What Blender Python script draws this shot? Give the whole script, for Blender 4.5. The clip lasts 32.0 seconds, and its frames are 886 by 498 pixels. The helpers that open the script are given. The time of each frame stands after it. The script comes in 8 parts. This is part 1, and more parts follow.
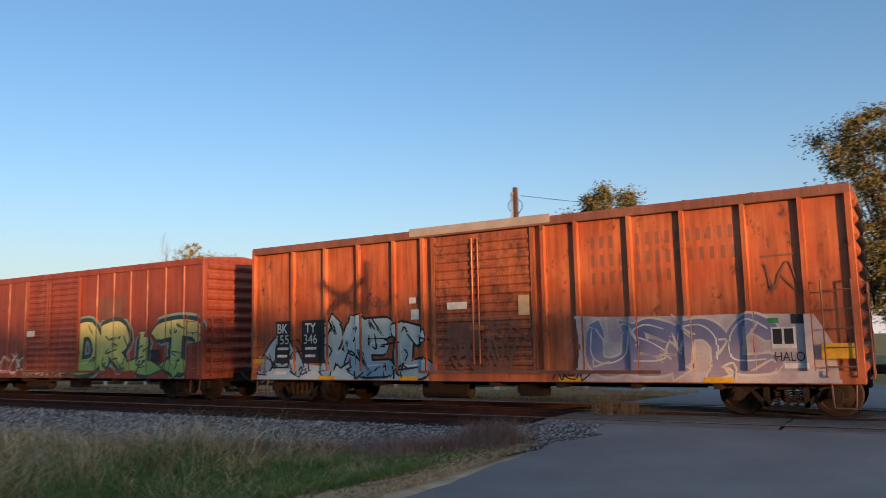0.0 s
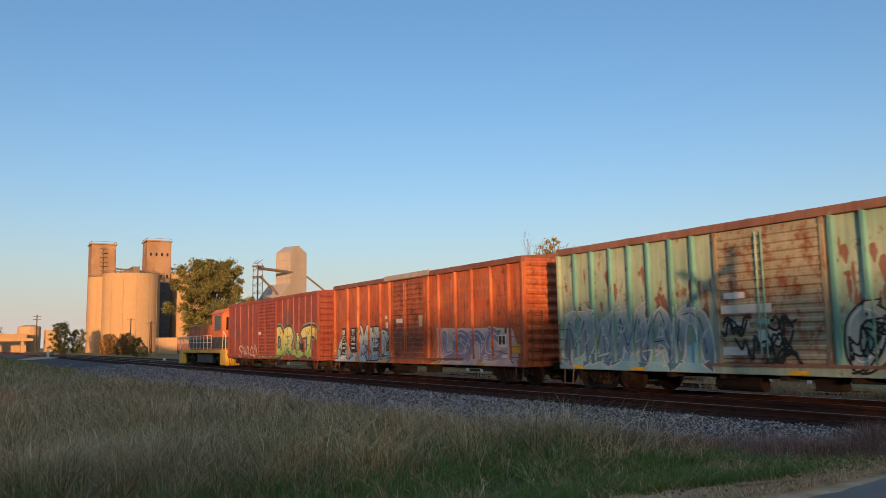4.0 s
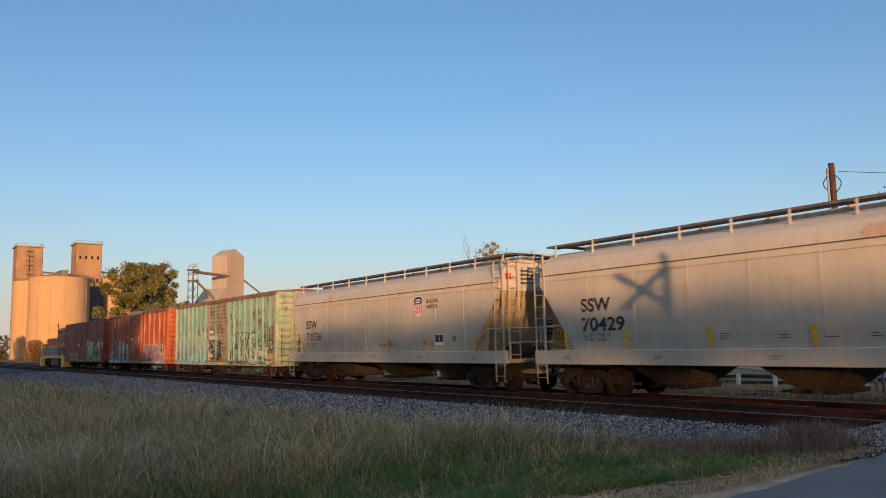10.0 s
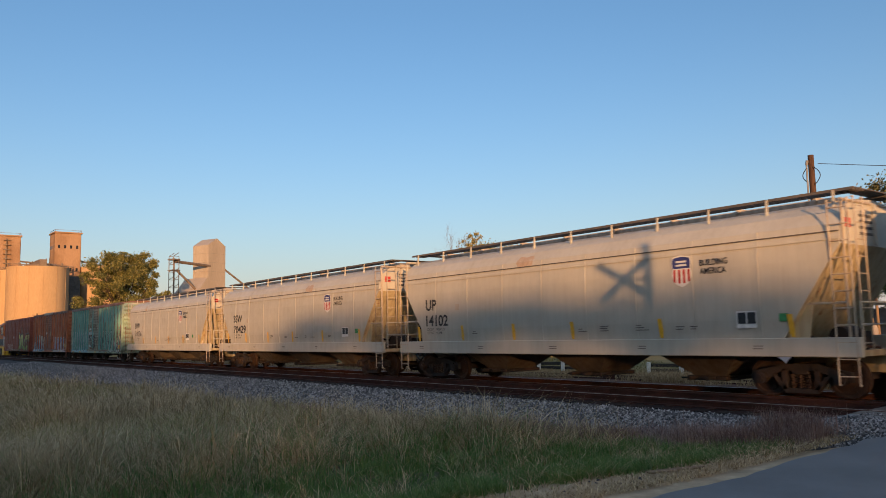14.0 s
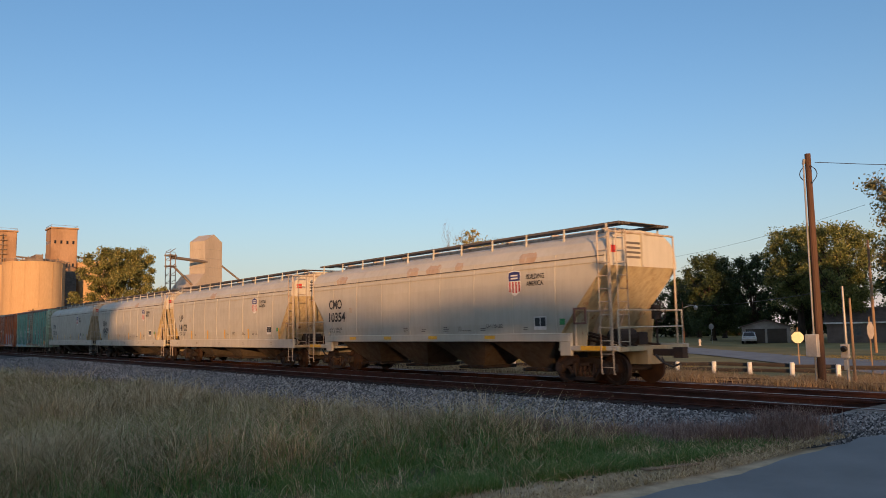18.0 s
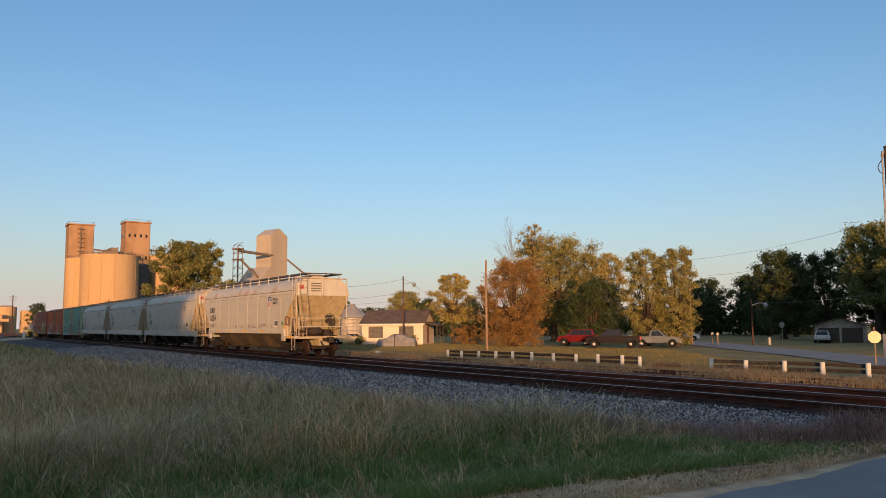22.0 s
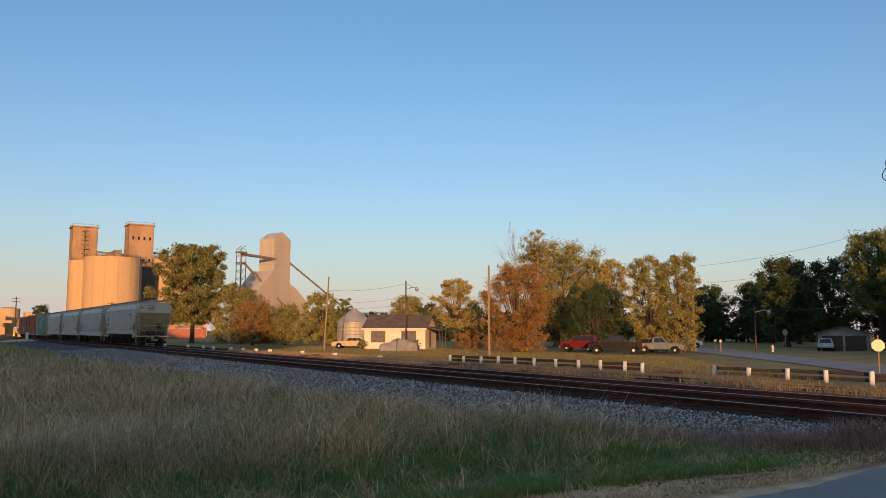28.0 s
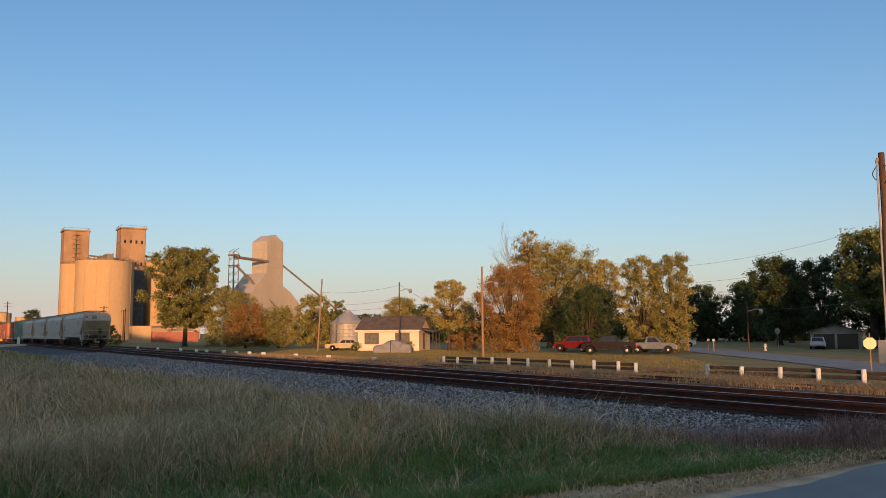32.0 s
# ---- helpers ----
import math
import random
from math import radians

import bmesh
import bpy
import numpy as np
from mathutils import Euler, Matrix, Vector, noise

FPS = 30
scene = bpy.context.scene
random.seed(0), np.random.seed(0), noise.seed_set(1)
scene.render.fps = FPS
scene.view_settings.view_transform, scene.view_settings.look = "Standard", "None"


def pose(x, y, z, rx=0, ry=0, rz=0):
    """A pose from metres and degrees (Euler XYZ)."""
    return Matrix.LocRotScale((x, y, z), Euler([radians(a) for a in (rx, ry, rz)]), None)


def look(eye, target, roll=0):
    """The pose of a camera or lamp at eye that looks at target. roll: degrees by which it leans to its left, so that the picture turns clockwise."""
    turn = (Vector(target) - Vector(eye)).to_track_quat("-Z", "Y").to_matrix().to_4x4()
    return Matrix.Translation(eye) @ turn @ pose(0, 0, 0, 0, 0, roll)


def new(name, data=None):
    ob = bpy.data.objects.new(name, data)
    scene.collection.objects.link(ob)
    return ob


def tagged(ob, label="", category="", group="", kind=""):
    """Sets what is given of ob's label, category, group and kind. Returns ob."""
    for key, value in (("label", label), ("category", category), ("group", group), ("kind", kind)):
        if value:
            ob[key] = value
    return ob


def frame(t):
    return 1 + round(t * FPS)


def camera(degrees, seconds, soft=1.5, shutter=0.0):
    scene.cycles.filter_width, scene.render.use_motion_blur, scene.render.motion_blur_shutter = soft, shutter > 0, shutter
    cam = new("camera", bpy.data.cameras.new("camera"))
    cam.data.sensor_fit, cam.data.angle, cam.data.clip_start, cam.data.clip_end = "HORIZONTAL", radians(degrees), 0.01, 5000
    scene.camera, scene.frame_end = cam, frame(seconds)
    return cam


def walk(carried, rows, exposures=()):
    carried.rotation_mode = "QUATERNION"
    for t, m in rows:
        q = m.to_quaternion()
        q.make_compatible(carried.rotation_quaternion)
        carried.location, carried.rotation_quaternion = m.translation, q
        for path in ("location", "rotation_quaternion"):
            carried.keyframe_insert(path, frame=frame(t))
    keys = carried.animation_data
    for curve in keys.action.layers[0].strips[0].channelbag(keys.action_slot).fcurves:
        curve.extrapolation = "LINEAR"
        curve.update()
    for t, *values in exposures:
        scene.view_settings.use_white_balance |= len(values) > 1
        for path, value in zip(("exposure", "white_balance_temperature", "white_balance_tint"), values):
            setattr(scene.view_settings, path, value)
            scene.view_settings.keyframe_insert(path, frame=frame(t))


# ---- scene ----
# ---- camera: hand-held, turning on one spot beside the road ----
cam = camera(59.8, 32.0, soft=0.55, shutter=0.3)
EYE = 2.0
TURNS = [
    (0.0, 31.65, 6.91, 1.28),
    (0.5, 39.30, 5.48, 0.44),
    (1.0, 47.47, 4.64, -0.16),
    (1.5, 54.32, 4.18, 0.60),
    (2.0, 57.95, 4.97, 1.05),
    (2.5, 59.43, 6.35, 0.69),
    (4.5, 57.10, 6.83, 1.22),
    (5.0, 56.36, 6.89, 1.37),
    (5.5, 55.70, 6.89, 1.55),
    (6.0, 54.78, 6.86, 1.65),
    (6.5, 53.90, 6.88, 1.57),
    (7.0, 53.49, 7.05, 1.48),
    (7.5, 53.49, 7.58, 1.82),
    (8.0, 53.58, 8.31, 1.92),
    (8.5, 53.46, 8.26, 1.48),
    (9.0, 53.35, 7.82, 1.25),
    (9.5, 53.39, 7.38, 1.03),
    (10.0, 53.43, 6.98, 1.34),
    (10.5, 53.32, 6.75, 1.70),
    (11.0, 53.11, 6.71, 1.68),
    (11.5, 52.88, 6.80, 1.66),
    (12.0, 52.73, 6.76, 1.62),
    (12.5, 52.63, 6.68, 1.63),
    (13.0, 52.49, 6.48, 1.74),
    (13.5, 52.29, 6.31, 1.58),
    (14.0, 52.14, 6.22, 1.34),
    (14.5, 52.03, 6.19, 1.29),
    (16.5, 51.52, 6.07, 0.83),
    (17.0, 51.46, 6.08, 0.83),
    (17.5, 51.46, 6.09, 1.02),
    (18.0, 51.89, 5.99, 1.12),
    (18.5, 52.68, 5.84, 0.90),
    (19.0, 53.35, 5.85, 0.81),
    (19.5, 54.00, 5.86, 0.68),
    (20.0, 54.97, 5.82, 0.43),
    (20.5, 55.83, 5.70, 0.30),
    (21.0, 56.23, 5.64, 0.22),
    (21.5, 56.38, 5.64, 0.30),
    (22.0, 56.42, 5.65, 0.42),
    (22.5, 56.41, 5.66, 0.33),
    (23.0, 56.35, 5.70, 0.18),
    (23.5, 56.33, 5.75, 0.11),
    (24.0, 56.30, 5.76, 0.11),
    (24.5, 56.36, 5.82, -0.02),
    (25.0, 56.39, 5.91, -0.27),
    (25.5, 56.45, 5.97, -0.22),
    (27.5, 56.60, 6.02, -0.07),
    (28.0, 56.60, 6.01, -0.02),
    (28.5, 56.59, 6.01, 0.09),
    (29.0, 56.55, 5.97, 0.17),
    (29.5, 56.48, 5.96, 0.20),
    (30.0, 56.44, 5.96, 0.19),
    (30.5, 56.38, 5.96, 0.19),
    (31.0, 56.34, 6.02, 0.28),
    (31.5, 56.29, 6.09, 0.49),
    (32.0, 56.13, 6.11, 0.43),
]
walk(cam, [(t, pose(0, 0, EYE, 90 + pitch, roll, yaw)) for t, yaw, pitch, roll in TURNS],
     [(0.0, 1.42), (1.0, 1.36), (2.5, 1.24), (5.0, 1.2), (32.0, 1.2)])

DECK = 0.226          # datum height of the cars
LIFT = 0.206          # top of rail above that height
RAIL = DECK + LIFT    # top of rail
TRACK_Y = 17.45       # middle of the running track
NEAR_Y = 14.78        # nearest rail, of the lead that joins from the front
SIDE = 1.6            # half width of a car

# the way of the train along the track, second by second
WAY = [-9.29, -14.03, -18.8, -23.65, -28.61, -33.65, -38.74, -43.95, -49.27, -54.77, -60.25, -65.95, -71.74, -77.37, -83.14, -88.96, -94.92, -100.95, -107.0, -112.89, -119.21, -125.4, -131.69, -138.11, -144.65, -150.97, -157.07, -163.28, -169.6, -175.9, -182.2, -188.5, -194.8]


def travel(t):
    i = min(max(int(t), 0), 31)
    f = t - i
    p1, p2 = WAY[i], WAY[i + 1]
    p0 = WAY[i - 1] if i else 2 * p1 - p2
    p3 = WAY[i + 2] if i < 31 else 2 * p2 - p1
    m1, m2 = (p2 - p0) / 2, (p3 - p1) / 2
    return (2 * f**3 - 3 * f**2 + 1) * p1 + (f**3 - 2 * f**2 + f) * m1 + (3 * f**2 - 2 * f**3) * p2 + (f**3 - f**2) * m2


# ---- sky and sun: low evening sun behind the camera ----
SUN_AZ, SUN_EL = 121.5, 5.0
world = bpy.data.worlds.new("world")
scene.world = world
world.use_nodes = True
wn = world.node_tree.nodes
sky = wn.new("ShaderNodeTexSky")
sky.sky_type, sky.sun_disc = "NISHITA", False
sky.sun_elevation, sky.sun_rotation = radians(SUN_EL + 1), radians(SUN_AZ)
sky.air_density, sky.dust_density, sky.ozone_density = 1.0, 1.2, 3.1
wn["Background"].inputs["Strength"].default_value = 0.11
# thin evening haze that thickens towards the horizon all round
up = wn.new("ShaderNodeSeparateXYZ")
world.node_tree.links.new(wn.new("ShaderNodeTexCoord").outputs["Generated"], up.inputs[0])
last = up.outputs["Z"]
for kind, value in (("MAXIMUM", 0.0), ("MULTIPLY", -10.0), ("EXPONENT", 0.0), ("MULTIPLY", 0.95)):
    mt = wn.new("ShaderNodeMath")
    mt.operation = kind
    mt.inputs[1].default_value = value
    world.node_tree.links.new(last, mt.inputs[0])
    last = mt.outputs[0]
haze = wn.new("ShaderNodeMix")
haze.data_type = "RGBA"
world.node_tree.links.new(last, haze.inputs["Factor"])
world.node_tree.links.new(sky.outputs[0], haze.inputs["A"])
haze.inputs["B"].default_value = (2.90, 2.45, 2.38, 1)
# pale light scattered twice, which fills the high dome of the sky
dome = wn.new("ShaderNodeMapRange")
dome.interpolation_type = "SMOOTHSTEP"
dome.inputs["From Min"].default_value, dome.inputs["From Max"].default_value = 0.38, 0.9
world.node_tree.links.new(up.outputs["Z"], dome.inputs["Value"])
veil = wn.new("ShaderNodeMix")
veil.data_type, veil.blend_type = "RGBA", "ADD"
world.node_tree.links.new(dome.outputs[0], veil.inputs["Factor"])
world.node_tree.links.new(haze.outputs["Result"], veil.inputs["A"])
veil.inputs["B"].default_value = (1.0, 1.2, 1.5, 1)
world.node_tree.links.new(veil.outputs["Result"], wn["Background"].inputs["Color"])
scene.view_settings.exposure = 1.2
SUNWARD = Vector((math.sin(radians(SUN_AZ)) * math.cos(radians(SUN_EL)), math.cos(radians(SUN_AZ)) * math.cos(radians(SUN_EL)), math.sin(radians(SUN_EL))))
sun_data = bpy.data.lights.new("sun", "SUN")
sun_data.energy, sun_data.angle, sun_data.color = 3.05, radians(0.6), (1.0, 0.52, 0.22)
sun = new("sun", sun_data)
sun.matrix_world = look(SUNWARD * 100, (0, 0, 0))


# ---- materials ----
def nodes_of(name):
    m = bpy.data.materials.new(name)
    m.use_nodes = True
    t = m.node_tree
    return m, t, t.nodes, t.links, t.nodes["Principled BSDF"]


def noise_node(t, coord, scale, detail=4.0, stretch=(1, 1, 1), rough=0.6):
    mp = t.nodes.new("ShaderNodeMapping")
    mp.inputs["Scale"].default_value = stretch
    t.links.new(coord, mp.inputs["Vector"])
    n = t.nodes.new("ShaderNodeTexNoise")
    n.inputs["Scale"].default_value, n.inputs["Detail"].default_value, n.inputs["Roughness"].default_value = scale, detail, rough
    t.links.new(mp.outputs[0], n.inputs["Vector"])
    return n.outputs["Fac"]


def ramp_node(t, fac, lo, hi, a=(0, 0, 0), b=(1, 1, 1)):
    r = t.nodes.new("ShaderNodeValToRGB")
    e = r.color_ramp.elements
    e[0].position, e[1].position = lo, hi
    e[0].color, e[1].color = (*a, 1), (*b, 1)
    t.links.new(fac, r.inputs["Fac"])
    return r.outputs["Color"]


def mix_node(t, fac, a, b, blend="MIX"):
    m = t.nodes.new("ShaderNodeMix")
    m.data_type, m.blend_type = "RGBA", blend
    for sock, v in ((m.inputs["Factor"], fac), (m.inputs["A"], a), (m.inputs["B"], b)):
        if isinstance(v, (int, float)):
            sock.default_value = v
        elif isinstance(v, tuple):
            sock.default_value = (*v, 1)
        else:
            t.links.new(v, sock)
    return m.outputs["Result"]


def bump_node(t, bsdf, height, strength, dist=0.02):
    b = t.nodes.new("ShaderNodeBump")
    b.inputs["Strength"].default_value, b.inputs["Distance"].default_value = strength, dist
    t.links.new(height, b.inputs["Height"])
    t.links.new(b.outputs[0], bsdf.inputs["Normal"])


def surface(name, base, dark=None, scale=3.0, rough=0.7, metal=0.0, bump=0.15, grain=40.0, stretch=(1, 1, 1), spread=(0.35, 0.65), vary=0.0):
    """A worn plain surface: broad stains, fine grain and relief."""
    dark = dark or tuple(c * 0.62 for c in base)
    m, t, n, l, bsdf = nodes_of(name)
    co = n.new("ShaderNodeTexCoord").outputs["Object"]
    broad = noise_node(t, co, scale, 5, stretch)
    fine = noise_node(t, co, grain, 3, stretch)
    col = mix_node(t, ramp_node(t, broad, *spread), base, dark)
    col = mix_node(t, 0.35, col, ramp_node(t, fine, 0.2, 0.8, (0.45, 0.45, 0.45), (1, 1, 1)), "MULTIPLY")
    if vary:
        info = n.new("ShaderNodeObjectInfo").outputs["Random"]
        col = mix_node(t, 1.0, col, ramp_node(t, info, 0, 1, (1 - vary,) * 3, (1 + vary * 0.3,) * 3), "MULTIPLY")
    l.new(col, bsdf.inputs["Base Color"])
    bsdf.inputs["Roughness"].default_value, bsdf.inputs["Metallic"].default_value = rough, metal
    bsdf.inputs["Specular IOR Level"].default_value = 0.12 if rough >= 0.85 else 0.4
    if bump:
        bump_node(t, bsdf, fine, bump)
    return m


def car_paint(name, base, rust, amount=0.5, streak=0.4, fade=None, rough=0.55):
    """Old railway paint: faded patches, streaks that run down, rust blooms."""
    m, t, n, l, bsdf = nodes_of(name)
    co = n.new("ShaderNodeTexCoord").outputs["Object"]
    fade = fade or tuple(min(1, c * 1.25 + 0.03) for c in base)
    broad = noise_node(t, co, 0.9, 5)
    run = noise_node(t, co, 2.2, 4, (3.0, 3.0, 0.22))
    spot = noise_node(t, co, 3.2, 8, (1, 1, 0.6), 0.72)
    fine = noise_node(t, co, 60, 2)
    col = mix_node(t, ramp_node(t, broad, 0.35, 0.7), base, fade)
    col = mix_node(t, streak, col, ramp_node(t, run, 0.3, 0.62, (0.35, 0.3, 0.27), (1, 1, 1)), "MULTIPLY")
    col = mix_node(t, ramp_node(t, spot, 0.74 - 0.25 * amount, 0.80 - 0.2 * amount), col, rust)
    l.new(col, bsdf.inputs["Base Color"])
    l.new(ramp_node(t, spot, 0.4, 0.75, (rough - 0.1,) * 3, (0.9,) * 3), bsdf.inputs["Roughness"])
    bump_node(t, bsdf, fine, 0.08)
    return m


def leaf_stuff(name, a, b, c, rough=0.6, through_light=0.25):
    m, t, n, l, bsdf = nodes_of(name)
    rnd = n.new("ShaderNodeNewGeometry").outputs["Random Per Island"]
    r = n.new("ShaderNodeValToRGB")
    r.color_ramp.elements[0].color, r.color_ramp.elements[1].color = (*a, 1), (*c, 1)
    mid = r.color_ramp.elements.new(0.5)
    mid.color = (*b, 1)
    l.new(rnd, r.inputs["Fac"])
    l.new(r.outputs[0], bsdf.inputs["Base Color"])
    bsdf.inputs["Roughness"].default_value = rough
    bsdf.inputs["Specular IOR Level"].default_value = 0.2
    tr = n.new("ShaderNodeBsdfTranslucent")
    l.new(r.outputs[0], tr.inputs["Color"])
    mixs = n.new("ShaderNodeMixShader")
    mixs.inputs[0].default_value = through_light
    l.new(bsdf.outputs[0], mixs.inputs[1])
    l.new(tr.outputs[0], mixs.inputs[2])
    l.new(mixs.outputs[0], n["Material Output"].inputs["Surface"])
    return m


RUST = (0.13, 0.055, 0.03)
M_BK = car_paint("weathered_orange_brown_paint", (0.37, 0.082, 0.026), (0.10, 0.034, 0.02), 0.66, 0.75, (0.50, 0.155, 0.06))
M_BK_DOOR = car_paint("grimy_orange_door_paint", (0.27, 0.072, 0.028), (0.08, 0.032, 0.02), 0.85, 0.9, (0.40, 0.13, 0.055))
M_BK_DARK = car_paint("dark_rusty_brown_paint", (0.16, 0.06, 0.035), (0.08, 0.04, 0.03), 0.6, 0.5)
M_CH = car_paint("oxide_red_paint", (0.235, 0.050, 0.028), (0.085, 0.034, 0.026), 0.3, 0.55, (0.29, 0.072, 0.04))
M_GR = car_paint("faded_green_paint", (0.25, 0.37, 0.27), (0.15, 0.06, 0.03), 0.72, 0.5, (0.38, 0.45, 0.34))
M_GR_DARK = car_paint("teal_green_paint", (0.10, 0.26, 0.23), (0.14, 0.06, 0.03), 0.4, 0.4)
M_GR_DOOR = car_paint("rusty_green_door_paint", (0.26, 0.24, 0.16), (0.17, 0.065, 0.03), 1.0, 0.5)
M_GR_RUST = car_paint("rusted_steel_edge", (0.17, 0.08, 0.05), (0.30, 0.22, 0.15), 0.5, 0.4)
M_BK_FAINT = car_paint("faded_lettering_paint", (0.19, 0.062, 0.034), (0.12, 0.05, 0.03), 0.3, 0.4)
M_GREY = car_paint("light_grey_hopper_paint", (0.385, 0.36, 0.30), (0.25, 0.16, 0.095), 0.1, 0.13, (0.44, 0.415, 0.35))
M_GREY_DUSTY = car_paint("dusty_grey_hopper_paint", (0.38, 0.31, 0.23), (0.24, 0.11, 0.05), 0.6, 0.6, (0.46, 0.39, 0.31))
# bay grime, its colour darkened further for the shade beneath the car
M_BAY = car_paint("grimy_shaded_bay_paint", (0.085, 0.07, 0.056), (0.08, 0.038, 0.022), 0.5, 0.6, (0.12, 0.095, 0.07))
M_SLOPE = car_paint("rust_stained_slope_sheet", (0.40, 0.325, 0.195), (0.20, 0.085, 0.04), 0.62, 0.5, (0.46, 0.39, 0.26))
M_BLOOM = car_paint("orange_dust_stain", (0.40, 0.30, 0.21), (0.42, 0.37, 0.29), 0.75, 0.3, (0.40, 0.28, 0.18))
M_STEEL = surface("dirty_truck_steel", (0.028, 0.023, 0.021), (0.05, 0.032, 0.024), 2.5, 0.75, 0.2, 0.3)
M_DARK = surface("dark_walkway_steel", (0.10, 0.095, 0.09), (0.16, 0.13, 0.11), 3, 0.7, 0.3, 0.2)
M_WHEEL = surface("rusty_wheel_steel", (0.085, 0.045, 0.028), (0.035, 0.024, 0.02), 3, 0.6, 0.4, 0.2)
M_SHINY = surface("polished_rail_head", (0.30, 0.28, 0.26), (0.20, 0.18, 0.165), 6, 0.38, 0.9, 0.02)
M_RAIL = surface("rusty_rail_web", (0.085, 0.036, 0.026), (0.05, 0.024, 0.018), 3, 0.85, 0.1, 0.3)
M_TIE = surface("weathered_sleeper_wood", (0.045, 0.033, 0.027), (0.026, 0.02, 0.017), 4, 0.9, 0, 0.5, 30, (1, 6, 6), vary=0.3)
M_YEL = surface("reflective_yellow_tape", (0.75, 0.42, 0.03), (0.6, 0.33, 0.03), 8, 0.4, 0, 0.02)
M_WHITE = surface("white_stencil_paint", (0.75, 0.74, 0.70), (0.6, 0.58, 0.54), 8, 0.6, 0, 0.03)
M_BLACK = surface("black_stencil_paint", (0.018, 0.018, 0.02), (0.03, 0.03, 0.032), 8, 0.55, 0, 0.03)
M_RED = surface("red_decal", (0.55, 0.05, 0.04), None, 8, 0.5, 0, 0.02)
M_BLUE = surface("navy_decal", (0.04, 0.05, 0.20), None, 8, 0.5, 0, 0.02)
M_GREEN_TAG = surface("green_placard", (0.06, 0.30, 0.10), None, 8, 0.6, 0, 0.02)
M_LOCO_OR = car_paint("switcher_orange_paint", (0.48, 0.12, 0.018), (0.2, 0.07, 0.03), 0.05, 0.3)
M_LOCO_BK = car_paint("switcher_black_paint", (0.03, 0.028, 0.026), (0.1, 0.05, 0.03), 0.1, 0.3)
M_LOCO_YE = car_paint("switcher_yellow_paint", (0.72, 0.44, 0.04), (0.2, 0.09, 0.03), 0.1, 0.3)
M_GLASS_DARK = surface("dark_cab_glass", (0.02, 0.02, 0.022), None, 2, 0.25, 0, 0)


# ---- mesh helpers ----
def part(name, bm, material, parent=None, label="", smooth=False, m=None):
    me = bpy.data.meshes.new(name)
    if smooth:
        for f in bm.faces:
            f.smooth = True
    bm.to_mesh(me)
    bm.free()
    me.materials.append(material)
    ob = new(name, me)
    if m is not None:
        ob.matrix_basis = m
    if parent is not None:
        ob.parent = parent
    if label:
        tagged(ob, label)
    return ob


def share(name, mesh, parent, m):
    ob = new(name, mesh)
    ob.matrix_basis = m
    ob.parent = parent
    return ob


def thing(name, label, category, group="", kind="", m=None):
    ob = new(name)
    ob.empty_display_size = 0.3
    if m is not None:
        ob.matrix_basis = m
    return tagged(ob, label, category, group, kind)


def raw(name, verts, faces, material, parent=None, smooth=False, label=""):
    me = bpy.data.meshes.new(name)
    me.from_pydata([tuple(v) for v in verts] if not isinstance(verts, np.ndarray) else verts.tolist(), [], faces if not isinstance(faces, np.ndarray) else faces.tolist())
    me.materials.append(material)
    if smooth:
        me.polygons.foreach_set("use_smooth", [True] * len(me.polygons))
    ob = new(name, me)
    if parent is not None:
        ob.parent = parent
    if label:
        tagged(ob, label)
    return ob


def box(bm, x0, x1, y0, y1, z0, z1, bevel=0.0):
    v = [bm.verts.new((x, y, z)) for x in (x0, x1) for y in (y0, y1) for z in (z0, z1)]
    fs = [bm.faces.new([v[i] for i in q]) for q in ((0, 1, 3, 2), (4, 6, 7, 5), (0, 4, 5, 1), (2, 3, 7, 6), (0, 2, 6, 4), (1, 5, 7, 3))]
    if bevel:
        bmesh.ops.bevel(bm, geom=list({e for f in fs for e in f.edges}), offset=bevel, segments=1, affect="EDGES")
    return bm


def rod(bm, a, b, r, n=8, r2=None, caps=True):
    a, b = Vector(a), Vector(b)
    d = (b - a).normalized()
    u = d.orthogonal().normalized()
    w = d.cross(u)
    r2 = r if r2 is None else r2
    rings = []
    for p, rr in ((a, r), (b, r2)):
        rings.append([bm.verts.new(p + (u * math.cos(2 * math.pi * i / n) + w * math.sin(2 * math.pi * i / n)) * rr) for i in range(n)])
    for i in range(n):
        bm.faces.new((rings[0][i], rings[0][(i + 1) % n], rings[1][(i + 1) % n], rings[1][i]))
    if caps:
        bm.faces.new(rings[0][::-1])
        bm.faces.new(rings[1])
    return bm


def lathe(bm, profile, n=24, axis="z", origin=(0, 0, 0)):
    """profile: (radius, height) pairs turned round an axis."""
    rings = []
    for r, h in profile:
        ring = []
        for i in range(n):
            c, s = math.cos(2 * math.pi * i / n) * r, math.sin(2 * math.pi * i / n) * r
            p = (c, s, h) if axis == "z" else (c, h, s)
            ring.append(bm.verts.new(Vector(p) + Vector(origin)))
        rings.append(ring)
    for a, b in zip(rings, rings[1:]):
        for i in range(n):
            bm.faces.new((a[i], a[(i + 1) % n], b[(i + 1) % n], b[i]))
    for ring in (rings[0], rings[-1]):
        bm.faces.new(ring)
    bmesh.ops.recalc_face_normals(bm, faces=bm.faces)
    return bm


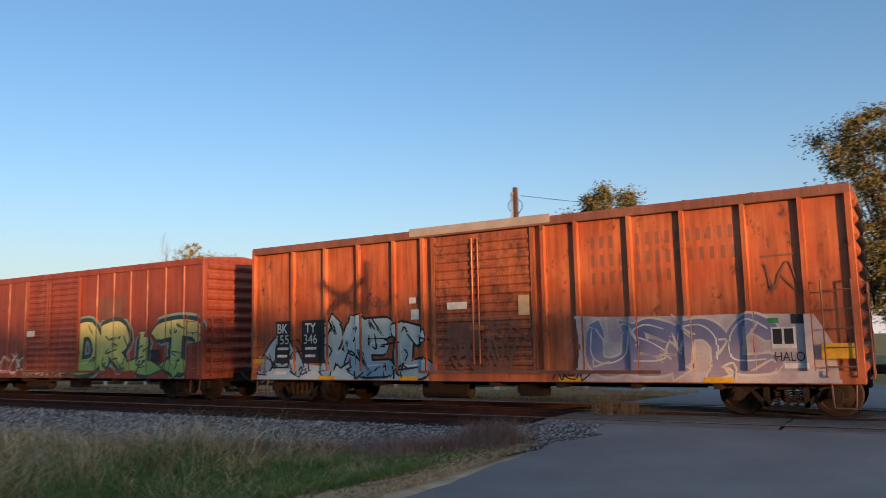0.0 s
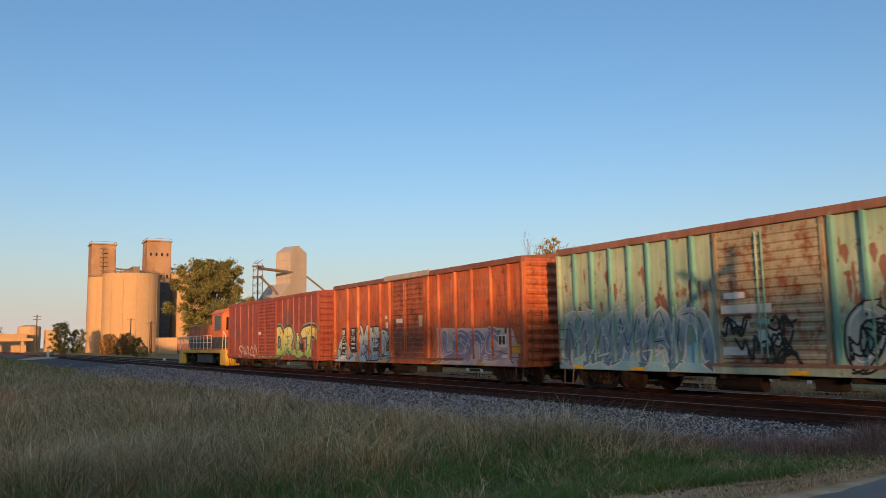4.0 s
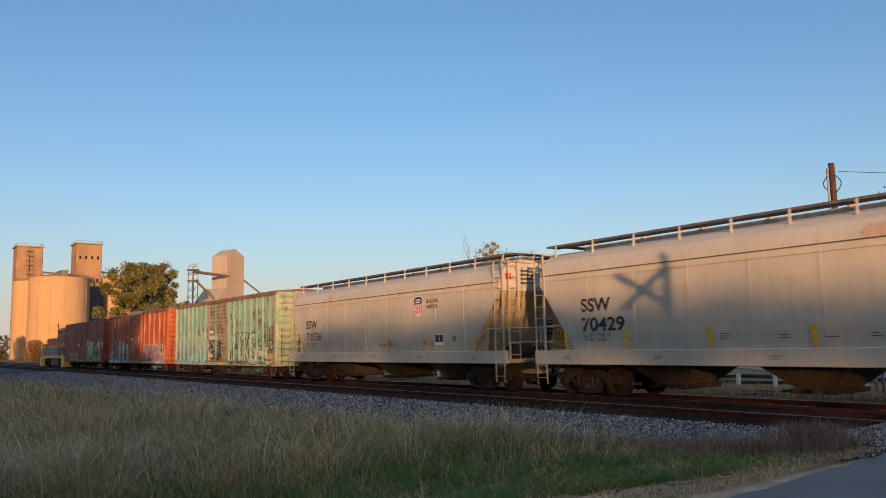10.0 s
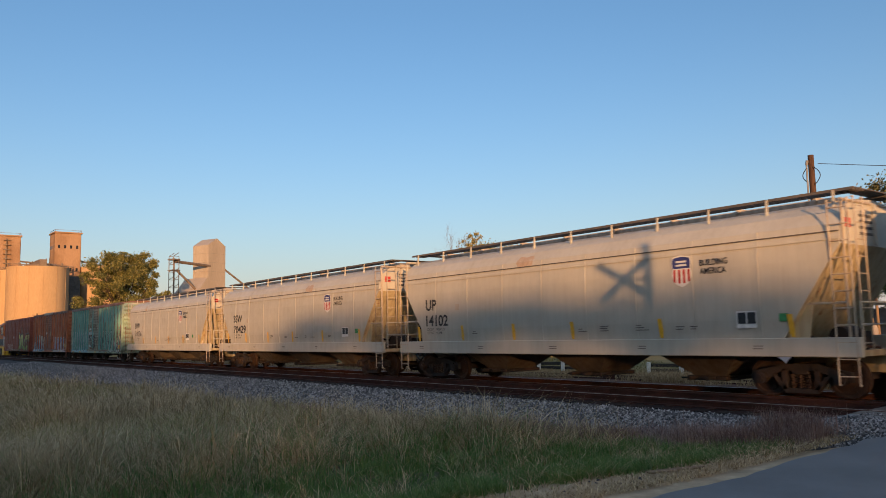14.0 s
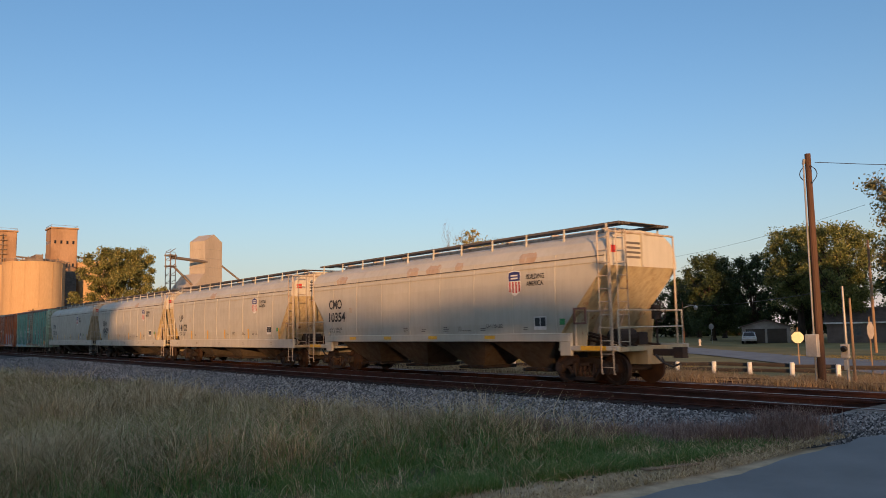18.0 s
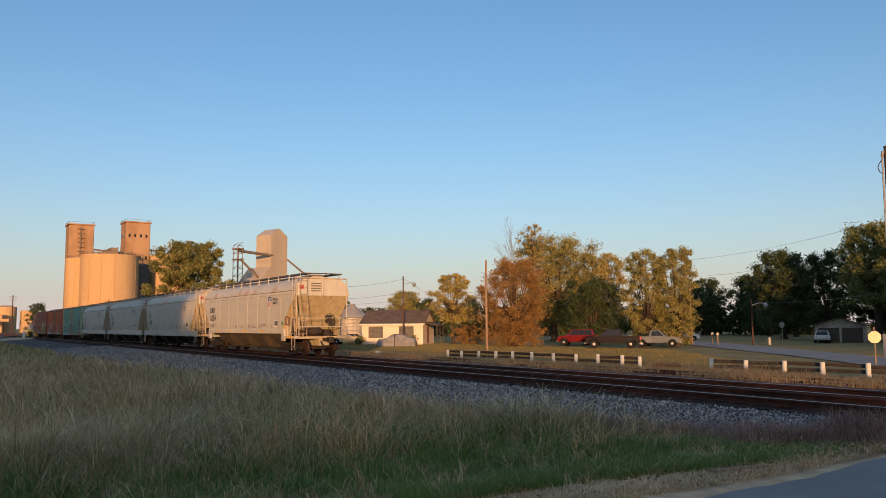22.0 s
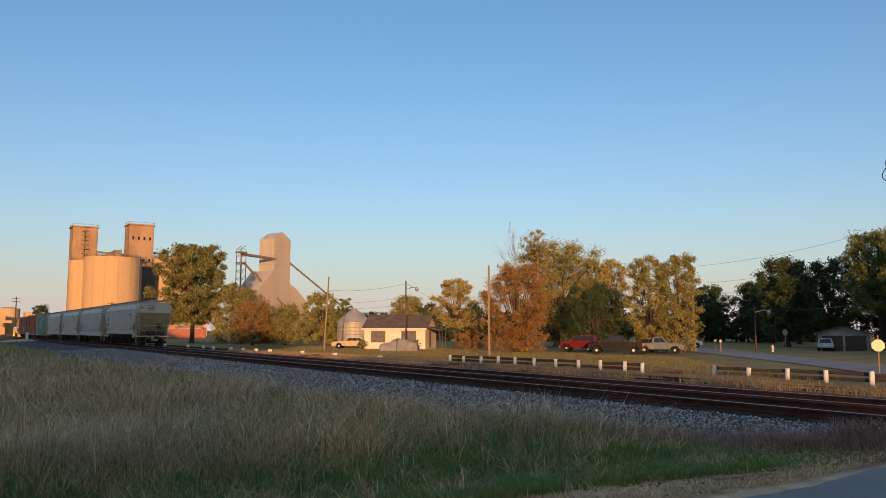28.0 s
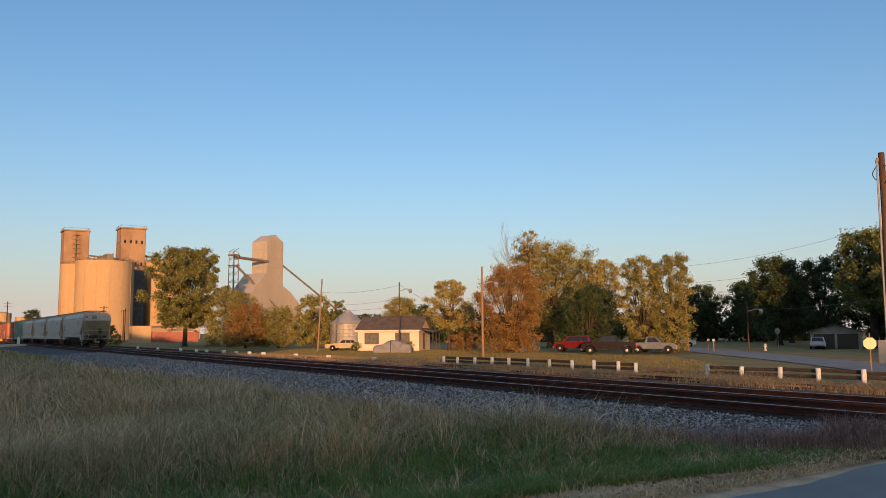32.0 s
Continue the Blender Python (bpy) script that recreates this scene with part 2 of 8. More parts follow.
def prism(bm, poly, axis, a, b):
    """A polygon of pairs pushed along one axis from a to b."""
    def at(p, h):
        return {"x": (h, p[0], p[1]), "y": (p[0], h, p[1]), "z": (p[0], p[1], h)}[axis]
    lo, hi = [bm.verts.new(at(p, a)) for p in poly], [bm.verts.new(at(p, b)) for p in poly]
    n = len(poly)
    fs = [bm.faces.new((lo[i], lo[(i + 1) % n], hi[(i + 1) % n], hi[i])) for i in range(n)]
    fs += [bm.faces.new(lo[::-1]), bm.faces.new(hi)]
    bmesh.ops.recalc_face_normals(bm, faces=fs)
    return bm


def lettering(name, text, size, material, parent, x, y, z, width=None, label="", bold=0.0):
    """Words on the near side of a car, built with the built-in font, facing -y."""
    cu = bpy.data.curves.new(name, "FONT")
    cu.body, cu.size, cu.offset = text, size, bold
    tmp = bpy.data.objects.new(name, cu)
    scene.collection.objects.link(tmp)
    me = bpy.data.meshes.new_from_object(tmp.evaluated_get(bpy.context.evaluated_depsgraph_get()))
    bpy.data.objects.remove(tmp)
    me.name = name
    xs = [v.co.x for v in me.vertices]
    k = width / (max(xs) - min(xs)) if width else 1.0
    for v in me.vertices:
        v.co = Vector(((v.co.x - min(xs)) * k, 0, v.co.y))
    me.materials.clear()
    me.materials.append(material)
    ob = new(name, me)
    ob.matrix_basis = pose(x, y, z)
    ob.parent = parent
    if label:
        tagged(ob, label)
    return ob


# ---- the train ----
MOVERS = []           # (thing, place along the train)
ROLLERS = []          # (wheelset, place along its car, wheel radius)


def car(name, label, category, centre):
    ob = thing(name, label, category, "cars of the freight train", "", pose(centre + WAY[0], TRACK_Y, DECK))
    MOVERS.append((ob, centre))
    return ob


def wheel_mesh(r):
    bm = bmesh.new()
    lathe(bm, [(r * 0.25, -0.09), (r * 0.45, -0.06), (r * 0.75, -0.045), (r * 0.82, -0.07), (r, -0.07), (r * 1.01, 0.03), (r * 1.07, 0.045), (r * 1.07, 0.07), (r * 0.85, 0.07), (r * 0.3, 0.08)], 28, "y")
    for k in range(3):    # raised chill marks, so that the turning shows
        a = 2.1 * k
        c = Vector((math.cos(a) * r * 0.6, 0, math.sin(a) * r * 0.6))
        rod(bm, c + Vector((0, -0.075, 0)), c + Vector((0, -0.045, 0)), 0.045, 8)
    me = bpy.data.meshes.new("wheel")
    bm.to_mesh(me)
    bm.free()
    me.materials.append(M_WHEEL)
    return me


WHEEL = wheel_mesh(0.42)
WHEEL_BIG = wheel_mesh(0.5)


def wheelset(parent, x, r=0.42):
    bm = bmesh.new()
    rod(bm, (0, -0.95, 0), (0, 0.95, 0), 0.08, 10)
    ob = part("wheelset", bm, M_STEEL, parent, "", m=pose(x, 0, r + LIFT))
    me = WHEEL if r < 0.45 else WHEEL_BIG
    share("wheel", me, ob, pose(0, -0.76, 0))
    share("wheel", me, ob, pose(0, 0.76, 0, 0, 0, 180))
    ROLLERS.append((ob, x, r))


def side_frame_mesh(half=0.87):
    """Cast truck side: an arched top, a dropped lower chord and two openings."""
    bm = bmesh.new()
    h = half
    top = [(-h - 0.22, 0.36), (-h - 0.2, 0.56), (-h + 0.1, 0.62), (-0.4, 0.72), (0.4, 0.72), (h - 0.1, 0.62), (h + 0.2, 0.56), (h + 0.22, 0.36)]
    under = [(h - 0.15, 0.40), (h - 0.28, 0.50), (0.36, 0.58), (-0.36, 0.58), (-h + 0.28, 0.50), (-h + 0.15, 0.40)]
    prism(bm, top + under, "y", -0.07, 0.07)
    prism(bm, [(-h + 0.2, 0.5), (-h + 0.33, 0.46), (-0.3, 0.2), (0.3, 0.2), (h - 0.33, 0.46), (h - 0.2, 0.5), (h - 0.3, 0.38), (0.34, 0.1), (-0.34, 0.1), (-h + 0.3, 0.38)], "y", -0.07, 0.07)
    for s in (-1, 1):
        box(bm, s * 0.36 - 0.05, s * 0.36 + 0.05, -0.07, 0.07, 0.18, 0.62)
        rod(bm, (s * h, -0.16, 0.42), (s * h, 0.0, 0.42), 0.13, 12)
        rod(bm, (s * h, -0.19, 0.42), (s * h, -0.15, 0.42), 0.07, 8)
    me = bpy.data.meshes.new("side_frame")
    bm.to_mesh(me)
    bm.free()
    me.materials.append(M_STEEL)
    return me


def spring_mesh():
    bm = bmesh.new()
    n = 40
    pts = [Vector((0.055 * math.cos(i * 0.9), 0.055 * math.sin(i * 0.9), 0.3 * i / n)) for i in range(n)]
    for a, b in zip(pts, pts[1:]):
        rod(bm, a, b, 0.016, 4, caps=False)
    me = bpy.data.meshes.new("spring")
    bm.to_mesh(me)
    bm.free()
    me.materials.append(M_WHEEL)
    return me


SIDE_FRAME = side_frame_mesh()
SPRING = spring_mesh()


def truck(parent, x):
    bm = bmesh.new()
    box(bm, -0.18, 0.18, -1.1, 1.1, 0.5, 0.72, 0.02)
    bolster = part("bolster", bm, M_STEEL, parent, m=pose(x, 0, LIFT))
    for s in (-1, 1):
        share("side_frame", SIDE_FRAME, bolster, pose(0, s * 1.03, 0, 0, 0, 0 if s < 0 else 180))
        for k in (-0.17, 0.0, 0.17):
            share("spring", SPRING, bolster, pose(k, s * 1.06, 0.2))
    for s in (-0.87, 0.87):
        wheelset(parent, x + s)
        bm = bmesh.new()
        prism(bm, [(s * 0.38 - 0.05, 0.3), (s * 0.38 + 0.05, 0.3), (s * 0.42 + 0.06, 0.62), (s * 0.42 - 0.04, 0.62)], "y", -0.85, 0.85)
        part("brake_beam", bm, M_STEEL, bolster)


def coupler(parent, x, s):
    bm = bmesh.new()
    box(bm, min(0, s * 0.75), max(0, s * 0.75), -0.09, 0.09, 0.77, 0.95, 0.02)
    prism(bm, [(s * 0.7, -0.16), (s * 1.0, -0.17), (s * 1.06, -0.03), (s * 0.92, 0.02), (s * 0.95, 0.14), (s * 0.72, 0.17)], "z", 0.72, 1.0)
    ob = part("coupler", bm, M_STEEL, parent, m=pose(x, 0, LIFT))
    bm = bmesh.new()
    pts = [Vector((s * 0.25, -0.3, 0.8)), Vector((s * 0.5, -0.32, 0.6)), Vector((s * 0.75, -0.28, 0.5)), Vector((s * 0.95, -0.2, 0.58))]
    for a, b in zip(pts, pts[1:]):
        rod(bm, a, b, 0.03, 6)
    part("air_hose", bm, M_BLACK, ob)


def ladder(parent, x0, x1, y, z0, z1, n, mat, name="ladder", depth=0.0, axis="x"):
    """Rungs between two stiles, standing off the side by depth; axis y for ladders on an end."""
    bm = bmesh.new()

    def at(a, z, d=0.0):
        return (a, y - d, z) if axis == "x" else (y + d, a, z)
    for a in (x0, x1):
        rod(bm, at(a, z0, depth), at(a, z1, depth), 0.017, 6)
        if depth:
            for z in (z0, z1):
                rod(bm, at(a, z, 0), at(a, z, depth), 0.02, 6)
    for i in range(n):
        z = z0 + (z1 - z0) * (i + 0.5) / n
        rod(bm, at(x0, z, depth), at(x1, z, depth), 0.013, 6)
    return part(name, bm, mat, parent)


# painted pieces on car sides
PAINTS = {}


def spray(name, colour, second=None):
    if name not in PAINTS:
        PAINTS[name] = surface("sprayed_" + name, colour, second or tuple(c * 0.75 for c in colour), 2.2, 0.55, 0, 0.03, 25)
    return PAINTS[name]


class Side:
    """The face of a car's near side: panels with posts that stand proud."""

    def __init__(self, posts=(), half=0.06, deep=-1.50, proud=-1.60, sill=1.08):
        self.posts, self.half, self.deep, self.proud, self.sill = posts, half, deep, proud, sill

    def y(self, x, z):
        if z < self.sill or any(abs(x - p) < self.half + 0.01 for p in self.posts):
            return self.proud
        return self.deep


def fill_shape(vs, fs, side, poly, lift, step=0.04):
    """Cuts a polygon into narrow upright strips that lie on the side's face."""
    xs = [p[0] for p in poly]
    x = min(xs)
    n = len(poly)
    while x < max(xs):
        xm = x + step / 2

        def cross(at):
            zs = []
            for i in range(n):
                (xa, za), (xb, zb) = poly[i], poly[(i + 1) % n]
                if (xa <= at) != (xb <= at):
                    zs.append(za + (zb - za) * (at - xa) / (xb - xa))
            return sorted(zs)
        zs, zl, zr = cross(xm), cross(x + 1e-5), cross(x + step - 1e-5)
        even = len(zl) == len(zs) == len(zr)
        for j, (a, b) in enumerate(zip(zs[::2], zs[1::2])):
            if even and min(zl[2 * j], zr[2 * j]) > 0.88 and (side.y(xm, min(zl[2 * j], zr[2 * j])) == side.y(xm, b)):
                y = side.y(xm, (a + b) / 2) - lift
                k = len(vs)
                vs += [(x, y, zl[2 * j]), (x + step, y, zr[2 * j]), (x + step, y, zr[2 * j + 1]), (x, y, zl[2 * j + 1])]
                fs.append((k, k + 1, k + 2, k + 3))
                continue
            a = max(a, 0.872)
            if b <= a:
                continue
            tl, tr = (zl[2 * j + 1], zr[2 * j + 1]) if even else (b, b)
            cuts = [a] + ([side.sill] if a < side.sill < min(b, tl, tr) else []) + [b]
            for lo, hi in zip(cuts, cuts[1:]):
                y = side.y(xm, (lo + hi) / 2) - lift
                hl, hr = (max(tl, lo), max(tr, lo)) if hi == b else (hi, hi)
                k = len(vs)
                vs += [(x, y, lo), (x + step, y, lo), (x + step, y, hr), (x, y, hl)]
                fs.append((k, k + 1, k + 2, k + 3))
        x += step


def band(pts, width):
    """A closed outline round a bent line, of the given width."""
    left, right = [], []
    for i, p in enumerate(pts):
        a, b = Vector(pts[max(i - 1, 0)]), Vector(pts[min(i + 1, len(pts) - 1)])
        d = (b - a).normalized()
        w = width if 0 < i < len(pts) - 1 else width * 0.75
        o = Vector((-d.y, d.x)) * w / 2
        left.append((p[0] + o.x, p[1] + o.y))
        right.append((p[0] - o.x, p[1] - o.y))
    return left + right[::-1]


def bend(pts, n=6):
    """Smooths a bent line."""
    out = []
    for i in range(len(pts) - 1):
        p0, p1, p2, p3 = [Vector(pts[min(max(j, 0), len(pts) - 1)]) for j in (i - 1, i, i + 1, i + 2)]
        for k in range(n):
            f = k / n
            out.append(tuple(0.5 * (2 * p1 + (p2 - p0) * f + (2 * p0 - 5 * p1 + 4 * p2 - p3) * f * f + (3 * p1 - p0 - 3 * p2 + p3) * f**3)))
    return out + [tuple(pts[-1])]


def spray_fade(name, low, high, z0, z1):
    """Sprayed colour that runs from one tone at the foot of the letters to another at their heads."""
    if name not in PAINTS:
        m, t, n, l, bsdf = nodes_of("sprayed_" + name)
        co = n.new("ShaderNodeTexCoord").outputs["Object"]
        sep = n.new("ShaderNodeSeparateXYZ")
        l.new(co, sep.inputs[0])
        rng_ = n.new("ShaderNodeMapRange")
        rng_.inputs["From Min"].default_value, rng_.inputs["From Max"].default_value = z0, z1
        l.new(sep.outputs["Z"], rng_.inputs["Value"])
        col = mix_node(t, rng_.outputs[0], low, high)
        worn = noise_node(t, co, 2.0, 6)
        col = mix_node(t, 0.5, col, ramp_node(t, worn, 0.3, 0.65, (0.55, 0.55, 0.55), (1, 1, 1)), "MULTIPLY")
        l.new(col, bsdf.inputs["Base Color"])
        bsdf.inputs["Roughness"].default_value = 0.55
        PAINTS[name] = m
    return PAINTS[name]


# strokes of block letters in a unit square
LETTERS = {
    "D": (((0.15, 0.0), (0.2, 0.95)), ((0.0, 0.92), (0.6, 0.98), (0.95, 0.6), (0.8, 0.1), (0.1, 0.02))),
    "R": (((0.12, 0.0), (0.2, 0.95)), ((0.0, 0.95), (0.6, 0.98), (0.85, 0.72), (0.6, 0.5), (0.25, 0.48)), ((0.45, 0.5), (0.95, 0.0))),
    "I": (((0.5, 0.0), (0.5, 0.75)), ((0.3, 0.02), (0.75, 0.0))),
    "T": (((0.5, 0.0), (0.55, 0.9)), ((-0.1, 0.86), (0.5, 0.95), (1.1, 0.9), (1.2, 0.75)), ((0.3, 0.02), (0.8, 0.0))),
    "M": (((0.0, 0.0), (0.12, 0.98)), ((0.12, 0.98), (0.45, 0.2), (0.85, 1.0)), ((0.85, 1.0), (0.95, 0.0))),
    "E": (((0.15, 0.0), (0.1, 0.95)), ((0.1, 0.95), (0.9, 0.98)), ((0.15, 0.5), (0.75, 0.55)), ((0.1, 0.02), (0.95, 0.05))),
    "L": (((0.3, 0.8), (0.25, 0.05), (0.9, 0.0)), ((0.1, 0.85), (0.75, 0.7))),
    "U": (((0.05, 0.95), (0.05, 0.2), (0.5, 0.0), (0.9, 0.2), (0.95, 0.95)),),
    "S": (((0.9, 0.9), (0.3, 1.0), (0.1, 0.7), (0.5, 0.5), (0.9, 0.3), (0.65, 0.0), (0.05, 0.08)),),
    "N": (((0.05, 0.0), (0.12, 0.95)), ((0.12, 0.9), (0.6, 0.95), (0.9, 0.6), (0.95, 0.0))),
    "C": (((0.95, 0.8), (0.5, 1.0), (0.1, 0.6), (0.2, 0.1), (0.95, 0.1)),),
    "W": (((0.0, 1.0), (0.2, 0.0), (0.5, 0.75)), ((0.5, 0.75), (0.75, 0.0), (1.0, 1.0))),
    "A": (((0.05, 0.0), (0.5, 1.0), (0.95, 0.0)), ((0.25, 0.35), (0.75, 0.35))),
    "K": (((0.1, 0.0), (0.12, 1.0)), ((0.9, 1.0), (0.2, 0.5), (0.95, 0.0))),
    "O": (((0.5, 1.0), (0.1, 0.7), (0.12, 0.2), (0.5, 0.0), (0.9, 0.25), (0.88, 0.75), (0.5, 1.0)),),
}


def spans(polys, at):
    """The merged upright stretches that a set of outlines covers at one place along the side."""
    runs = []
    for poly in polys:
        zs = []
        n = len(poly)
        for i in range(n):
            (xa, za), (xb, zb) = poly[i], poly[(i + 1) % n]
            if (xa <= at) != (xb <= at):
                zs.append(za + (zb - za) * (at - xa) / (xb - xa))
        zs.sort()
        runs += list(zip(zs[::2], zs[1::2]))
    runs.sort()
    out = []
    for a, b in runs:
        if out and a <= out[-1][1] + 0.004:
            out[-1][1] = max(out[-1][1], b)
        else:
            out.append([a, b])
    return out


def coat(name, polys, side, lift, mat, parent, step=0.03, floor=0.872):
    """One coat of paint: many outlines joined into a single sheet on the side's face."""
    if not polys:
        return
    x, end = min(p[0] for q in polys for p in q), max(p[0] for q in polys for p in q)
    boxes = [(min(p[0] for p in q), max(p[0] for p in q), q) for q in polys]
    vs, fs = [], []
    while x < end:
        live = [q for lo, hi, q in boxes if hi > x - 0.01 and lo < x + step + 0.01]
        L_, R_, M_ = spans(live, x + 1e-4), spans(live, x + step - 1e-4), spans(live, x + step / 2)
        if not len(L_) == len(R_) == len(M_):
            L_ = R_ = M_
        for (la, lb), (ra, rb) in zip(L_, R_):
            cuts = [-9, side.sill, 99]
            for c0, c1 in zip(cuts, cuts[1:]):
                q = [max(la, c0, floor), max(ra, c0, floor), min(rb, c1), min(lb, c1)]
                if q[2] - q[1] < 0.002 or q[3] - q[0] < 0.002:
                    continue
                y = side.y(x + step / 2, sum(q) / 4) - lift
                k = len(vs)
                vs += [(x, y, q[0]), (x + step, y, q[1]), (x + step, y, q[2]), (x, y, q[3])]
                fs.append((k, k + 1, k + 2, k + 3))
        x += step
    if fs:
        weld(name, vs, fs, mat, parent)


def piece(parent, side, x0, x1, z0, z1, word, fill, line, shine, seed, fat=0.2, halo=None, edge=0.13):
    """A sprayed piece of interlocked letters: halo, dark line, fill, inner lines and bright edges."""
    rnd = random.Random(seed)
    w = (x1 - x0) / len(word)
    for i, ch in enumerate(word):
        halos, lines, fills, shines, inner = [], [], [], [], []
        ox, oz = x0 + i * w, z0 + fat / 2 + 0.04
        hh = (z1 - z0 - fat - 0.08) * rnd.uniform(0.88, 1.0)
        lean = rnd.uniform(0.0, 0.18)
        for form in LETTERS[ch]:
            pts = [(ox + w * (0.04 + 0.92 * a) + lean * (b - 0.5) * hh * 0.5 + rnd.uniform(-0.05, 0.05), oz + b * hh + rnd.uniform(-0.05, 0.05)) for a, b in form]
            path = bend(pts)
            f = fat * rnd.uniform(0.9, 1.2)
            if halo:
                halos.append(band(path, f + 0.42))
            lines.append(band(path, f + edge * 2))
            fills.append(band(path, f))
            # barbs that fly off the ends of each stroke
            for q, o in ((path[0], path[2]), (path[-1], path[-3])):
                v = Vector(q) - Vector(o)
                v = v.normalized() * rnd.uniform(0.25, 0.5) if v.length > 1e-6 else Vector((0.2, 0.2))
                tip = (min(max(q[0] + v.x + rnd.uniform(-0.3, 0.3), x0 - 0.1), x1 + 0.1), min(max(q[1] + v.y * 0.6, z0 - 0.1), z1 + 0.1))
                n_ = Vector((tip[1] - q[1], q[0] - tip[0]))
                n_ = n_.normalized() * f * 0.5 if n_.length > 1e-6 else Vector((0, f * 0.5))
                barb = [(q[0] + n_.x, q[1] + n_.y), (q[0] - n_.x, q[1] - n_.y), tip]
                fills.append(barb)
                c_ = (sum(a for a, b in barb) / 3, sum(b for a, b in barb) / 3)
                lines.append([(c_[0] + (a - c_[0]) * 1.35, c_[1] + (b - c_[1]) * 1.35) for a, b in barb])
            shines.append(band([(a - f * 0.2, b + f * 0.22) for a, b in path[1:-1]], 0.03))
            for _ in range(3):
                q = path[rnd.randrange(len(path))]
                tip = [q, (q[0] + rnd.uniform(-0.25, 0.25), q[1] + rnd.uniform(-0.3, 0.3)), (q[0] + rnd.uniform(-0.45, 0.45), q[1] + rnd.uniform(-0.4, 0.4))]
                inner.append(band(bend([(min(max(a, x0), x1), min(max(b, z0), z1)) for a, b in tip], 4), 0.045))
        up_ = 0.0006 * i
        for nm, polys, lift, mat in (("graffiti_halo", halos, 0.002, halo), ("graffiti_outline", lines, 0.006, line), ("graffiti_fill", fills, 0.011, fill), ("graffiti_highlight", shines, 0.016, shine), ("graffiti_inline", inner, 0.021, line)):
            coat(nm, polys, side, lift + up_, mat, parent)


def tags(parent, side, x0, x1, z0, z1, count, mat, seed, thick=0.035, size=0.5):
    """Thin quick scrawls."""
    rnd = random.Random(seed)
    polys = []
    for _ in range(count):
        x, z = rnd.uniform(x0, x1 - size), rnd.uniform(z0, z1)
        pts = [(x + size * k / 5 + rnd.uniform(-0.05, 0.05) * size * 2, min(max(z + rnd.uniform(-0.5, 0.5) * size, z0), z1)) for k in range(6)]
        polys.append(band(bend(pts, 5), thick))
    coat("graffiti_scrawl", polys, side, 0.018, mat, parent, 0.02)


def weld(name, vs, fs, mat, parent, label=""):
    """One sheet of paint: strips joined along their shared edges."""
    bm = bmesh.new()
    vv = [bm.verts.new(v) for v in vs]
    for f in fs:
        bm.faces.new([vv[i] for i in f])
    bmesh.ops.remove_doubles(bm, verts=bm.verts[:], dist=0.0012)
    return part(name, bm, mat, parent, label)


def panel_of(parent, name, side, poly, mat, lift=0.003, label=""):
    vs, fs = [], []
    fill_shape(vs, fs, side, poly, lift)
    return weld(name, vs, fs, mat, parent, label)


def rect(x0, x1, z0, z1):
    return [(x0, z0), (x1, z0), (x1, z1), (x0, z1)]


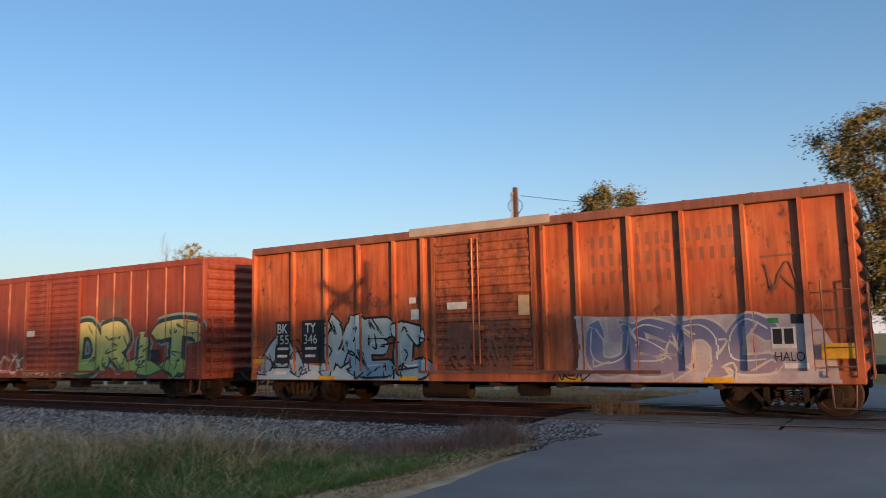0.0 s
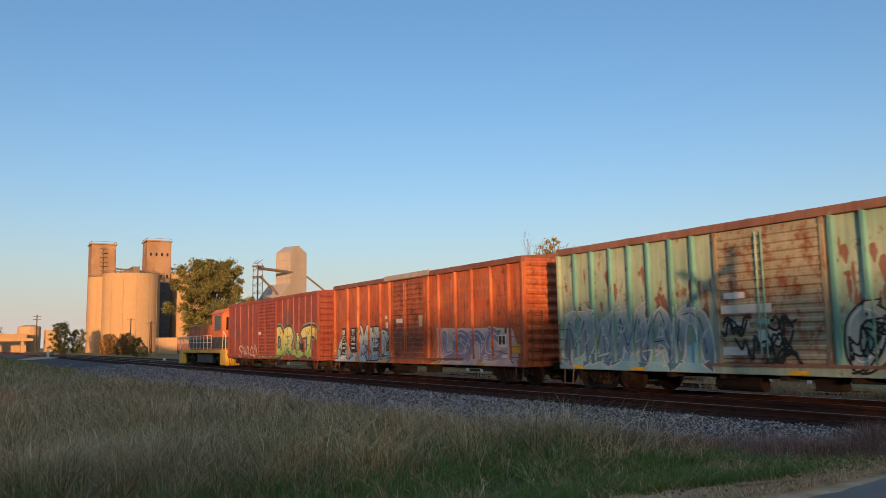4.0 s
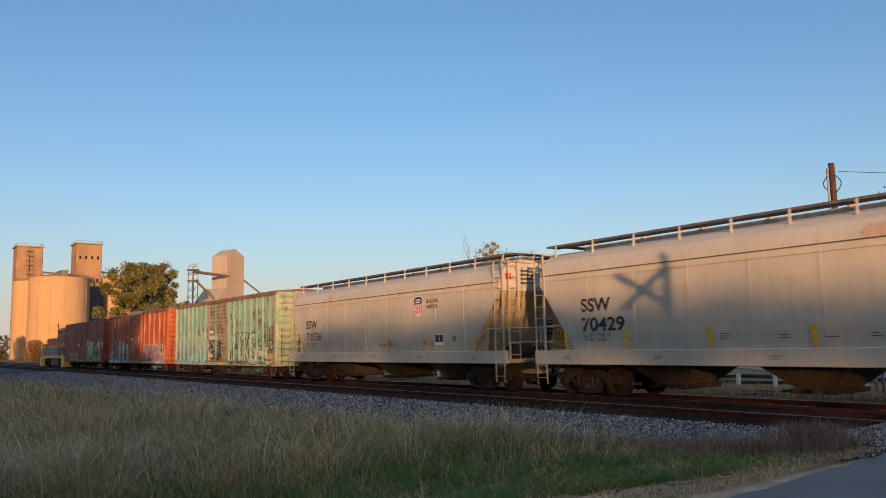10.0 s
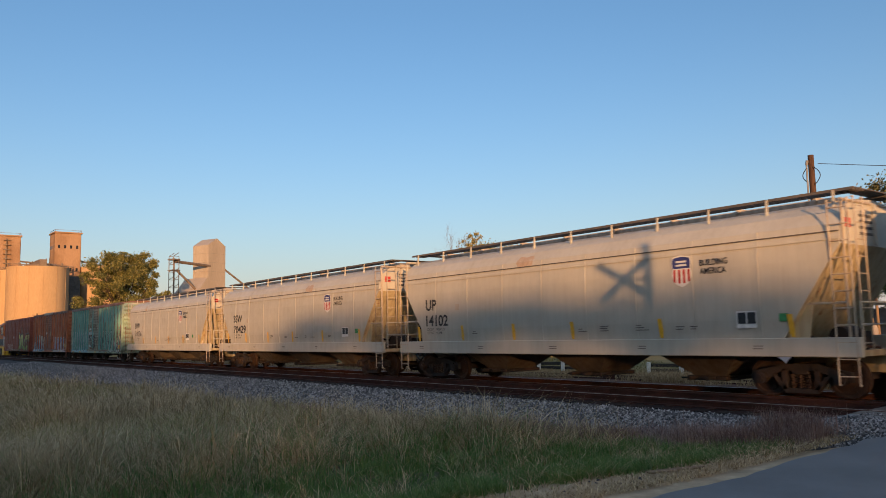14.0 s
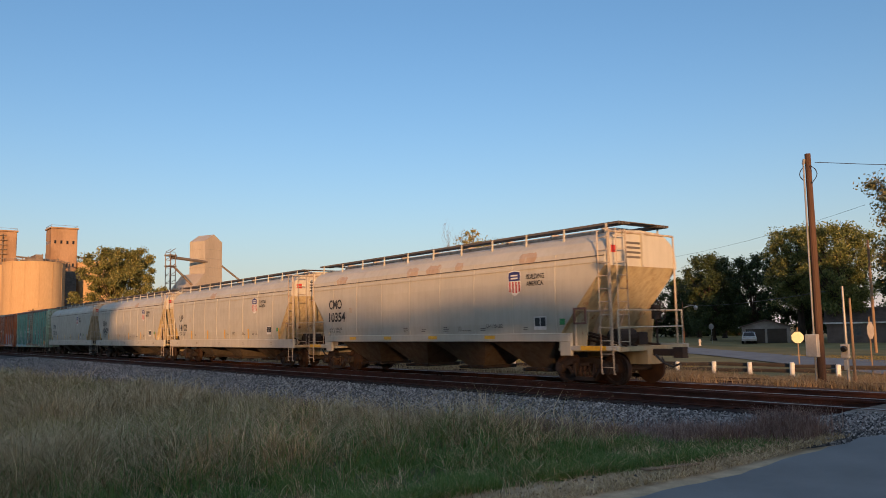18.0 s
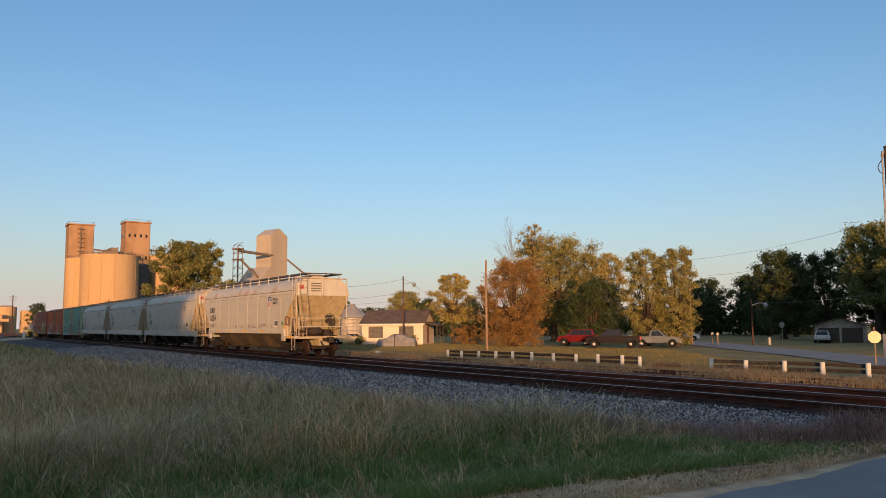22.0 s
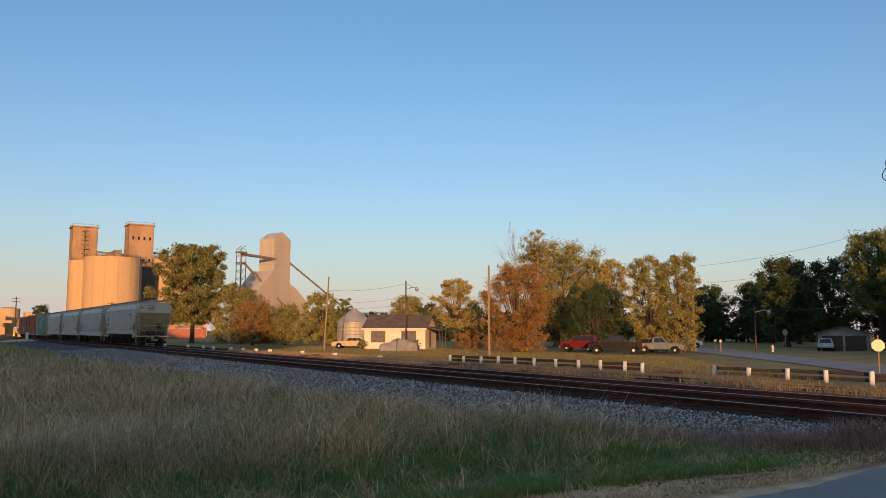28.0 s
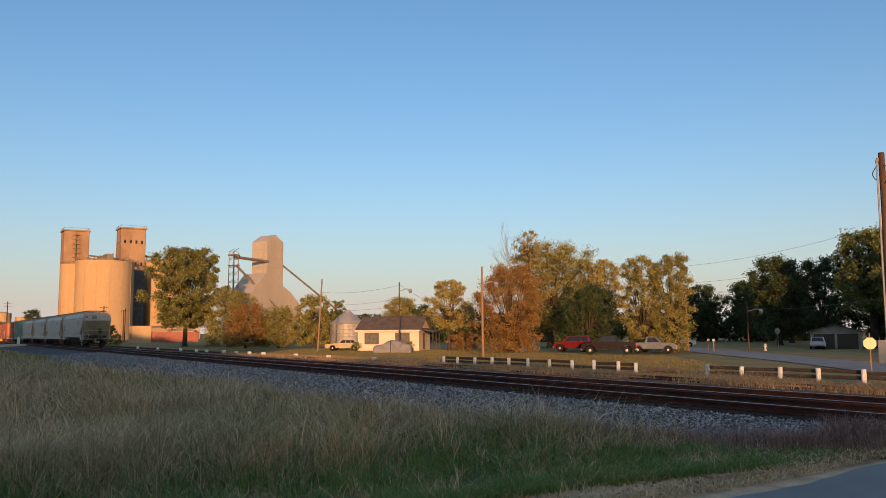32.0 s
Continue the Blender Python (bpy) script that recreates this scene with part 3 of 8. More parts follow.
def boxcar(name, label, left, right, posts, door, body, trim, door_mat, eave=4.52, sill=0.85, roof_mat=None, end_mat=None, post_mat=None, smooth_sides=False):
    """A box car; posts and door are given along the train."""
    c = (left + right) / 2
    L = (right - left) / 2
    ob = car(name, label, "box car", c)
    ps = [p - c for p in posts]
    d0, d1 = door[0] - c, door[1] - c
    deep = 1.5 if not smooth_sides else 1.565
    end_mat, post_mat, roof_mat = end_mat or body, post_mat or body, roof_mat or trim
    bm = bmesh.new()
    for s in (-1, 1):
        lo, hi = sorted((s * (deep - 0.05), s * deep))
        box(bm, -L + 0.06, L - 0.06, lo, hi, sill + 0.05, eave - 0.1)
    part("side_wall", bm, body, ob)
    bm = bmesh.new()
    box(bm, -L + 0.1, L - 0.1, -1.45, 1.45, sill + 0.12, sill + 0.3)
    part("floor_frame", bm, M_STEEL, ob)
    # edge rails along the sill and under the eave
    for nm, z0, z1 in (("side_sill", sill, sill + 0.24), ("top_chord", eave - 0.17, eave)):
        for s in (-1, 1):
            bm = bmesh.new()
            lo, hi = sorted((s * (deep - 0.06), s * 1.6))
            box(bm, -L, L, lo, hi, z0, z1, 0.012)
            part(nm, bm, trim if nm == "top_chord" else body, ob)
    # posts
    for s in (-1, 1):
        for p in ps:
            bm = bmesh.new()
            w = 0.06
            yo = 1.598
            prism(bm, [(p - w, s * deep), (p - w * 0.65, s * yo), (p + w * 0.65, s * yo), (p + w, s * deep)], "z", sill + 0.2, eave - 0.16)
            part("post", bm, post_mat, ob)
        for p in (-L + 0.06, L - 0.06):
            bm = bmesh.new()
            box(bm, p - 0.06, p + 0.06, min(s * 1.44, s * 1.6), max(s * 1.44, s * 1.6), sill, eave - 0.02, 0.012)
            part("corner_post", bm, body, ob)
    # ribbed ends
    for e in (-1, 1):
        bm = bmesh.new()
        box(bm, min(e * (L - 0.08), e * (L - 0.04)), max(e * (L - 0.08), e * (L - 0.04)), -1.5, 1.5, sill, eave)
        wall = part("end_wall", bm, end_mat, ob)
        n = 11
        for i in range(n):
            z = sill + 0.3 + (eave - sill - 0.5) * i / (n - 1)
            bm = bmesh.new()
            prism(bm, [(e * (L - 0.05), z - 0.13), (e * (L + 0.02), z - 0.07), (e * (L + 0.045), z), (e * (L + 0.02), z + 0.07), (e * (L - 0.05), z + 0.13)], "y", -1.45, 1.45)
            part("rib", bm, end_mat, wall)
    # roof of shallow gable sheets with seam caps
    bm = bmesh.new()
    prism(bm, [(-1.58, eave - 0.02), (-1.58, eave + 0.03), (0, eave + 0.16), (1.58, eave + 0.03), (1.58, eave - 0.02)], "x", -L + 0.02, L - 0.02)
    for i in range(12):
        x = -L + 0.4 + (2 * L - 0.8) * i / 11
        prism(bm, [(-1.57, eave + 0.03), (-1.57, eave + 0.042), (0, eave + 0.172), (1.57, eave + 0.042), (1.57, eave + 0.03), (0, eave + 0.16)], "x", x - 0.04, x + 0.04)
    part("roof", bm, roof_mat, ob)
    # sliding doors with pressed ribs, frame and track
    for s in (-1, 1):
        bm = bmesh.new()
        lo, hi = sorted((s * (deep + 0.015), s * (deep + 0.055)))
        box(bm, d0, d1, lo, hi, sill + 0.28, eave - 0.2)
        dr = part("door", bm, door_mat, ob)
        z = sill + 0.42
        while z < eave - 0.3:
            bm = bmesh.new()
            prism(bm, [(s * (deep + 0.05), z - 0.07), (s * (deep + 0.085), z - 0.03), (s * (deep + 0.085), z + 0.03), (s * (deep + 0.05), z + 0.07)], "x", d0 + 0.12, d1 - 0.12)
            part("rib", bm, door_mat, dr)
            z += 0.205
        bm = bmesh.new()
        for x in (d0 + 0.04, d1 - 0.04):
            box(bm, x - 0.045, x + 0.045, min(s * (deep + 0.05), s * (deep + 0.1)), max(s * (deep + 0.05), s * (deep + 0.1)), sill + 0.26, eave - 0.18)
        zm = (sill + eave) / 2 + 0.25
        box(bm, d0, d1, min(s * (deep + 0.05), s * (deep + 0.1)), max(s * (deep + 0.05), s * (deep + 0.1)), zm - 0.05, zm + 0.05)
        part("door_frame", bm, door_mat, dr)
        bm = bmesh.new()
        xm = d0 + 0.42 * (d1 - d0)
        for k in (0, 0.16):
            rod(bm, (xm + k, s * (deep + 0.12), sill + 0.4), (xm + k, s * (deep + 0.12), eave - 0.3), 0.02, 6)
        box(bm, xm - 0.1, xm + 0.26, min(s * (deep + 0.09), s * (deep + 0.13)), max(s * (deep + 0.09), s * (deep + 0.13)), zm - 0.9, zm - 0.78)
        part("lock_rod", bm, post_mat, dr)
        bm = bmesh.new()
        box(bm, d0 - 0.4, d1 + (d1 - d0), min(s * 1.56, s * 1.63), max(s * 1.56, s * 1.63), sill + 0.19, sill + 0.26)
        part("door_track", bm, trim, ob)
    # underframe
    bm = bmesh.new()
    box(bm, -L, L, -0.35, 0.35, 0.72, sill + 0.12)
    for k in range(7):
        x = -L + 2.6 + (2 * L - 5.2) * k / 6
        box(bm, x - 0.08, x + 0.08, -1.5, 1.5, sill - 0.12, sill + 0.1)
    rod(bm, (-2.2, -0.9, sill - 0.25), (-0.9, -0.9, sill - 0.25), 0.2, 12)
    box(bm, 0.5, 1.1, -1.1, -0.7, sill - 0.35, sill - 0.02)
    rod(bm, (-L + 3, -0.6, sill - 0.12), (L - 3, -0.6, sill - 0.12), 0.025, 6)
    part("underframe", bm, M_STEEL, ob)
    for x in (-(L - 1.42), L - 1.42):
        truck(ob, x)
    for e in (-1, 1):
        coupler(ob, e * L, e)
    # grab irons and ladders at the corners
    ladder(ob, L - 0.62, L - 0.12, -1.6, sill + 0.15, 2.75, 5, trim, "side_ladder", 0.07)
    ladder(ob, -1.35, -0.9, L + 0.05, sill + 0.1, 2.7, 6, trim, "end_ladder", 0.07, "y")
    ladder(ob, -L + 0.12, -L + 0.6, -1.6, sill + 0.15, 2.2, 4, trim, "side_ladder", 0.07)
    for x in (L - 0.37, -L + 0.37):
        bm = bmesh.new()
        for k in (-0.2, 0.2):
            rod(bm, (x + k, -1.52, sill), (x + k * 0.9, -1.56, 0.42), 0.018, 6)
        rod(bm, (x - 0.18, -1.56, 0.42), (x + 0.18, -1.56, 0.42), 0.018, 6)
        part("stirrup_step", bm, trim, ob)
    # brake wheel on the end
    bm = bmesh.new()
    for i in range(16):
        a, b = 2 * math.pi * i / 16, 2 * math.pi * (i + 1) / 16
        rod(bm, (L + 0.14, 0.5 + 0.26 * math.cos(a), 2.6 + 0.26 * math.sin(a)), (L + 0.14, 0.5 + 0.26 * math.cos(b), 2.6 + 0.26 * math.sin(b)), 0.018, 5)
    for i in range(3):
        rod(bm, (L + 0.14, 0.5, 2.6), (L + 0.14, 0.5 + 0.26 * math.cos(i * 2.1), 2.6 + 0.26 * math.sin(i * 2.1)), 0.012, 5)
    rod(bm, (L - 0.02, 0.5, 2.6), (L + 0.14, 0.5, 2.6), 0.03, 6)
    part("brake_wheel", bm, M_STEEL, ob)
    return ob, Side(ps, 0.06, -deep, -1.6, sill + 0.24), c


def yellow_marks(parent, side, places, z0, z1, w=0.5):
    for x in places:
        panel_of(parent, "reflector", side, rect(x - w / 2, x + w / 2, z0, z1), M_YEL, 0.016, "yellow reflective strip")


# orange-brown car with the black number panels
BK_POSTS = (-5.33, -4.18, -3.06, -1.93, -1.06, 2.18, 2.98, 4.18, 5.29, 6.48, 7.52)
bk, bk_side, bk_c = boxcar("box_car", "weathered orange-brown box car with graffiti along its side", -6.85, 8.40, BK_POSTS, (-0.78, 1.97), M_BK, M_BK_DARK, M_BK_DOOR)
LAV = spray("lavender_white", (0.55, 0.49, 0.47), (0.40, 0.33, 0.36))
panel_of(bk, "painted_panel", bk_side, [(a - bk_c, b) for a, b in ((2.85, 0.87), (8.0, 0.87), (7.9, 1.6), (7.62, 2.15), (6.4, 2.2), (5.0, 2.2), (3.5, 2.24), (2.9, 2.28), (3.0, 1.6))], LAV, 0.002, "cream painted block under the graffiti")
piece(bk, bk_side, 3.2 - bk_c, 6.95 - bk_c, 0.95, 2.25, "USNC", spray_fade("slate_lavender", (0.34, 0.27, 0.33), (0.16, 0.19, 0.34), 0.95, 2.1), spray("cream_white", (0.66, 0.60, 0.52)), spray("white", (0.74, 0.74, 0.74)), 5, 0.36, edge=0.05)
panel_of(bk, "painted_panel", bk_side, [(a - bk_c, b) for a, b in ((-6.6, 0.87), (-0.9, 0.87), (-1.0, 1.1), (-2.5, 1.35), (-4.2, 1.2), (-6.0, 1.4), (-6.65, 1.5))], spray("light_blue", (0.30, 0.48, 0.60), (0.42, 0.55, 0.62)), 0.002)
piece(bk, bk_side, -4.15 - bk_c, -0.85 - bk_c, 0.9, 2.62, "MEL", spray_fade("ice_blue_fade", (0.16, 0.33, 0.50), (0.56, 0.66, 0.62), 0.95, 2.1), spray("black", (0.02, 0.02, 0.022)), spray("white", (0.74, 0.74, 0.74)), 12, 0.42, edge=0.06)
piece(bk, bk_side, -6.6 - bk_c, -4.9 - bk_c, 0.9, 2.2, "A", spray_fade("ice_blue_fade", (0.16, 0.33, 0.50), (0.56, 0.66, 0.62), 0.95, 2.1), spray("black", (0.02, 0.02, 0.022)), spray("white", (0.74, 0.74, 0.74)), 13, 0.36, edge=0.05)
tags(bk, bk_side, -6.6 - bk_c, -4.2 - bk_c, 1.0, 1.9, 4, spray("black", (0.02, 0.02, 0.022)), 3, 0.04, 0.8)
tags(bk, bk_side, 2.2 - bk_c, 4.6 - bk_c, 0.9, 1.08, 3, spray("black", (0.02, 0.02, 0.022)), 8, 0.03, 0.5)
tags(bk, bk_side, -3.0 - bk_c, -2.0 - bk_c, 2.7, 3.2, 4, M_BK_DARK, 9, 0.025, 0.5)
tags(bk, bk_side, 6.62 - bk_c, 7.45 - bk_c, 2.6, 3.3, 3, M_BK_DARK, 24, 0.035, 0.6)
lettering("graffiti_word", "HALO", 0.25, M_BLACK, bk, 6.9 - bk_c, -1.53, 1.28, 0.52)
panel_of(bk, "notice_plate", bk_side, rect(7.22 - bk_c, 7.44 - bk_c, 1.98, 2.16), M_BLACK, 0.016, "small black notice plate")
for a, b, t1, t2 in ((-5.97, -5.36, "BK", "155"), (-5.02, -4.14, "TY", "346")):
    panel_of(bk, "number_panel", bk_side, rect(a - bk_c, b - bk_c, 1.3, 2.45), M_BLACK, 0.030, "black stencil panel")
    xm = a - bk_c + (0.06 if a < -5.5 else 0.12)
    lettering("stencil", t1, 0.36, M_WHITE, bk, xm, -1.536, 2.12, 0.38, bold=0.006)
    lettering("stencil", t2, 0.36, M_WHITE, bk, xm - 0.04, -1.536, 1.82, 0.46)
    for k, w in ((1.66, 0.4), (1.46, 0.36)):
        panel_of(bk, "small_print", bk_side, rect(xm, xm + w, k, k + 0.07), M_WHITE, 0.036)
# faded company name, kept as worn dark bars, one for each letter
for x0, x1, z in ((3.3, 3.95, 3.72), (4.3, 6.3, 3.72), (3.3, 4.05, 3.32), (4.3, 5.2, 3.32), (5.4, 6.35, 3.32), (3.3, 4.1, 2.94), (4.3, 5.15, 2.94)):
    x = x0
    while x < x1 - 0.05:
        panel_of(bk, "faded_letter", bk_side, rect(x - bk_c, x + 0.07 - bk_c, z, z + 0.26), M_BK_FAINT, 0.003, "worn dark trace of a painted letter")
        x += 0.21
tags(bk, Side((), 0, -1.59, -1.59, 0), -0.7 - bk_c, 1.9 - bk_c, 1.15, 2.2, 16, M_BK_DARK, 91, 0.07, 0.8)
panel_of(bk, "consolidated_stencil", bk_side, rect(6.85 - bk_c, 7.28 - bk_c, 1.52, 1.92), M_WHITE, 0.016)
panel_of(bk, "consolidated_stencil", bk_side, rect(6.88 - bk_c, 7.05 - bk_c, 1.6, 1.89), M_BLACK, 0.019)
panel_of(bk, "consolidated_stencil", bk_side, rect(7.08 - bk_c, 7.25 - bk_c, 1.6, 1.89), M_BLACK, 0.019)
panel_of(bk, "stencil_plate", bk_side, rect(7.05 - bk_c, 7.5 - bk_c, 1.14, 1.24), M_WHITE, 0.018)
panel_of(bk, "stencil_plate", bk_side, rect(-5.95 - bk_c, -5.5 - bk_c, 1.0, 1.1), M_WHITE, 0.02)
panel_of(bk, "green_placard", bk_side, rect(6.8 - bk_c, 7.0 - bk_c, 2.0, 2.1), M_GREEN_TAG, 0.016)
panel_of(bk, "door_placard", Side((), 0, -1.59, -1.59, 0), rect(-0.35 - bk_c, 0.2 - bk_c, 2.55, 2.72), M_WHITE, 0.005, "white paper placard on the door")
panel_of(bk, "door_placard", Side((), 0, -1.59, -1.59, 0), rect(1.55 - bk_c, 1.83 - bk_c, 2.35, 2.8), spray("tan", (0.55, 0.42, 0.25)), 0.005)
panel_of(bk, "placard", bk_side, rect(-1.45 - bk_c, -1.2 - bk_c, 2.35, 2.6), M_WHITE, 0.016)
panel_of(bk, "placard", bk_side, rect(-1.5 - bk_c, -1.3 - bk_c, 2.75, 2.9), M_WHITE, 0.016)
yellow_marks(bk, bk_side, [v - bk_c for v in (-4.1, -1.5, 2.75, 5.85)], 0.87, 0.97, 0.55)
panel_of(bk, "reflector", Side((), 0, -1.6, -1.6, 0), rect(7.7 - bk_c, 8.25 - bk_c, 1.32, 1.6), M_YEL, 0.012)
panel_of(bk, "reflector", Side((), 0, -1.6, -1.6, 0), rect(-6.75 - bk_c, -6.4 - bk_c, 1.3, 1.45), M_YEL, 0.012)
bm = bmesh.new()
box(bm, -1.4 - bk_c, 2.4 - bk_c, -1.606, -1.5, 4.40, 4.60)
part("door_header", bm, spray("bare_grey", (0.4, 0.36, 0.33)), bk, "pale grey header above the door")

# plain oxide-red car next to the engine
CH_POSTS = (-22.88, -21.81, -20.18, -19.28, -18.22, -14.05, -13.17, -12.31, -11.49, -10.61, -9.77)
ch, ch_side, ch_c = boxcar("box_car", "oxide-red box car with yellow-green graffiti", -24.35, -8.85, CH_POSTS, (-18.0, -14.9), M_CH, M_CH, M_CH, 4.45, smooth_sides=True)
ch_side.half, ch_side.deep = 0.06, -1.57
piece(ch, ch_side, -15.3 - ch_c, -9.3 - ch_c, 0.95, 2.8, "DRIT", spray_fade("yellow_to_green", (0.24, 0.42, 0.12), (0.66, 0.62, 0.22), 1.2, 2.5), spray("dark_teal", (0.03, 0.07, 0.08)), spray("pale_lime", (0.70, 0.72, 0.38)), 17, 0.44, spray("teal_blue", (0.16, 0.30, 0.32), (0.25, 0.36, 0.30)))
piece(ch, ch_side, -21.9 - ch_c, -18.4 - ch_c, 0.9, 1.75, "SWACO", spray("pale_pink", (0.62, 0.42, 0.36)), spray("rust_red", (0.25, 0.06, 0.04)), spray("white", (0.74, 0.74, 0.74)), 23, 0.10, edge=0.03)
piece(ch, ch_side, -18.7 - ch_c, -15.4 - ch_c, 0.92, 1.75, "KOSNE", spray("khaki", (0.42, 0.40, 0.22)), spray("dark_teal", (0.03, 0.07, 0.08)), spray("pale_grey", (0.62, 0.6, 0.6)), 29, 0.11, edge=0.03)
tags(ch, ch_side, -18.2 - ch_c, -15.0 - ch_c, 0.95, 2.3, 18, spray("pale_grey", (0.62, 0.6, 0.6)), 31, 0.04, 0.6)
for x in (-22.6, -21.9):
    panel_of(ch, "number_panel", ch_side, rect(x - ch_c, x + 0.5 - ch_c, 2.15, 2.75), M_BK_DARK, 0.006, "dark faded number panel")
panel_of(ch, "door_placard", Side((), 0, -1.65, -1.65, 0), rect(-17.9 - ch_c, -17.4 - ch_c, 2.3, 2.5), M_WHITE, 0.01)
panel_of(ch, "consolidated_stencil", ch_side, rect(-11.2 - ch_c, -10.8 - ch_c, 1.4, 1.75), M_BLACK, 0.03)
panel_of(ch, "primer_patch", ch_side, rect(-13.9 - ch_c, -12.5 - ch_c, 2.75, 3.5), M_BK_DARK, 0.004, "darker touched-up patch")

# green car
GR_POSTS = (10.91, 11.65, 12.43, 13.16, 13.87, 14.66, 15.38, 19.12, 19.83, 20.59, 21.29, 22.1, 22.89, 23.64, 24.44)
gr, gr_side, gr_c = boxcar("box_car", "faded green box car with rusty door and graffiti", 10.12, 25.32, GR_POSTS, (16.07, 18.96), M_GR, M_GR_RUST, M_GR_DOOR, 4.5, roof_mat=M_GR_RUST, post_mat=M_GR_DARK, end_mat=M_GR)
panel_of(gr, "painted_panel", gr_side, [(a - gr_c, b) for a, b in ((10.2, 0.87), (15.9, 0.87), (15.9, 1.7), (14.8, 1.5), (13.4, 1.75), (12.0, 1.5), (10.3, 1.7))], spray("sea_blue", (0.20, 0.42, 0.50), (0.30, 0.50, 0.55)), 0.002)
piece(gr, gr_side, 10.4 - gr_c, 15.8 - gr_c, 0.95, 2.65, "MWMAN", spray_fade("blue_to_white", (0.06, 0.17, 0.28), (0.36, 0.44, 0.42), 1.0, 2.3), spray("pale_white_blue", (0.55, 0.62, 0.60)), spray("deep_blue", (0.02, 0.05, 0.13)), 41, 0.30, edge=0.06)
piece(gr, gr_side, 19.3 - gr_c, 22.9 - gr_c, 0.95, 2.6, "OCKS", spray("dull_green", (0.30, 0.40, 0.33), (0.42, 0.45, 0.38)), spray("black", (0.02, 0.02, 0.022)), spray("white", (0.74, 0.74, 0.74)), 43, 0.26, edge=0.05)
piece(gr, gr_side, 22.7 - gr_c, 25.1 - gr_c, 0.9, 2.2, "AO", spray("aqua_white", (0.55, 0.62, 0.58)), spray("black", (0.02, 0.02, 0.022)), spray("rose", (0.62, 0.22, 0.22)), 47, 0.34, edge=0.05)
tags(gr, gr_side, 19.3 - gr_c, 25.0 - gr_c, 0.95, 2.4, 26, spray("black", (0.02, 0.02, 0.022)), 51, 0.05, 0.7)
DOOR_SIDE = Side((), 0, -1.59, -1.59, 0)
for k, (a, b, z0, z1) in enumerate(((16.2, 17.6, 2.3, 2.5), (16.3, 17.0, 1.95, 2.1), (17.2, 17.8, 1.5, 1.9), (16.2, 16.9, 1.3, 1.5))):
    panel_of(gr, "painted_panel", DOOR_SIDE, rect(a - gr_c, b - gr_c, z0, z1), spray("aqua_white", (0.55, 0.62, 0.58)), 0.006)
tags(gr, DOOR_SIDE, 16.1 - gr_c, 18.9 - gr_c, 1.1, 2.2, 12, spray("black", (0.02, 0.02, 0.022)), 53, 0.06, 0.7)
panel_of(gr, "door_placard", DOOR_SIDE, rect(16.3 - gr_c, 16.9 - gr_c, 2.65, 2.8), M_WHITE, 0.006)
yellow_marks(gr, gr_side, [v - gr_c for v in (11.0, 13.4, 18.2, 21.5)], 0.87, 0.97, 0.5)
panel_of(gr, "reflector", Side((), 0, -1.6, -1.6, 0), rect(24.5 - gr_c, 25.1 - gr_c, 1.2, 1.45), M_YEL, 0.02)
# rust where the paint has flaked, along the upper panels
rr = random.Random(77)
for _ in range(95):
    p = rr.choice(GR_POSTS) - gr_c + rr.uniform(0.08, 0.6)
    z = rr.choice((2.5, 2.8, 3.1, 3.6, 2.4)) + rr.uniform(-0.1, 0.1)
    w, h = rr.uniform(0.025, 0.11), rr.uniform(0.12, 0.6)
    if not (15.9 < p + gr_c < 19.0) and abs(p) < 7.2:
        vs, fs = [], []
        fill_shape(vs, fs, gr_side, [(p - w, z), (p - w * 0.4, z - h * 0.4), (p + w * 0.3, z - h), (p + w, z - h * 0.2), (p + w * 0.6, z + h * 0.4), (p - w * 0.5, z + h * 0.3)], 0.0025, 0.03)
        weld("rust_patch", vs, fs, M_GR_RUST, gr)


def shield(parent, x, y, z, k=1.0):
    """A plain heraldic shield: white rim, navy head, red and white stripes."""
    def outline(g):
        h = [(0.36, 0.52), (0.43, 0.35), (0.38, 0.1), (0.42, -0.12), (0.36, -0.36), (0.2, -0.5), (0, -0.58)]
        pts = [(-a * k * g, b * k * g) for a, b in h] + [(a * k * g, b * k * g) for a, b in h[::-1][1:]]
        return pts + [(0, 0.58 * k * g)]
    def slab(name, pts, lift, mat, owner):
        bm = bmesh.new()
        bm.faces.new([bm.verts.new((a, -lift, b)) for a, b in pts])
        bmesh.ops.recalc_face_normals(bm, faces=bm.faces)
        return part(name, bm, mat, owner)
    ob = slab("shield_emblem", outline(1.0), 0.0, M_WHITE, parent)
    ob.matrix_basis = pose(x, y, z)
    inner = outline(0.92)
    slab("shield_head", [(a, max(b, 0.1 * k)) for a, b in inner if b > -0.1 * k], 0.004, M_BLUE, ob)
    for i in range(4):
        a = (-0.30 + 0.2 * i) * k
        slab("shield_stripe", [(a - 0.05 * k, 0.06 * k), (a + 0.05 * k, 0.06 * k), (a + 0.05 * k, (-0.46 + abs(a + 0.05 * k) * 0.35) * k), (a - 0.05 * k, (-0.46 + abs(a - 0.05 * k) * 0.35) * k)], 0.004, M_RED, ob)
    for i in range(2):
        slab("shield_bar", rect(-0.22 * k, 0.22 * k, (0.18 + 0.13 * i) * k, (0.25 + 0.13 * i) * k), 0.008, M_WHITE, ob)


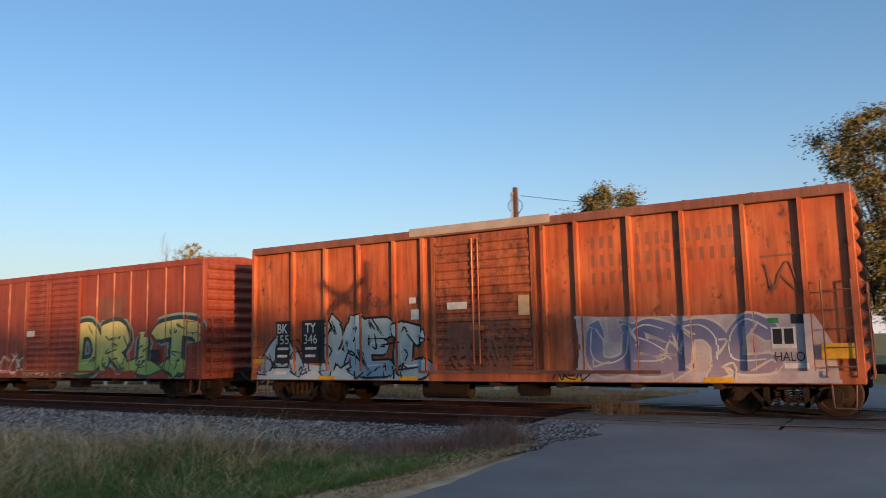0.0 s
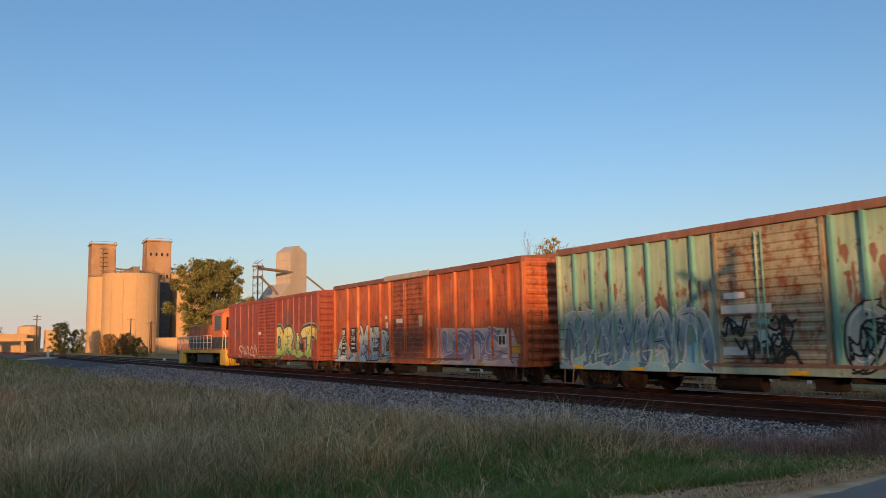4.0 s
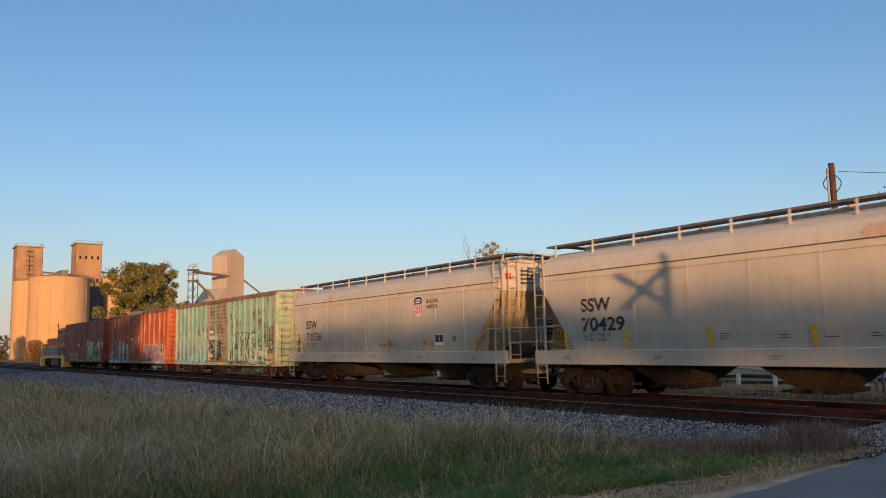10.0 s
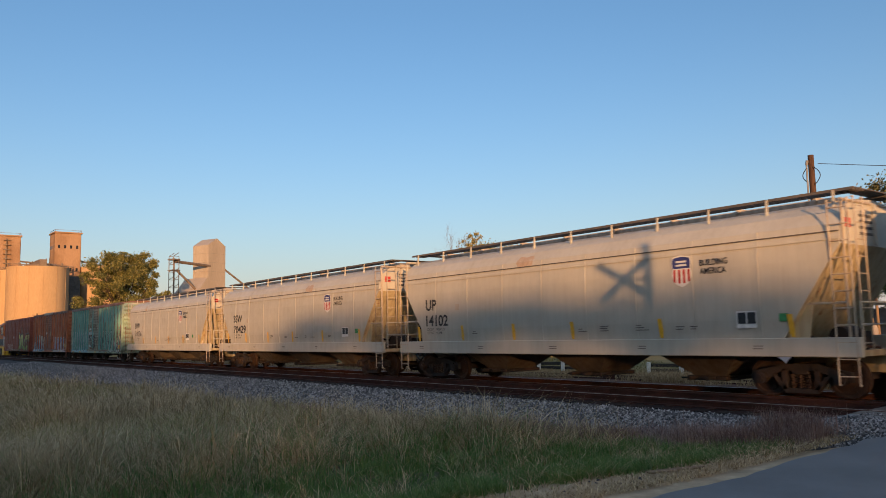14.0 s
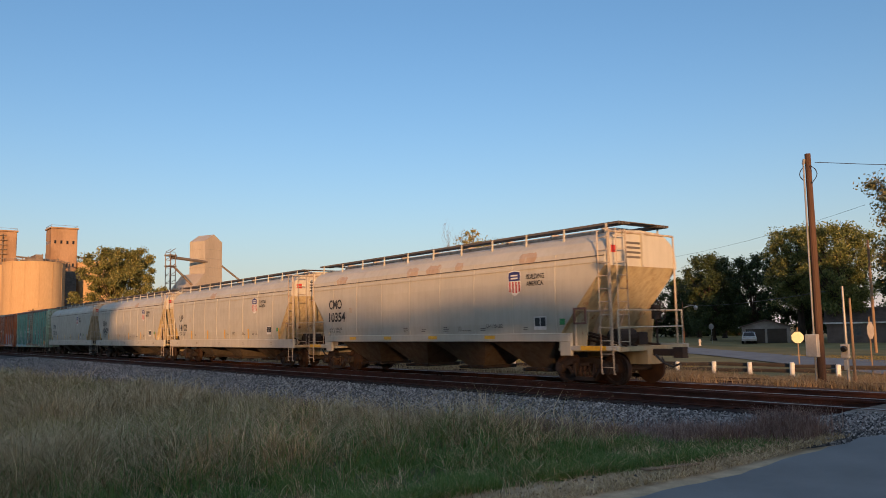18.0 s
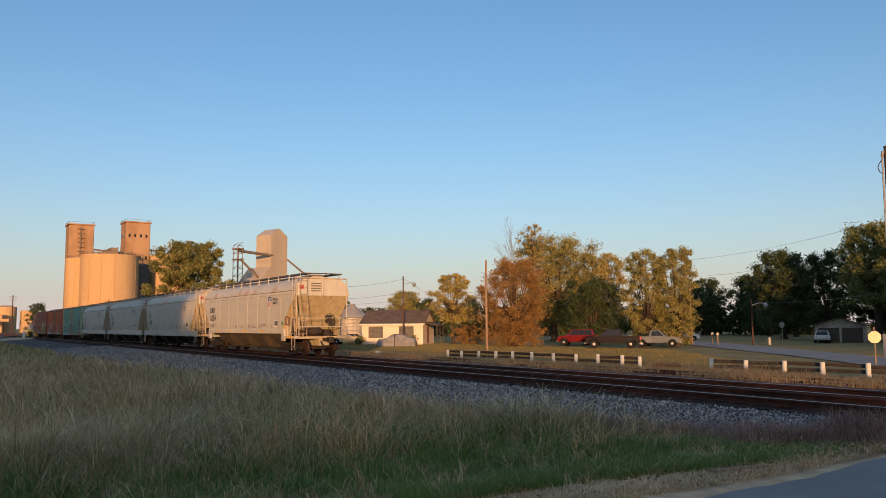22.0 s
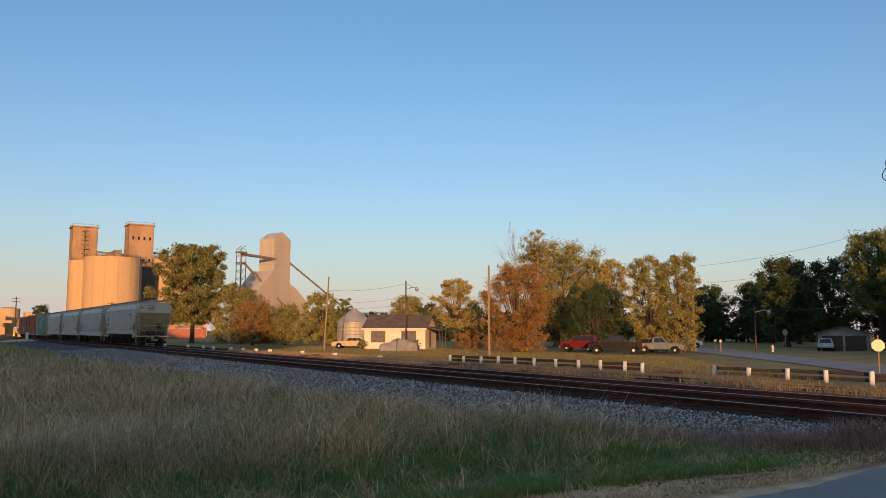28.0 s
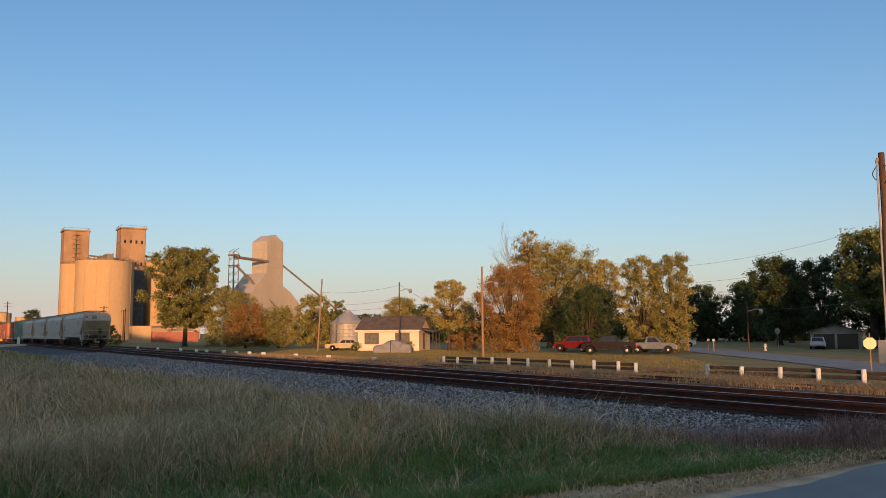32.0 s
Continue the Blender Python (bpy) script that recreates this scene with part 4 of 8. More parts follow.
def hopper(name, label, left, right, marks, number, sill_style, paint, text_x, shield_x, data_x, widths, bars=()):
    c, L = (left + right) / 2, (right - left) / 2
    ob = car(name, label, "hopper car", c)
    zb = 1.45 if sill_style else 1.5
    prof = [(1.56, zb), (1.6, 1.9), (1.61, 2.5), (1.6, 3.1), (1.575, 3.55), (1.52, 3.82), (1.36, 4.08), (1.1, 4.26), (0.7, 4.37), (0, 4.41)]
    bm = bmesh.new()
    prism(bm, [(-a, b) for a, b in prof] + [(a, b) for a, b in prof[::-1][1:]], "x", -L + 0.28, L - 0.28)
    for e in (-1, 1):      # the sloping end sheets
        bmesh.ops.bisect_plane(bm, geom=bm.verts[:] + bm.edges[:] + bm.faces[:], plane_co=(e * (L - 0.28), 0, 3.4), plane_no=(e * 1.9, 0, -1.3 if sill_style else -1.75), clear_outer=True)
        bmesh.ops.holes_fill(bm, edges=[x for x in bm.edges if x.is_boundary])
    bmesh.ops.recalc_face_normals(bm, faces=bm.faces)
    for f in bm.faces:
        if f.normal.z < -0.3 and abs(f.normal.x) > 0.3:
            f.material_index = 1
    part("body", bm, paint, ob).data.materials.append(M_SLOPE)
    # seams of the side sheets
    for s in (-1, 1):
        for i in range(8):
            x = -L + 2.1 + (2 * L - 4.2) * i / 7
            bm = bmesh.new()
            prism(bm, [(s * (a + 0.010), b) for a, b in prof[:6]] + [(s * (a - 0.03), b) for a, b in prof[:6][::-1]], "x", x - 0.035, x + 0.035)
            part("seam", bm, paint, ob)
        for k, (a, z) in enumerate(((1.583, 3.5), (1.562, 3.66))):
            bm = bmesh.new()
            box(bm, -L + 0.3, L - 0.3, min(s * (a - 0.03), s * (a + 0.018)), max(s * (a - 0.03), s * (a + 0.018)), z - 0.012, z + 0.012)
            part("side_bead", bm, M_DARK if k else paint, ob)
    # hopper bays
    n = 4 if not sill_style else 3
    w = (2 * L - 4.3) / n
    for i in range(n):
        x = -L + 2.15 + w * (i + 0.5)
        bm = bmesh.new()
        t = [bm.verts.new((x + a * (w / 2 - (0.0 if not sill_style else 0.42)), b * 1.5, zb + 0.02)) for a, b in ((-1, -1), (1, -1), (1, 1), (-1, 1))]
        q = [bm.verts.new((x + a * 0.42, b * 0.6, 0.58)) for a, b in ((-1, -1), (1, -1), (1, 1), (-1, 1))]
        for k in range(4):
            bm.faces.new((t[k], t[(k + 1) % 4], q[(k + 1) % 4], q[k]))
        bm.faces.new(t)
        bm.faces.new(q[::-1])
        bmesh.ops.recalc_face_normals(bm, faces=bm.faces)
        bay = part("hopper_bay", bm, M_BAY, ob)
        bm = bmesh.new()
        box(bm, x - 0.55, x + 0.55, -0.75, 0.75, 0.48, 0.59, 0.02)
        for k in (-0.3, 0.2):
            rod(bm, (x + k, -1.05, 0.54), (x + k, -0.7, 0.54), 0.05, 8)
        rod(bm, (x - 0.8, -0.6, 0.52), (x + 0.8, -0.6, 0.52), 0.025, 6)
        part("outlet_gate", bm, M_STEEL, bay)
    # sills, platform and end structure
    for s in (-1, 1):
        bm = bmesh.new()
        if sill_style:
            box(bm, -L, L, min(s * 1.5, s * 1.62), max(s * 1.5, s * 1.62), 1.1, 1.5, 0.015)
        else:
            box(bm, -L + 1.6, L - 1.6, min(s * 1.5, s * 1.62), max(s * 1.5, s * 1.62), 1.38, 1.62, 0.015)
            for e in (-1, 1):
                x0, x1 = sorted((e * (L - 1.75), e * L))
                box(bm, x0, x1, min(s * 1.45, s * 1.6), max(s * 1.45, s * 1.6), 1.14, 1.27, 0.012)
                x0, x1 = sorted((e * (L - 1.95), e * (L - 1.55)))
                box(bm, x0, x1, min(s * 1.5, s * 1.61), max(s * 1.5, s * 1.61), 1.0, 1.62, 0.012)
        part("side_sill", bm, paint, ob)
    for e in (-1, 1):
        x0, x1 = sorted((e * (L - 2.1), e * L))
        bm = bmesh.new()
        box(bm, x0, x1, -1.5, 1.5, 1.12, 1.2)
        box(bm, x0, x1, -0.3, 0.3, 0.75, 1.12)
        box(bm, min(e * L, e * (L - 0.1)), max(e * L, e * (L - 0.1)), -1.5, 1.5, 1.12, 1.24)
        part("end_platform", bm, M_SLOPE if e > 0 else paint, ob)
        for y in (-1.42, 1.42):
            bm = bmesh.new()
            prism(bm, [(e * (L - 2.15), 1.2), (e * (L - 1.15), 1.2), (e * (L - 1.0), 2.25), (e * (L - 1.2), 2.25), (e * (L - 2.15), 1.5)], "y", y - 0.012, y + 0.012)
            part("gusset_plate", bm, M_SLOPE if e > 0 else paint, ob)
        bm = bmesh.new()
        for y in (-0.45, 0.45):      # struts under the slope sheet
            prism(bm, [(e * (L - 1.9), 1.2), (e * (L - 1.75), 1.2), (e * (L - 1.2), 2.4), (e * (L - 1.35), 2.5)], "y", y - 0.04, y + 0.04)
        for y in (-1.45, 1.45):
            x0, x1 = sorted((e * (L - 0.34), e * (L - 0.2)))
            rod(bm, (x0 + 0.07, y, 1.2), (x0 + 0.07, y, 4.3), 0.028, 8)
            rod(bm, (e * (L - 1.5), y, 1.2), (e * (L - 1.5), y, 2.2), 0.035, 6)
            rod(bm, (e * (L - 1.5), y, 2.2), (e * (L - 0.3), y, 2.2), 0.025, 6)
        rod(bm, (e * (L - 0.28), -1.45, 4.32), (e * (L - 0.28), 1.45, 4.32), 0.035, 6)
        part("end_frame", bm, M_GREY_DUSTY if e > 0 else paint, ob)
        bm = bmesh.new()
        prism(bm, [(e * (L - 0.28), 3.42), (e * (L - 0.2), 3.42), (e * (L - 0.2), 4.3), (e * (L - 0.28), 4.36)], "y", -0.05, 0.05)
        part("end_stiffener", bm, paint, ob)
        for z in (1.75, 2.2):
            bm = bmesh.new()
            rod(bm, (e * (L - 0.06), -1.4, z), (e * (L - 0.06), 1.4, z), 0.018, 6)
            for y in (-1.4, 1.4):
                rod(bm, (e * (L - 0.06), y, 1.2), (e * (L - 0.06), y, z), 0.018, 6)
            part("hand_rail", bm, paint, ob)
        bm = bmesh.new()
        rp_ = random.Random(int(number) + e)
        for k in range(5):
            a, b = rp_.uniform(-1.1, 1.1), rp_.uniform(-1.1, 1.1)
            rod(bm, (e * (L - 0.5), a, 1.24), (e * (L - 1.6), b, 1.24 + 0.1 * k), 0.035, 6)
        part("brake_rigging", bm, M_WHEEL, ob)
        ladder(ob, e * (L - 0.28) - 0.2, e * (L - 0.28) + 0.2, -1.56, 0.55, 4.3, 11, M_GREY_DUSTY, "side_ladder", 0.05)
        ladder(ob, -1.35, -0.95, e * (L - 0.1), 1.2, 4.35, 9, M_GREY_DUSTY, "end_ladder", 0.04, "y")
        bm = bmesh.new()
        rod(bm, (e * (L - 0.9), -0.6, 1.5), (e * (L - 0.9), 0.2, 1.5), 0.22, 12)
        box(bm, min(e * (L - 1.2), e * (L - 0.8)), max(e * (L - 1.2), e * (L - 0.8)), 0.4, 0.8, 1.25, 1.6)
        rod(bm, (e * (L - 0.5), -0.3, 1.28), (e * (L - 1.4), 0.2, 1.28), 0.03, 6)
        part("brake_cylinder", bm, M_STEEL, ob)
        coupler(ob, e * L, e)
        truck(ob, e * (L - 1.55))
    bm = bmesh.new()
    for i in range(18):
        a, b = 2 * math.pi * i / 18, 2 * math.pi * (i + 1) / 18
        rod(bm, (L - 0.05, 0.35 + 0.28 * math.cos(a), 2.15 + 0.28 * math.sin(a)), (L - 0.05, 0.35 + 0.28 * math.cos(b), 2.15 + 0.28 * math.sin(b)), 0.02, 5)
    for i in range(5):
        rod(bm, (L - 0.05, 0.35, 2.15), (L - 0.05, 0.35 + 0.28 * math.cos(i * 1.257), 2.15 + 0.28 * math.sin(i * 1.257)), 0.013, 5)
    box(bm, L - 0.2, L - 0.08, 0.2, 0.5, 1.95, 2.35)
    rod(bm, (L - 0.15, 0.35, 1.2), (L - 0.15, 0.35, 2.0), 0.03, 6)
    part("brake_wheel", bm, M_STEEL, ob)
    # roof walkway on brackets, hatch line and coamings
    for s in (-1, 1):
        bm = bmesh.new()
        for y in (0.61, 0.75, 0.89, 1.03):
            box(bm, -L + 0.15, L - 0.15, min(s * y, s * (y + 0.05)), max(s * y, s * (y + 0.05)), 4.535, 4.575)
        part("running_board", bm, M_DARK, ob)
        bm = bmesh.new()
        box(bm, -L + 0.15, L - 0.15, min(s * 1.085, s * 1.115), max(s * 1.085, s * 1.115), 4.53, 4.59)
        part("board_edge", bm, M_DARK, ob)
    for e in (-1, 1):
        bm = bmesh.new()
        box(bm, min(e * (L - 0.6), e * (L - 0.16)), max(e * (L - 0.6), e * (L - 0.16)), -1.06, 1.06, 4.578, 4.598)
        part("end_walkway", bm, M_DARK, ob)
    for s in (-1, 1):
        for i in range(11):
            x = -L + 0.55 + (2 * L - 1.1) * i / 10
            bm = bmesh.new()
            prism(bm, [(s * 1.118, 4.57), (s * 1.118, 4.2), (s * 1.19, 4.15), (s * 1.14, 4.57)], "x", x - 0.022, x + 0.022)
            part("walkway_bracket", bm, paint, ob)
    bm = bmesh.new()
    box(bm, -L + 0.9, L - 0.9, -0.32, 0.32, 4.4, 4.55, 0.02)
    for i in range(8):
        x = -L + 1.3 + (2 * L - 2.6) * i / 7
        box(bm, x - 0.03, x + 0.03, -0.4, 0.4, 4.5, 4.6)
    part("hatch_cover", bm, M_GREY_DUSTY, ob)
    # dust and rust blooms along the shoulder of the roof
    rq = random.Random(int(number) + 7)
    for k in range(7 if not sill_style else 1):
        a, w = rq.uniform(-L + 1.0, L - 3.0), rq.uniform(0.3, 0.9)
        bm = bmesh.new()
        p = [(1.555, 3.66), (1.522, 3.815), (1.44, 3.952)]
        ring = []
        for j, (yy, zz) in enumerate(p):
            row = []
            for i in range(7):
                edge = 0.0 if 0 < i < 6 and j == 1 else rq.uniform(-0.06, 0.06)
                sh = (i / 6 - 0.5) * w * (1.0 if j == 1 else 0.75)
                row.append(bm.verts.new((a + sh, -yy - 0.005 + edge * 0.3, zz + 0.003 + edge * 0.6 * (0 if j == 1 else 1))))
            ring.append(row)
        for r0, r1 in zip(ring, ring[1:]):
            for i in range(6):
                bm.faces.new((r0[i], r0[i + 1], r1[i + 1], r1[i]))
        part("rust_bloom", bm, M_BLOOM, ob, "orange-brown dust stain on the roof edge")
    # marks and decals, laid on the curved side
    x0 = text_x - c

    def skin(z):
        return -np.interp(z, [b for a, b in prof[:7]], [a for a, b in prof[:7]]) - 0.012
    zm, zn = (2.55, 2.02) if sill_style else (2.7, 2.19)
    lettering("reporting_mark", marks, 0.5, M_BLACK, ob, x0, skin(zm + 0.15), zm, widths[0], bold=0.012)
    lettering("reporting_number", number, 0.5, M_BLACK, ob, x0, skin(zn + 0.15), zn, widths[1], bold=0.0 if "6" in number else 0.012)
    for i, (a, z, w) in enumerate(((0.05, 1.86, 0.95), (0.05, 1.74, 0.8))):
        lettering("load_limit", ("LD LMT  197500  LB", "LT WT   65500")[i], 0.12, M_BLACK, ob, x0 + a, skin(z), z, w)
    sx = shield_x - c
    shield(ob, sx, skin(3.05), 3.11, 0.66)
    lettering("slogan", "BUILDING", 0.2, M_BLACK, ob, sx + 0.5, skin(3.2), 3.2, 0.72, bold=0.003)
    lettering("slogan", "AMERICA", 0.2, M_BLACK, ob, sx + 0.5, skin(3.0), 3.0, 0.68, bold=0.003)
    flat = Side((), 0, -1.618, -1.618, 0)
    cx = data_x - c
    panel_of(ob, "consolidated_stencil", flat, rect(cx, cx + 0.5, 1.72, 2.1), M_WHITE, 0.002)
    for q in (0.03, 0.26):
        panel_of(ob, "consolidated_stencil", flat, rect(cx + q, cx + q + 0.21, 1.82, 2.07), M_BLACK, 0.005)
    panel_of(ob, "green_placard", flat, rect(cx + 1.0, cx + 1.22, 1.85, 2.02), M_GREEN_TAG, 0.004)
    panel_of(ob, "data_stencil", flat, rect(x0 + 1.6, x0 + 1.8, 2.5, 2.7), M_GREY_DUSTY, 0.004)
    rn = random.Random(int(number))
    for i in range(7):
        a = rn.uniform(-L + 3.6, L - 3.0)
        for r in range(rn.randrange(1, 4)):
            panel_of(ob, "small_print", flat, rect(a, a + rn.uniform(0.15, 0.32), 1.72 + r * 0.06, 1.74 + r * 0.06), M_DARK, 0.003)
    if sill_style:
        flat2 = Side((), 0, -1.62, -1.62, 0)
        for x in [v - c for v in bars]:
            panel_of(ob, "reflector", flat, [(x - 0.03, 1.52), (x + 0.1, 1.52), (x + 0.05, 2.0), (x - 0.08, 2.0)], M_YEL, 0.006, "yellow reflective strip")
        for i in range(5):
            a = -L + 1.2 + i * 3.1
            for r in range(2):
                panel_of(ob, "small_print", flat2, rect(a, a + 0.26, 1.26 + r * 0.06, 1.278 + r * 0.06), M_DARK, 0.003)
    else:
        for x in (-4.6, -2.2, 0.5, 3.4):
            panel_of(ob, "reflector", Side((), 0, -1.62, -1.62, 0), rect(x - 0.25, x + 0.25, 1.46, 1.57), M_YEL, 0.003, "yellow reflective strip")
        for x in (-L + 0.6, L - 0.75):
            panel_of(ob, "reflector", Side((), 0, -1.6, -1.6, 0), rect(x - 0.45, x + 0.45, 1.15, 1.27), M_YEL, 0.004, "yellow reflective strip")
        lettering("stencil", "CH-110-L02", 0.16, M_BLACK, ob, 3.22, -1.612, 1.8, 0.75)
        bm = bmesh.new()
        for a, b, z0, z1 in ((0, 0.45, 0, 0.05), (0, 0.45, 0.4, 0.45), (0, 0.05, 0, 0.45), (0.4, 0.45, 0, 0.45)):
            box(bm, L - 0.95 - 0.45 + a, L - 0.95 - 0.45 + b, -1.64, -1.6, 1.85 + z0, 1.85 + z1)
        part("placard_holder", bm, M_BK_DARK, ob, "rusty square placard holder")
    # stencils on the end sheet
    for i in range(4):
        bm = bmesh.new()
        box(bm, L - 0.278, L - 0.272, -0.65, -0.05, 3.62 + i * 0.13, 3.68 + i * 0.13)
        part("small_print", bm, M_DARK, ob)
    bm = bmesh.new()
    box(bm, L - 0.278, L - 0.272, -1.3, -1.05, 3.75, 3.95)
    part("small_print", bm, M_RED, ob)
    return ob


hopper("hopper_car", "light grey covered hopper car with roof walkway", 26.85, 42.15, "SSW", "70036", True, M_GREY, 28.61, 37.45, 38.45, (1.05, 1.45), (28.2, 30.43, 32.98, 35.4, 38.0, 40.55))
hopper("hopper_car", "light grey covered hopper car with dusty ends", 43.45, 59.15, "SSW", "70429", True, M_GREY, 45.37, 55.02, 56.2, (1.05, 1.5), (44.75, 46.9, 49.4, 51.9, 54.6, 57.5))
hopper("hopper_car", "light grey covered hopper car behind the others", 60.25, 76.15, "UP", "14102", True, M_GREY, 61.85, 72.13, 73.5, (0.58, 1.2), (61.45, 63.8, 66.2, 68.55, 71.45, 74.75))
hopper("hopper_car", "last grey hopper car with open rust-stained end platform", 77.5, 94.0, "CMO", "10354", False, M_GREY, 79.3, 90.3, 91.08, (1.0, 1.27))


def engine(left, right):
    """Orange switcher: a long low hood ahead, cab behind, walkway with rails all round."""
    c, L = (left + right) / 2, (right - left) / 2
    ob = car("switch_engine", "orange and black switching locomotive with yellow steps", "locomotive", c)
    bm = bmesh.new()
    box(bm, -L, L, -1.5, 1.5, 1.15, 1.38, 0.02)
    part("deck", bm, M_LOCO_YE, ob)
    bm = bmesh.new()
    box(bm, -L + 0.5, L - 3.6, -0.85, 0.85, 1.38, 3.35, 0.06)
    hood = part("hood", bm, M_LOCO_OR, ob)
    for i in range(10):
        x = -L + 1.2 + i * 0.8
        if x < L - 4:
            bm = bmesh.new()
            box(bm, x, x + 0.04, -0.875, 0.875, 1.5, 3.2)
            part("hood_seam", bm, M_LOCO_OR, hood)
    bm = bmesh.new()
    box(bm, -L + 0.48, L - 3.6, -0.885, 0.885, 1.55, 2.2)
    part("hood_stripe", bm, M_LOCO_BK, hood, "black band along the hood")
    bm = bmesh.new()
    for k in (0.35, 0.62):
        rod(bm, (-L + 3.6 + 4 * k, 0, 3.3), (-L + 3.6 + 4 * k, 0, 3.8), 0.16, 12)
    part("exhaust_stack", bm, M_STEEL, hood)
    bm = bmesh.new()
    prism(bm, [(-1.48, 1.38), (-1.48, 3.95), (-1.1, 4.25), (0, 4.36), (1.1, 4.25), (1.48, 3.95), (1.48, 1.38)], "x", L - 3.5, L - 0.9)
    cab = part("cab", bm, M_LOCO_OR, ob)
    bm = bmesh.new()
    box(bm, L - 3.52, L - 0.88, -1.49, 1.49, 1.5, 2.3)
    part("cab_stripe", bm, M_LOCO_BK, cab)
    for x0, x1 in ((L - 2.7, L - 1.25),):
        bm = bmesh.new()
        box(bm, x0, x1, -1.5, -1.484, 2.85, 3.75)
        win = part("cab_window", bm, M_GLASS_DARK, cab)
        bm = bmesh.new()
        for a, b, z0, z1 in ((x0 - 0.06, x1 + 0.06, 3.75, 3.82), (x0 - 0.06, x1 + 0.06, 2.78, 2.85), (x0 - 0.06, x0, 2.78, 3.82), (x1, x1 + 0.06, 2.78, 3.82), (x0, x1, 3.27, 3.33)):
            box(bm, a, b, -1.52, -1.48, z0, z1)
        part("window_frame", bm, M_DARK, win)
    for x0, x1, y0, y1, z0 in ((L - 3.52, L - 3.49, -1.35, -0.95, 2.7), (L - 0.91, L - 0.885, -1.2, -0.3, 2.8), (L - 0.91, L - 0.885, 0.3, 1.2, 2.8)):
        bm = bmesh.new()
        box(bm, x0, x1, y0, y1, z0, 3.7)
        part("cab_window", bm, M_GLASS_DARK, cab)
    bm = bmesh.new()
    prism(bm, [(-1.6, 3.97), (-1.15, 4.32), (0, 4.45), (1.15, 4.32), (1.6, 3.97), (1.1, 4.22), (0, 4.34), (-1.1, 4.22)], "x", L - 3.65, L - 0.75)
    part("cab_roof", bm, M_LOCO_OR, cab)
    bm = bmesh.new()
    for k in range(3):
        rod(bm, (L - 2.4, -0.3 + 0.3 * k, 4.42), (L - 1.9, -0.3 + 0.3 * k, 4.5), 0.05, 8, 0.09)
    part("air_horn", bm, M_DARK, cab)
    for s in (-1, 1):
        for e in (-1, 1):
            bm = bmesh.new()
            x0, x1 = sorted((e * L, e * (L - 1.25)))
            box(bm, x0, x1, min(s * 1.2, s * 1.52), max(s * 1.2, s * 1.52), 0.32, 1.2, 0.02)
            for z in (0.4, 0.68, 0.95):
                box(bm, x0 + 0.2, x1 - 0.2, min(s * 1.5, s * 1.56), max(s * 1.5, s * 1.56), z, z + 0.05)
            part("step_well", bm, M_LOCO_YE, ob)
        bm = bmesh.new()
        n = 9
        for i in range(n + 1):
            x = -L + 0.15 + (2 * L - 3.9) * i / n
            rod(bm, (x, s * 1.46, 1.38), (x, s * 1.46, 2.45), 0.025, 6)
        rod(bm, (-L + 0.15, s * 1.46, 2.45), (L - 3.75, s * 1.46, 2.45), 0.025, 6)
        rod(bm, (-L + 0.15, s * 1.46, 1.95), (L - 3.75, s * 1.46, 1.95), 0.02, 6)
        rod(bm, (L - 0.8, s * 1.46, 1.4), (L - 0.75, s * 1.46, 2.7), 0.025, 6)
        rod(bm, (L - 0.1, s * 1.46, 0.7), (L - 0.1, s * 1.46, 2.4), 0.025, 6)
        rod(bm, (L - 0.75, s * 1.46, 2.7), (L - 0.1, s * 1.46, 2.4), 0.025, 6)
        part("handrail", bm, M_WHITE, ob, "pale handrail")
    for e in (-1, 1):
        bm = bmesh.new()
        x0, x1 = sorted((e * (L - 0.05), e * (L + 0.05)))
        box(bm, x0, x1, -1.5, 1.5, 0.3, 1.3, 0.01)
        part("pilot", bm, M_LOCO_YE, ob)
    bm = bmesh.new()
    box(bm, -2.2, 2.2, -1.15, 1.15, 0.35, 1.15, 0.08)
    part("fuel_tank", bm, M_LOCO_BK, ob)
    for x in (-L + 2.6, L - 2.6):
        truck(ob, x)
    for e in (-1, 1):
        coupler(ob, e * L, e)
    return ob


engine(-38.4, -25.3)


def motions():
    """Rolls the cars along the track and turns their wheels."""
    for ob, centre in MOVERS:
        walk(ob, [(float(t), pose(centre + travel(t), TRACK_Y, DECK)) for t in range(33)])
    for ob, x, r in ROLLERS:
        rows = []
        for i in range(481):
            t = i / 15
            rows.append((t, pose(x, 0, r + LIFT, 0, math.degrees(travel(t) / r), 0)))
        walk(ob, rows)


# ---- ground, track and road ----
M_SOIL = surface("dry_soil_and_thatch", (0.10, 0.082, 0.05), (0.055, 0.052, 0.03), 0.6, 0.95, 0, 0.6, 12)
# sunlight on the lawn is put into this lighter, warmer colour
M_FIELD = surface("sun_tinted_short_lawn", (0.26, 0.19, 0.078), (0.16, 0.13, 0.052), 0.25, 0.95, 0, 0.5, 9)
M_GRAVEL = surface("gravel_bed", (0.095, 0.09, 0.09), (0.05, 0.047, 0.047), 5, 0.95, 0, 0.8, 22)
M_OILY = surface("oily_brown_ballast", (0.034, 0.018, 0.015), (0.018, 0.010, 0.009), 4, 0.9, 0, 0.8, 22)
M_TAN = surface("rusty_brown_dirt", (0.17, 0.085, 0.05), (0.10, 0.05, 0.032), 3, 0.95, 0, 0.8, 22)
M_ASPHALT = surface("worn_asphalt", (0.225, 0.215, 0.205), (0.18, 0.172, 0.165), 0.7, 0.85, 0, 0.35, 70)
